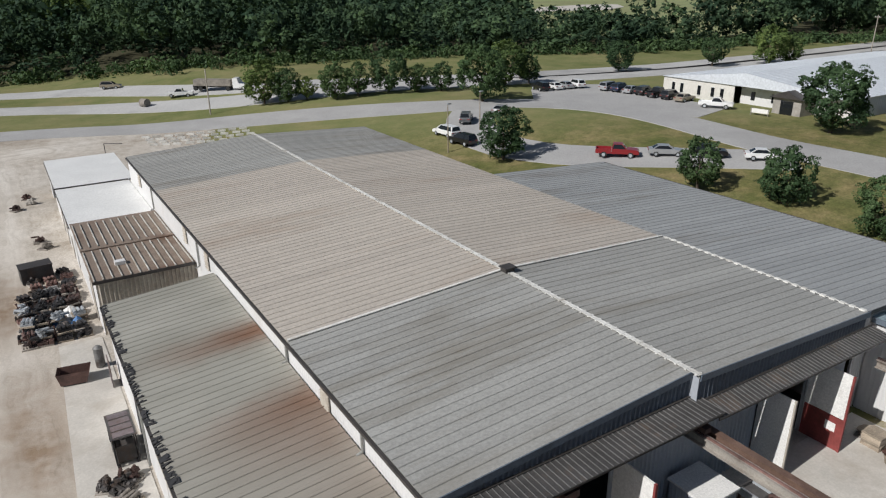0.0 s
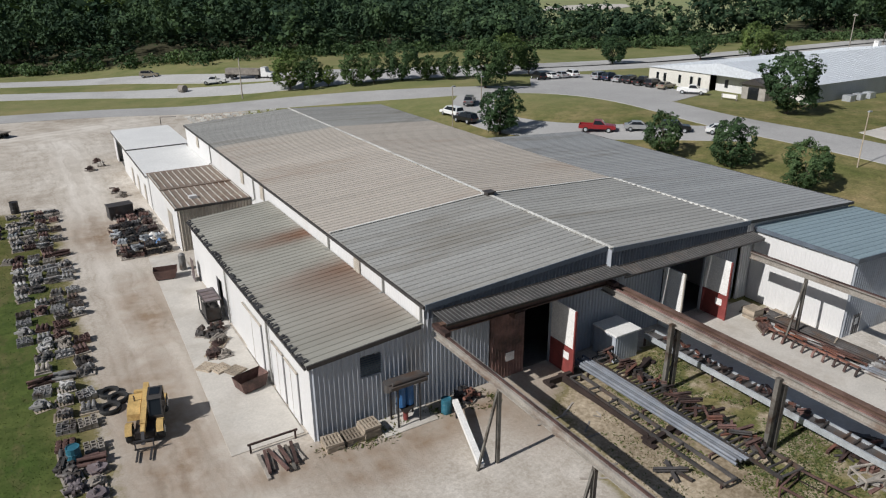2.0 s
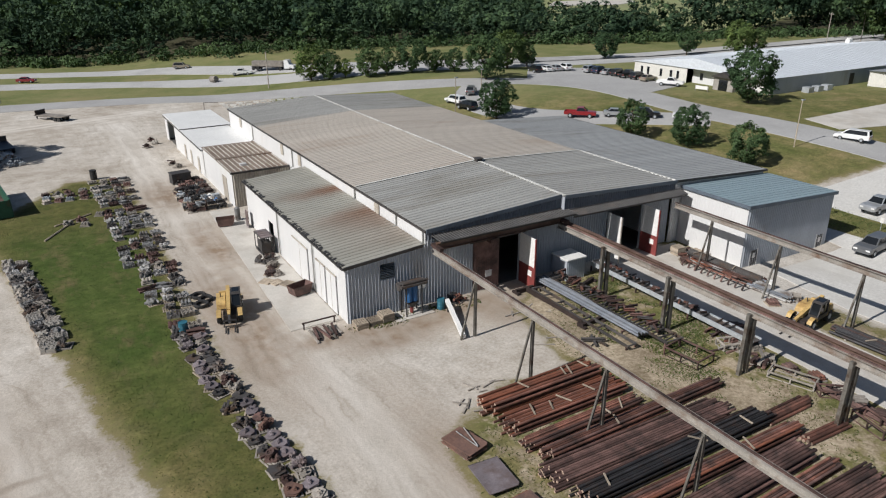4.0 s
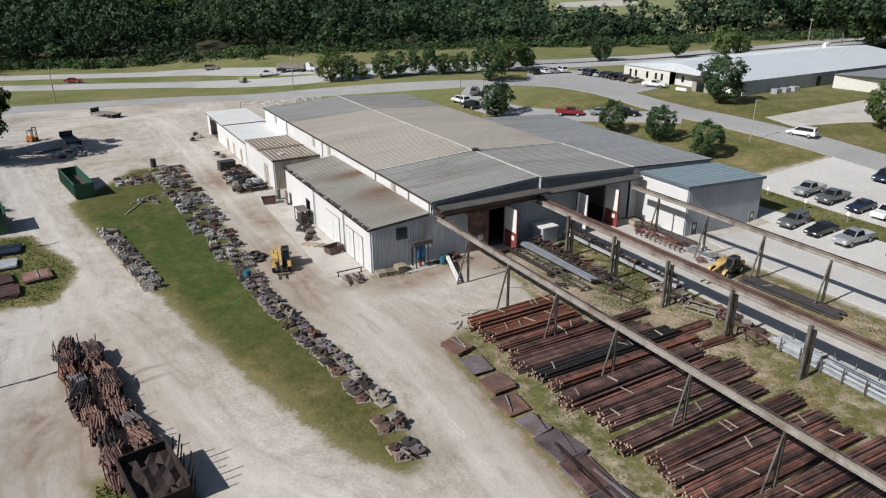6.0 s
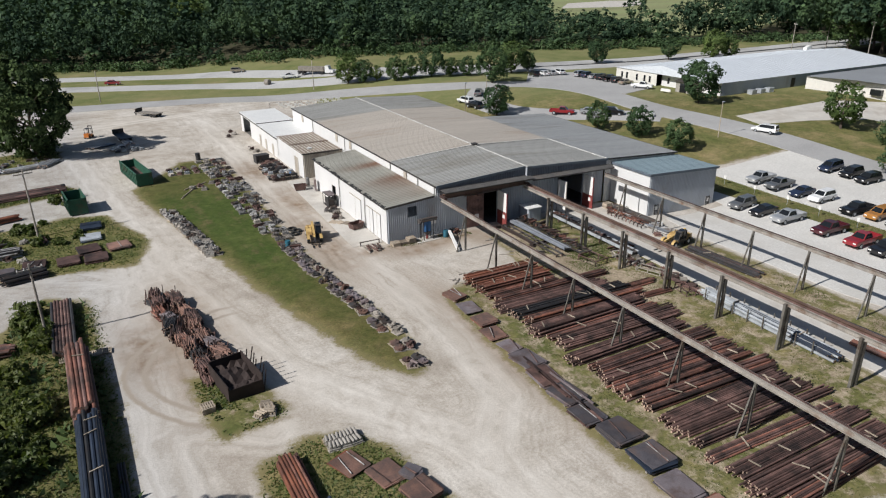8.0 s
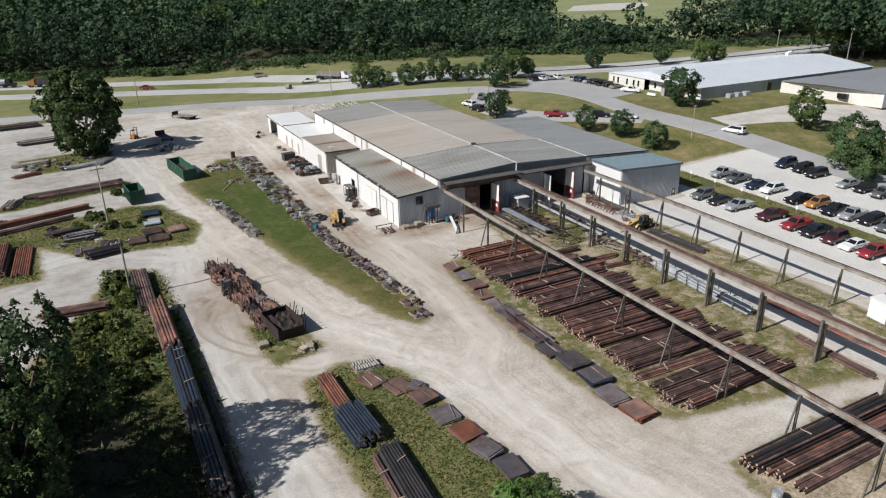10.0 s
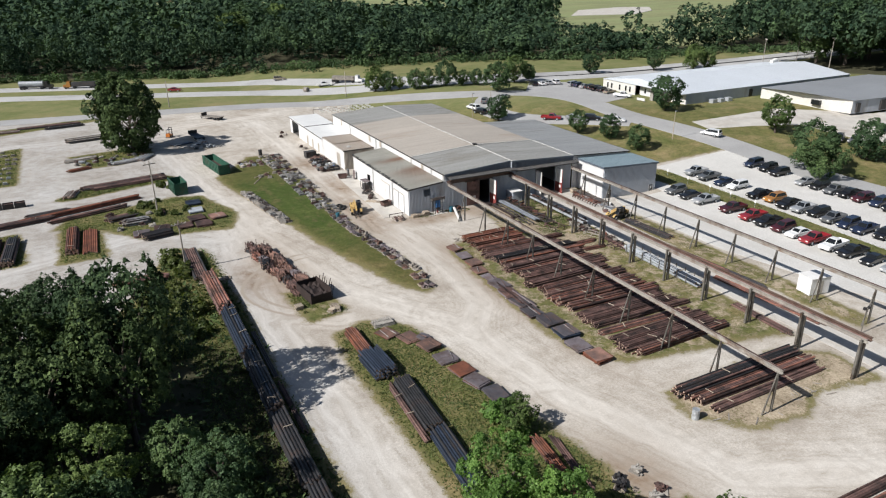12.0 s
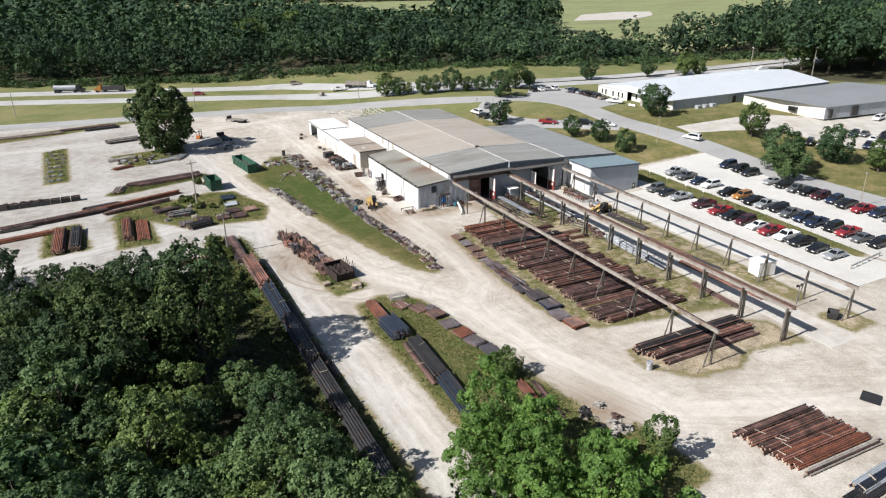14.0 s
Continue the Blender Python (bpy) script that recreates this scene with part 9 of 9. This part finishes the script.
part("tub", MB().add([(-0.8, -0.6, 0.1), (0.8, -0.6, 0.1), (0.8, 0.6, 0.1), (-0.8, 0.6, 0.1), (-1.0, -0.75, 1.1), (1.0, -0.75, 1.1), (1.0, 0.75, 1.1), (-1.0, 0.75, 1.1)], [(0, 1, 2, 3), (0, 4, 5, 1), (1, 5, 6, 2), (2, 6, 7, 3), (3, 7, 4, 0), (3, 2, 1, 0)]), M["steel_dark"], wb)
part("skid", MB().box(-0.7, -0.5, 0, 0.7, -0.4, 0.1).box(-0.7, 0.4, 0, 0.7, 0.5, 0.1), M["steel_dark"], wb)

# ---- scrap tube pile ----
srg = random.Random(23)
short = {m: MB().tube((-0.85, 0, 0), (0.85, 0, 0), 0.085, 6).mesh("tube", M[m]) for m in ("rust", "rust_dark", "plate_rust", "steel_dark", "plate_grey")}
for me in short.values():
    me.materials.append(M["bar_end"])
    me.polygons.foreach_set("material_index", [0] * 6 + [1, 1])
stake = MB().bar((0, 0, 0), (0, 0, 1.0), 0.07, 0.07, (0, 1, 0)).mesh("stake", M["rust_dark"])
for i in range(30):
    row_, side = i // 2, i % 2
    u = row_ / 14
    px, py = -29.6 + 2.6 * u + (side - 0.5) * 1.95 + srg.uniform(-0.35, 0.35), -2.4 - 20.0 * u + srg.uniform(-0.4, 0.4)
    ob = thing("tube_bundle", "bundle of short rusty tubes heaped on gravel", "tube bundle", pose(px, py, gz(px, py), 0, 0, srg.choice((92, 102, 114, 80)) + srg.uniform(-16, 16)), "scrap tube pile")
    m = srg.choice(("rust", "rust_dark", "rust_dark", "plate_rust", "steel_dark", "plate_grey", "plate_rust"))
    tilt = srg.uniform(-7, 7)
    high, core = srg.choice((3, 5, 6, 8)), MB()
    for r_ in range(high):
        for c_ in range(7 - (r_ % 2)):
            at_x, at_y, at_z = srg.uniform(-0.55, 0.55), (c_ - (6 - r_ % 2) / 2) * 0.175, 0.1 + r_ * 0.15
            if r_ < high - 2 and 0 < c_ < 6 - r_ % 2:
                core.tube((at_x - 0.85, at_y, at_z), (at_x + 0.85, at_y, at_z), 0.085, 6)
                continue
            link("tube", short[m], ob, place=pose(at_x, at_y, at_z, 0, tilt * min(1, r_ * 0.4) + srg.uniform(-3, 3), srg.uniform(-6, 6)))
    if core.v:
        tagged(part("inner_tubes", core, M[m], ob), kind="stuff")
    for a_ in (-0.7, 0.7):
        for b_ in (-0.68, 0.68):
            if srg.random() < 0.7:
                link("stake", stake, ob, place=pose(a_ + srg.uniform(-0.1, 0.1), b_, 0, srg.uniform(-10, 10), srg.uniform(-10, 10), 0) @ Matrix.Diagonal((1, 1, srg.uniform(0.9, 1.7), 1)))
pen = thing("scrap_pen", "black rusty steel pen filled with dark scrap", "bin", pose(-26.2, -24.6, 0, 0, 0, 8))
for nm, bx in (("side", (-1.6, -2.5, 0, -1.5, 2.5, 1.6)), ("side", (1.5, -2.5, 0, 1.6, 2.5, 1.9)), ("end", (-1.5, 2.4, 0, 1.5, 2.5, 1.8)), ("end", (-1.5, -2.5, 0, 1.5, -2.4, 1.3))):
    part(nm, MB().box(*bx), M["rust_black"], pen)
heap_v = np.random.default_rng(9).uniform(0.75, 1.35, (7, 9))
fill_mb = MB()
fill_mb.v = [(-1.46 + 2.92 * c / 6, -2.36 + 4.72 * r / 8, float(heap_v[c, r])) for r in range(9) for c in range(7)]
fill_mb.f = [(r * 7 + c, r * 7 + c + 1, r * 7 + c + 8, r * 7 + c + 7) for r in range(8) for c in range(6)]
part("load", fill_mb, M["rust_black"], pen, "dark tangled scrap")
for i in range(7):
    part("stake", MB().bar((1.68, -2.3 + i * 0.72, 0), (2.0 + 0.15 * (i % 3), -2.4 + i * 0.74, 2.1 + 0.25 * (i % 3)), 0.08, 0.08, (0, 1, 0)), M["rust_black"], pen)
for i in range(4):
    empty_pallet(-29.3, -27.4, 0.06 + i * 0.126, jrng.uniform(-6, 6))
for i in range(5):
    loaded_pallet(-25.0 + jrng.uniform(-0.6, 0.8), -30.0 + jrng.uniform(-0.5, 0.8), jrng.uniform(0, 90), "wood", "bars", 930 + i, "timber by the scrap pen")
for i in range(5):
    empty_pallet(-39.8 + i * 0.9, -12.2, 0.05, jrng.uniform(-6, 6))
for i in range(6):
    loaded_pallet(-21.6 + 0.9 * (i % 3), -36.6 - 0.9 * (i // 3), jrng.uniform(-10, 10), "stone", "bars", 940 + i, "pallets on the island tip")
for i in range(14):
    loaded_pallet(-13.5 + jrng.uniform(-1.5, 3.5), -74.5 - jrng.uniform(0, 6), jrng.uniform(0, 90), jrng.choice(("steel_dark", "rust_dark", "stone")), "heap", 960 + i, "scrap at the gravel edge")
# pale trough sections laid out behind the factory
for i in range(40):
    px, py = 17 + (i % 10) * 1.7 + jrng.uniform(-0.2, 0.2), 111 - (i // 10) * 2.4 - (i % 10) * 0.62
    tb = part("steel_channel", MB().box(-0.65, -0.25, 0, 0.65, 0.25, 0.04).box(-0.65, -0.25, 0.04, 0.65, -0.2, 0.3).box(-0.65, 0.2, 0.04, 0.65, 0.25, 0.3), M["flash"])
    tb.matrix_basis = pose(px, py, gz(px, py) + 0.01, 0, 0, jrng.uniform(-8, 8) - 20)
    tagged(tb, "pale galvanised channel section laid out on gravel", "steel channel", "channel sections")
hay = thing("bale", "round hay bale on the highway verge", "bale", pose(22.4, 140.9, gz(22.4, 140.9), 0, 0, 30))
part("roll", MB().tube((0, -0.8, 0.85), (0, 0.8, 0.85), 0.88, 18), M["wood_grey"], hay)
for x, y, t in ((-18, 41, 35), (-20, 37, 60)):
    tagged(link("timber_pole", MB().tube((-2.5, 0, 0.1), (2.5, 0, 0.1), 0.09, 7).mesh("timber_pole", M["wood"]), None, "", pose(x, y, 0.09, 0, 0, t)), "pale timber pole lying on grass", "timber", "timber poles")

# ---- grass and weeds ----
def tufts(name, poly, n, size, mat, seed, label, tall=1.0, cover=1.0):
    rng = np.random.default_rng(seed)
    p = np.array(poly)
    lo, hi = p.min(0), p.max(0)
    x, y = rng.uniform(lo[0], hi[0], n * 3), rng.uniform(lo[1], hi[1], n * 3)
    d = signed(poly, x, y)
    keep = d > rng.uniform(-0.5, 0.9, x.size)
    if cover < 1:
        clump = np.sin(x * 1.3 + seed) * np.sin(y * 1.1) + np.sin(x * 0.47 - y * 0.6) + 0.6 * np.sin(x * 3.1 + y * 2.3)
        keep &= clump > np.quantile(clump, 1 - cover) + rng.normal(size=x.size) * 0.35
    x, y, d = x[keep][:n], y[keep][:n], d[keep][:n]
    h = size * rng.uniform(0.5, 1.3, x.size) * tall
    a = rng.uniform(0, 6.283, x.size)
    w = size * rng.uniform(0.4, 0.9, x.size)
    z = ground_z(x, y) + 0.05 * np.clip(d, 0, 2) - 0.02
    lean = rng.normal(size=(x.size, 2)) * h[:, None] * 0.9
    v = np.empty((x.size, 3, 3))
    v[:, 0] = np.stack([x - np.cos(a) * w, y - np.sin(a) * w, z], -1)
    v[:, 1] = np.stack([x + np.cos(a) * w, y + np.sin(a) * w, z], -1)
    v[:, 2] = np.stack([x + lean[:, 0], y + lean[:, 1], z + h], -1)
    tagged(new(name, quads_mesh(name, v, M[mat])), label, "grass", kind="stuff")


tufts("lawn_grass", LAWN, 24000, 0.07, "lawn", 31, "short mown and browning grass on a long lawn strip")
tufts("island_weeds", MID, 34000, 0.15, "weeds", 32, "rank green weeds on the middle island", 1.1)
tufts("pipe_yard_grass", PIPES, 26000, 0.095, "grass", 33, "patchy grass and weeds under the pipe stacks", 1.0, 0.5)
tufts("last_island_grass", LAST, 1800, 0.09, "grass", 34, "patchy dry grass round the last pipe stack", 1.0, 0.25)
tufts("runway_grass", RIGHT, 4500, 0.10, "grass", 35, "grass strip under the crane runway", 1.0, 0.5)
tufts("median_grass", MEDIAN, 9000, 0.12, "weeds", 36, "grass strip between rows of parked cars")
tufts("wall_weeds", [(-0.4, -1.2), (0.2, -0.2), (12, -0.3), (12, -2.6), (8, -1.6), (3.5, -2.2)], 900, 0.12, "grass", 38, "weeds along the foot of the front wall", 1.2, 0.6)
tufts("rack_weeds", [(17.2, -4), (26.5, -3), (26.6, -16), (25, -24), (17, -25), (15, -13), (16.2, -9)], 9000, 0.12, "weeds", 39, "green weeds growing between the racks", 1.0, 0.55)
tufts("scrap_weeds", SCRAP, 1500, 0.18, "weeds", 37, "weeds round the scrap pile", 1.0, 0.6)
for i, w in enumerate(WEST):
    tufts("west_weeds", w, 7000 if i < 2 else 3000, 0.17, "weeds", 40 + i, "rank weeds between stored steel", 1.1)
tufts("stack_side_weeds", [(-45, 2), (-36.4, -0.5), (-35.9, -30), (-36.0, -70), (-35.8, -95), (-45, -95)], 26000, 0.14, "weeds", 49, "dense dark weeds beside the pipe stacks", 1.2)
tufts("woods_undergrowth", WOODS, 30000, 0.45, "leaf_wood_dim", 50, "dense green undergrowth below the woods", 1.0)


def bushes(name, spots_, label, mat, seed, size):
    rng = np.random.default_rng(seed)
    sets = []
    for x, y in spots_:
        s_ = size * rng.uniform(0.6, 1.4)
        q = crown_points(rng, s_, s_ * 0.8, s_ * 0.6 + gz(x, y), 12, 420, 0.21)
        q[..., 0] += x
        q[..., 1] += y
        sets.append(q)
    tagged(new(name, quads_mesh(name, np.concatenate(sets), M[mat])), label, "shrubs", kind="stuff")


brng = random.Random(44)
edge_spots = [(-42.5 - abs(brng.gauss(0, 2.2)), brng.uniform(-95, -51)) for _ in range(55)] + [(brng.uniform(-84, -50), brng.uniform(-40, -26)) for _ in range(45)]
scrub_spots = [(brng.uniform(-49, -41.6), brng.uniform(-33, -12)) for _ in range(50)] + [(brng.uniform(-44, -41.4), brng.uniform(-12, 1)) for _ in range(8)]
bushes("scrub_shrubs", scrub_spots, "sunlit green scrub between the woods and the pipe stacks", "weeds", 64, 1.15)
bushes("woods_edge_shrubs", edge_spots, "tangled shrubs along the edge of the woods", "leaf_wood_dim", 61, 1.5)
bushes("island_shrubs", [(-17.6 + brng.uniform(-1, 1), -64 + brng.uniform(-2.5, 2.5)) for _ in range(7)] + [(brng.uniform(-27, -12), brng.uniform(-92, -76)) for _ in range(26)], "young shrubs on the weedy island", "leaf_bright", 62, 1.2)
bushes("west_shrubs", [(brng.uniform(-47, -36), brng.uniform(22, 33)) for _ in range(16)] + [(brng.uniform(-40, -36), brng.uniform(41, 46)) for _ in range(6)], "low weedy shrubs in the west yard", "weeds", 63, 0.7)

# ---- small things in the car park ----
for x, y in ((60.4, -4.5), (60.4, -10.5), (60.5, -16.5), (60.3, -22), (60.2, -28)):
    sp = thing("parking_sign", "small white parking sign on a short post", "sign", pose(x, y, gz(x, y) + 0.08), "parking signs")
    part("post", MB().tube((0, 0, 0), (0, 0, 1.3), 0.03, 6), M["galv"], sp)
    part("plate", MB().box(-0.05, -0.2, 1.0, -0.035, 0.2, 1.6), M["white_paint"], sp)
rail = thing("guard_rail", "pale steel guard rail at the end of the car rows", "guard rail", pose(57.5, -62.5, gz(57.5, -62.5), 0, 0, 8))
part("rail", MB().box(-5, -0.04, 0.55, 5, 0.04, 0.85), M["galv"], rail)
for i in range(6):
    part("post", MB().box(-4.9 + i * 1.96 - 0.06, 0.05, 0, -4.9 + i * 1.96 + 0.06, 0.17, 0.9), M["wood_grey"], rail)
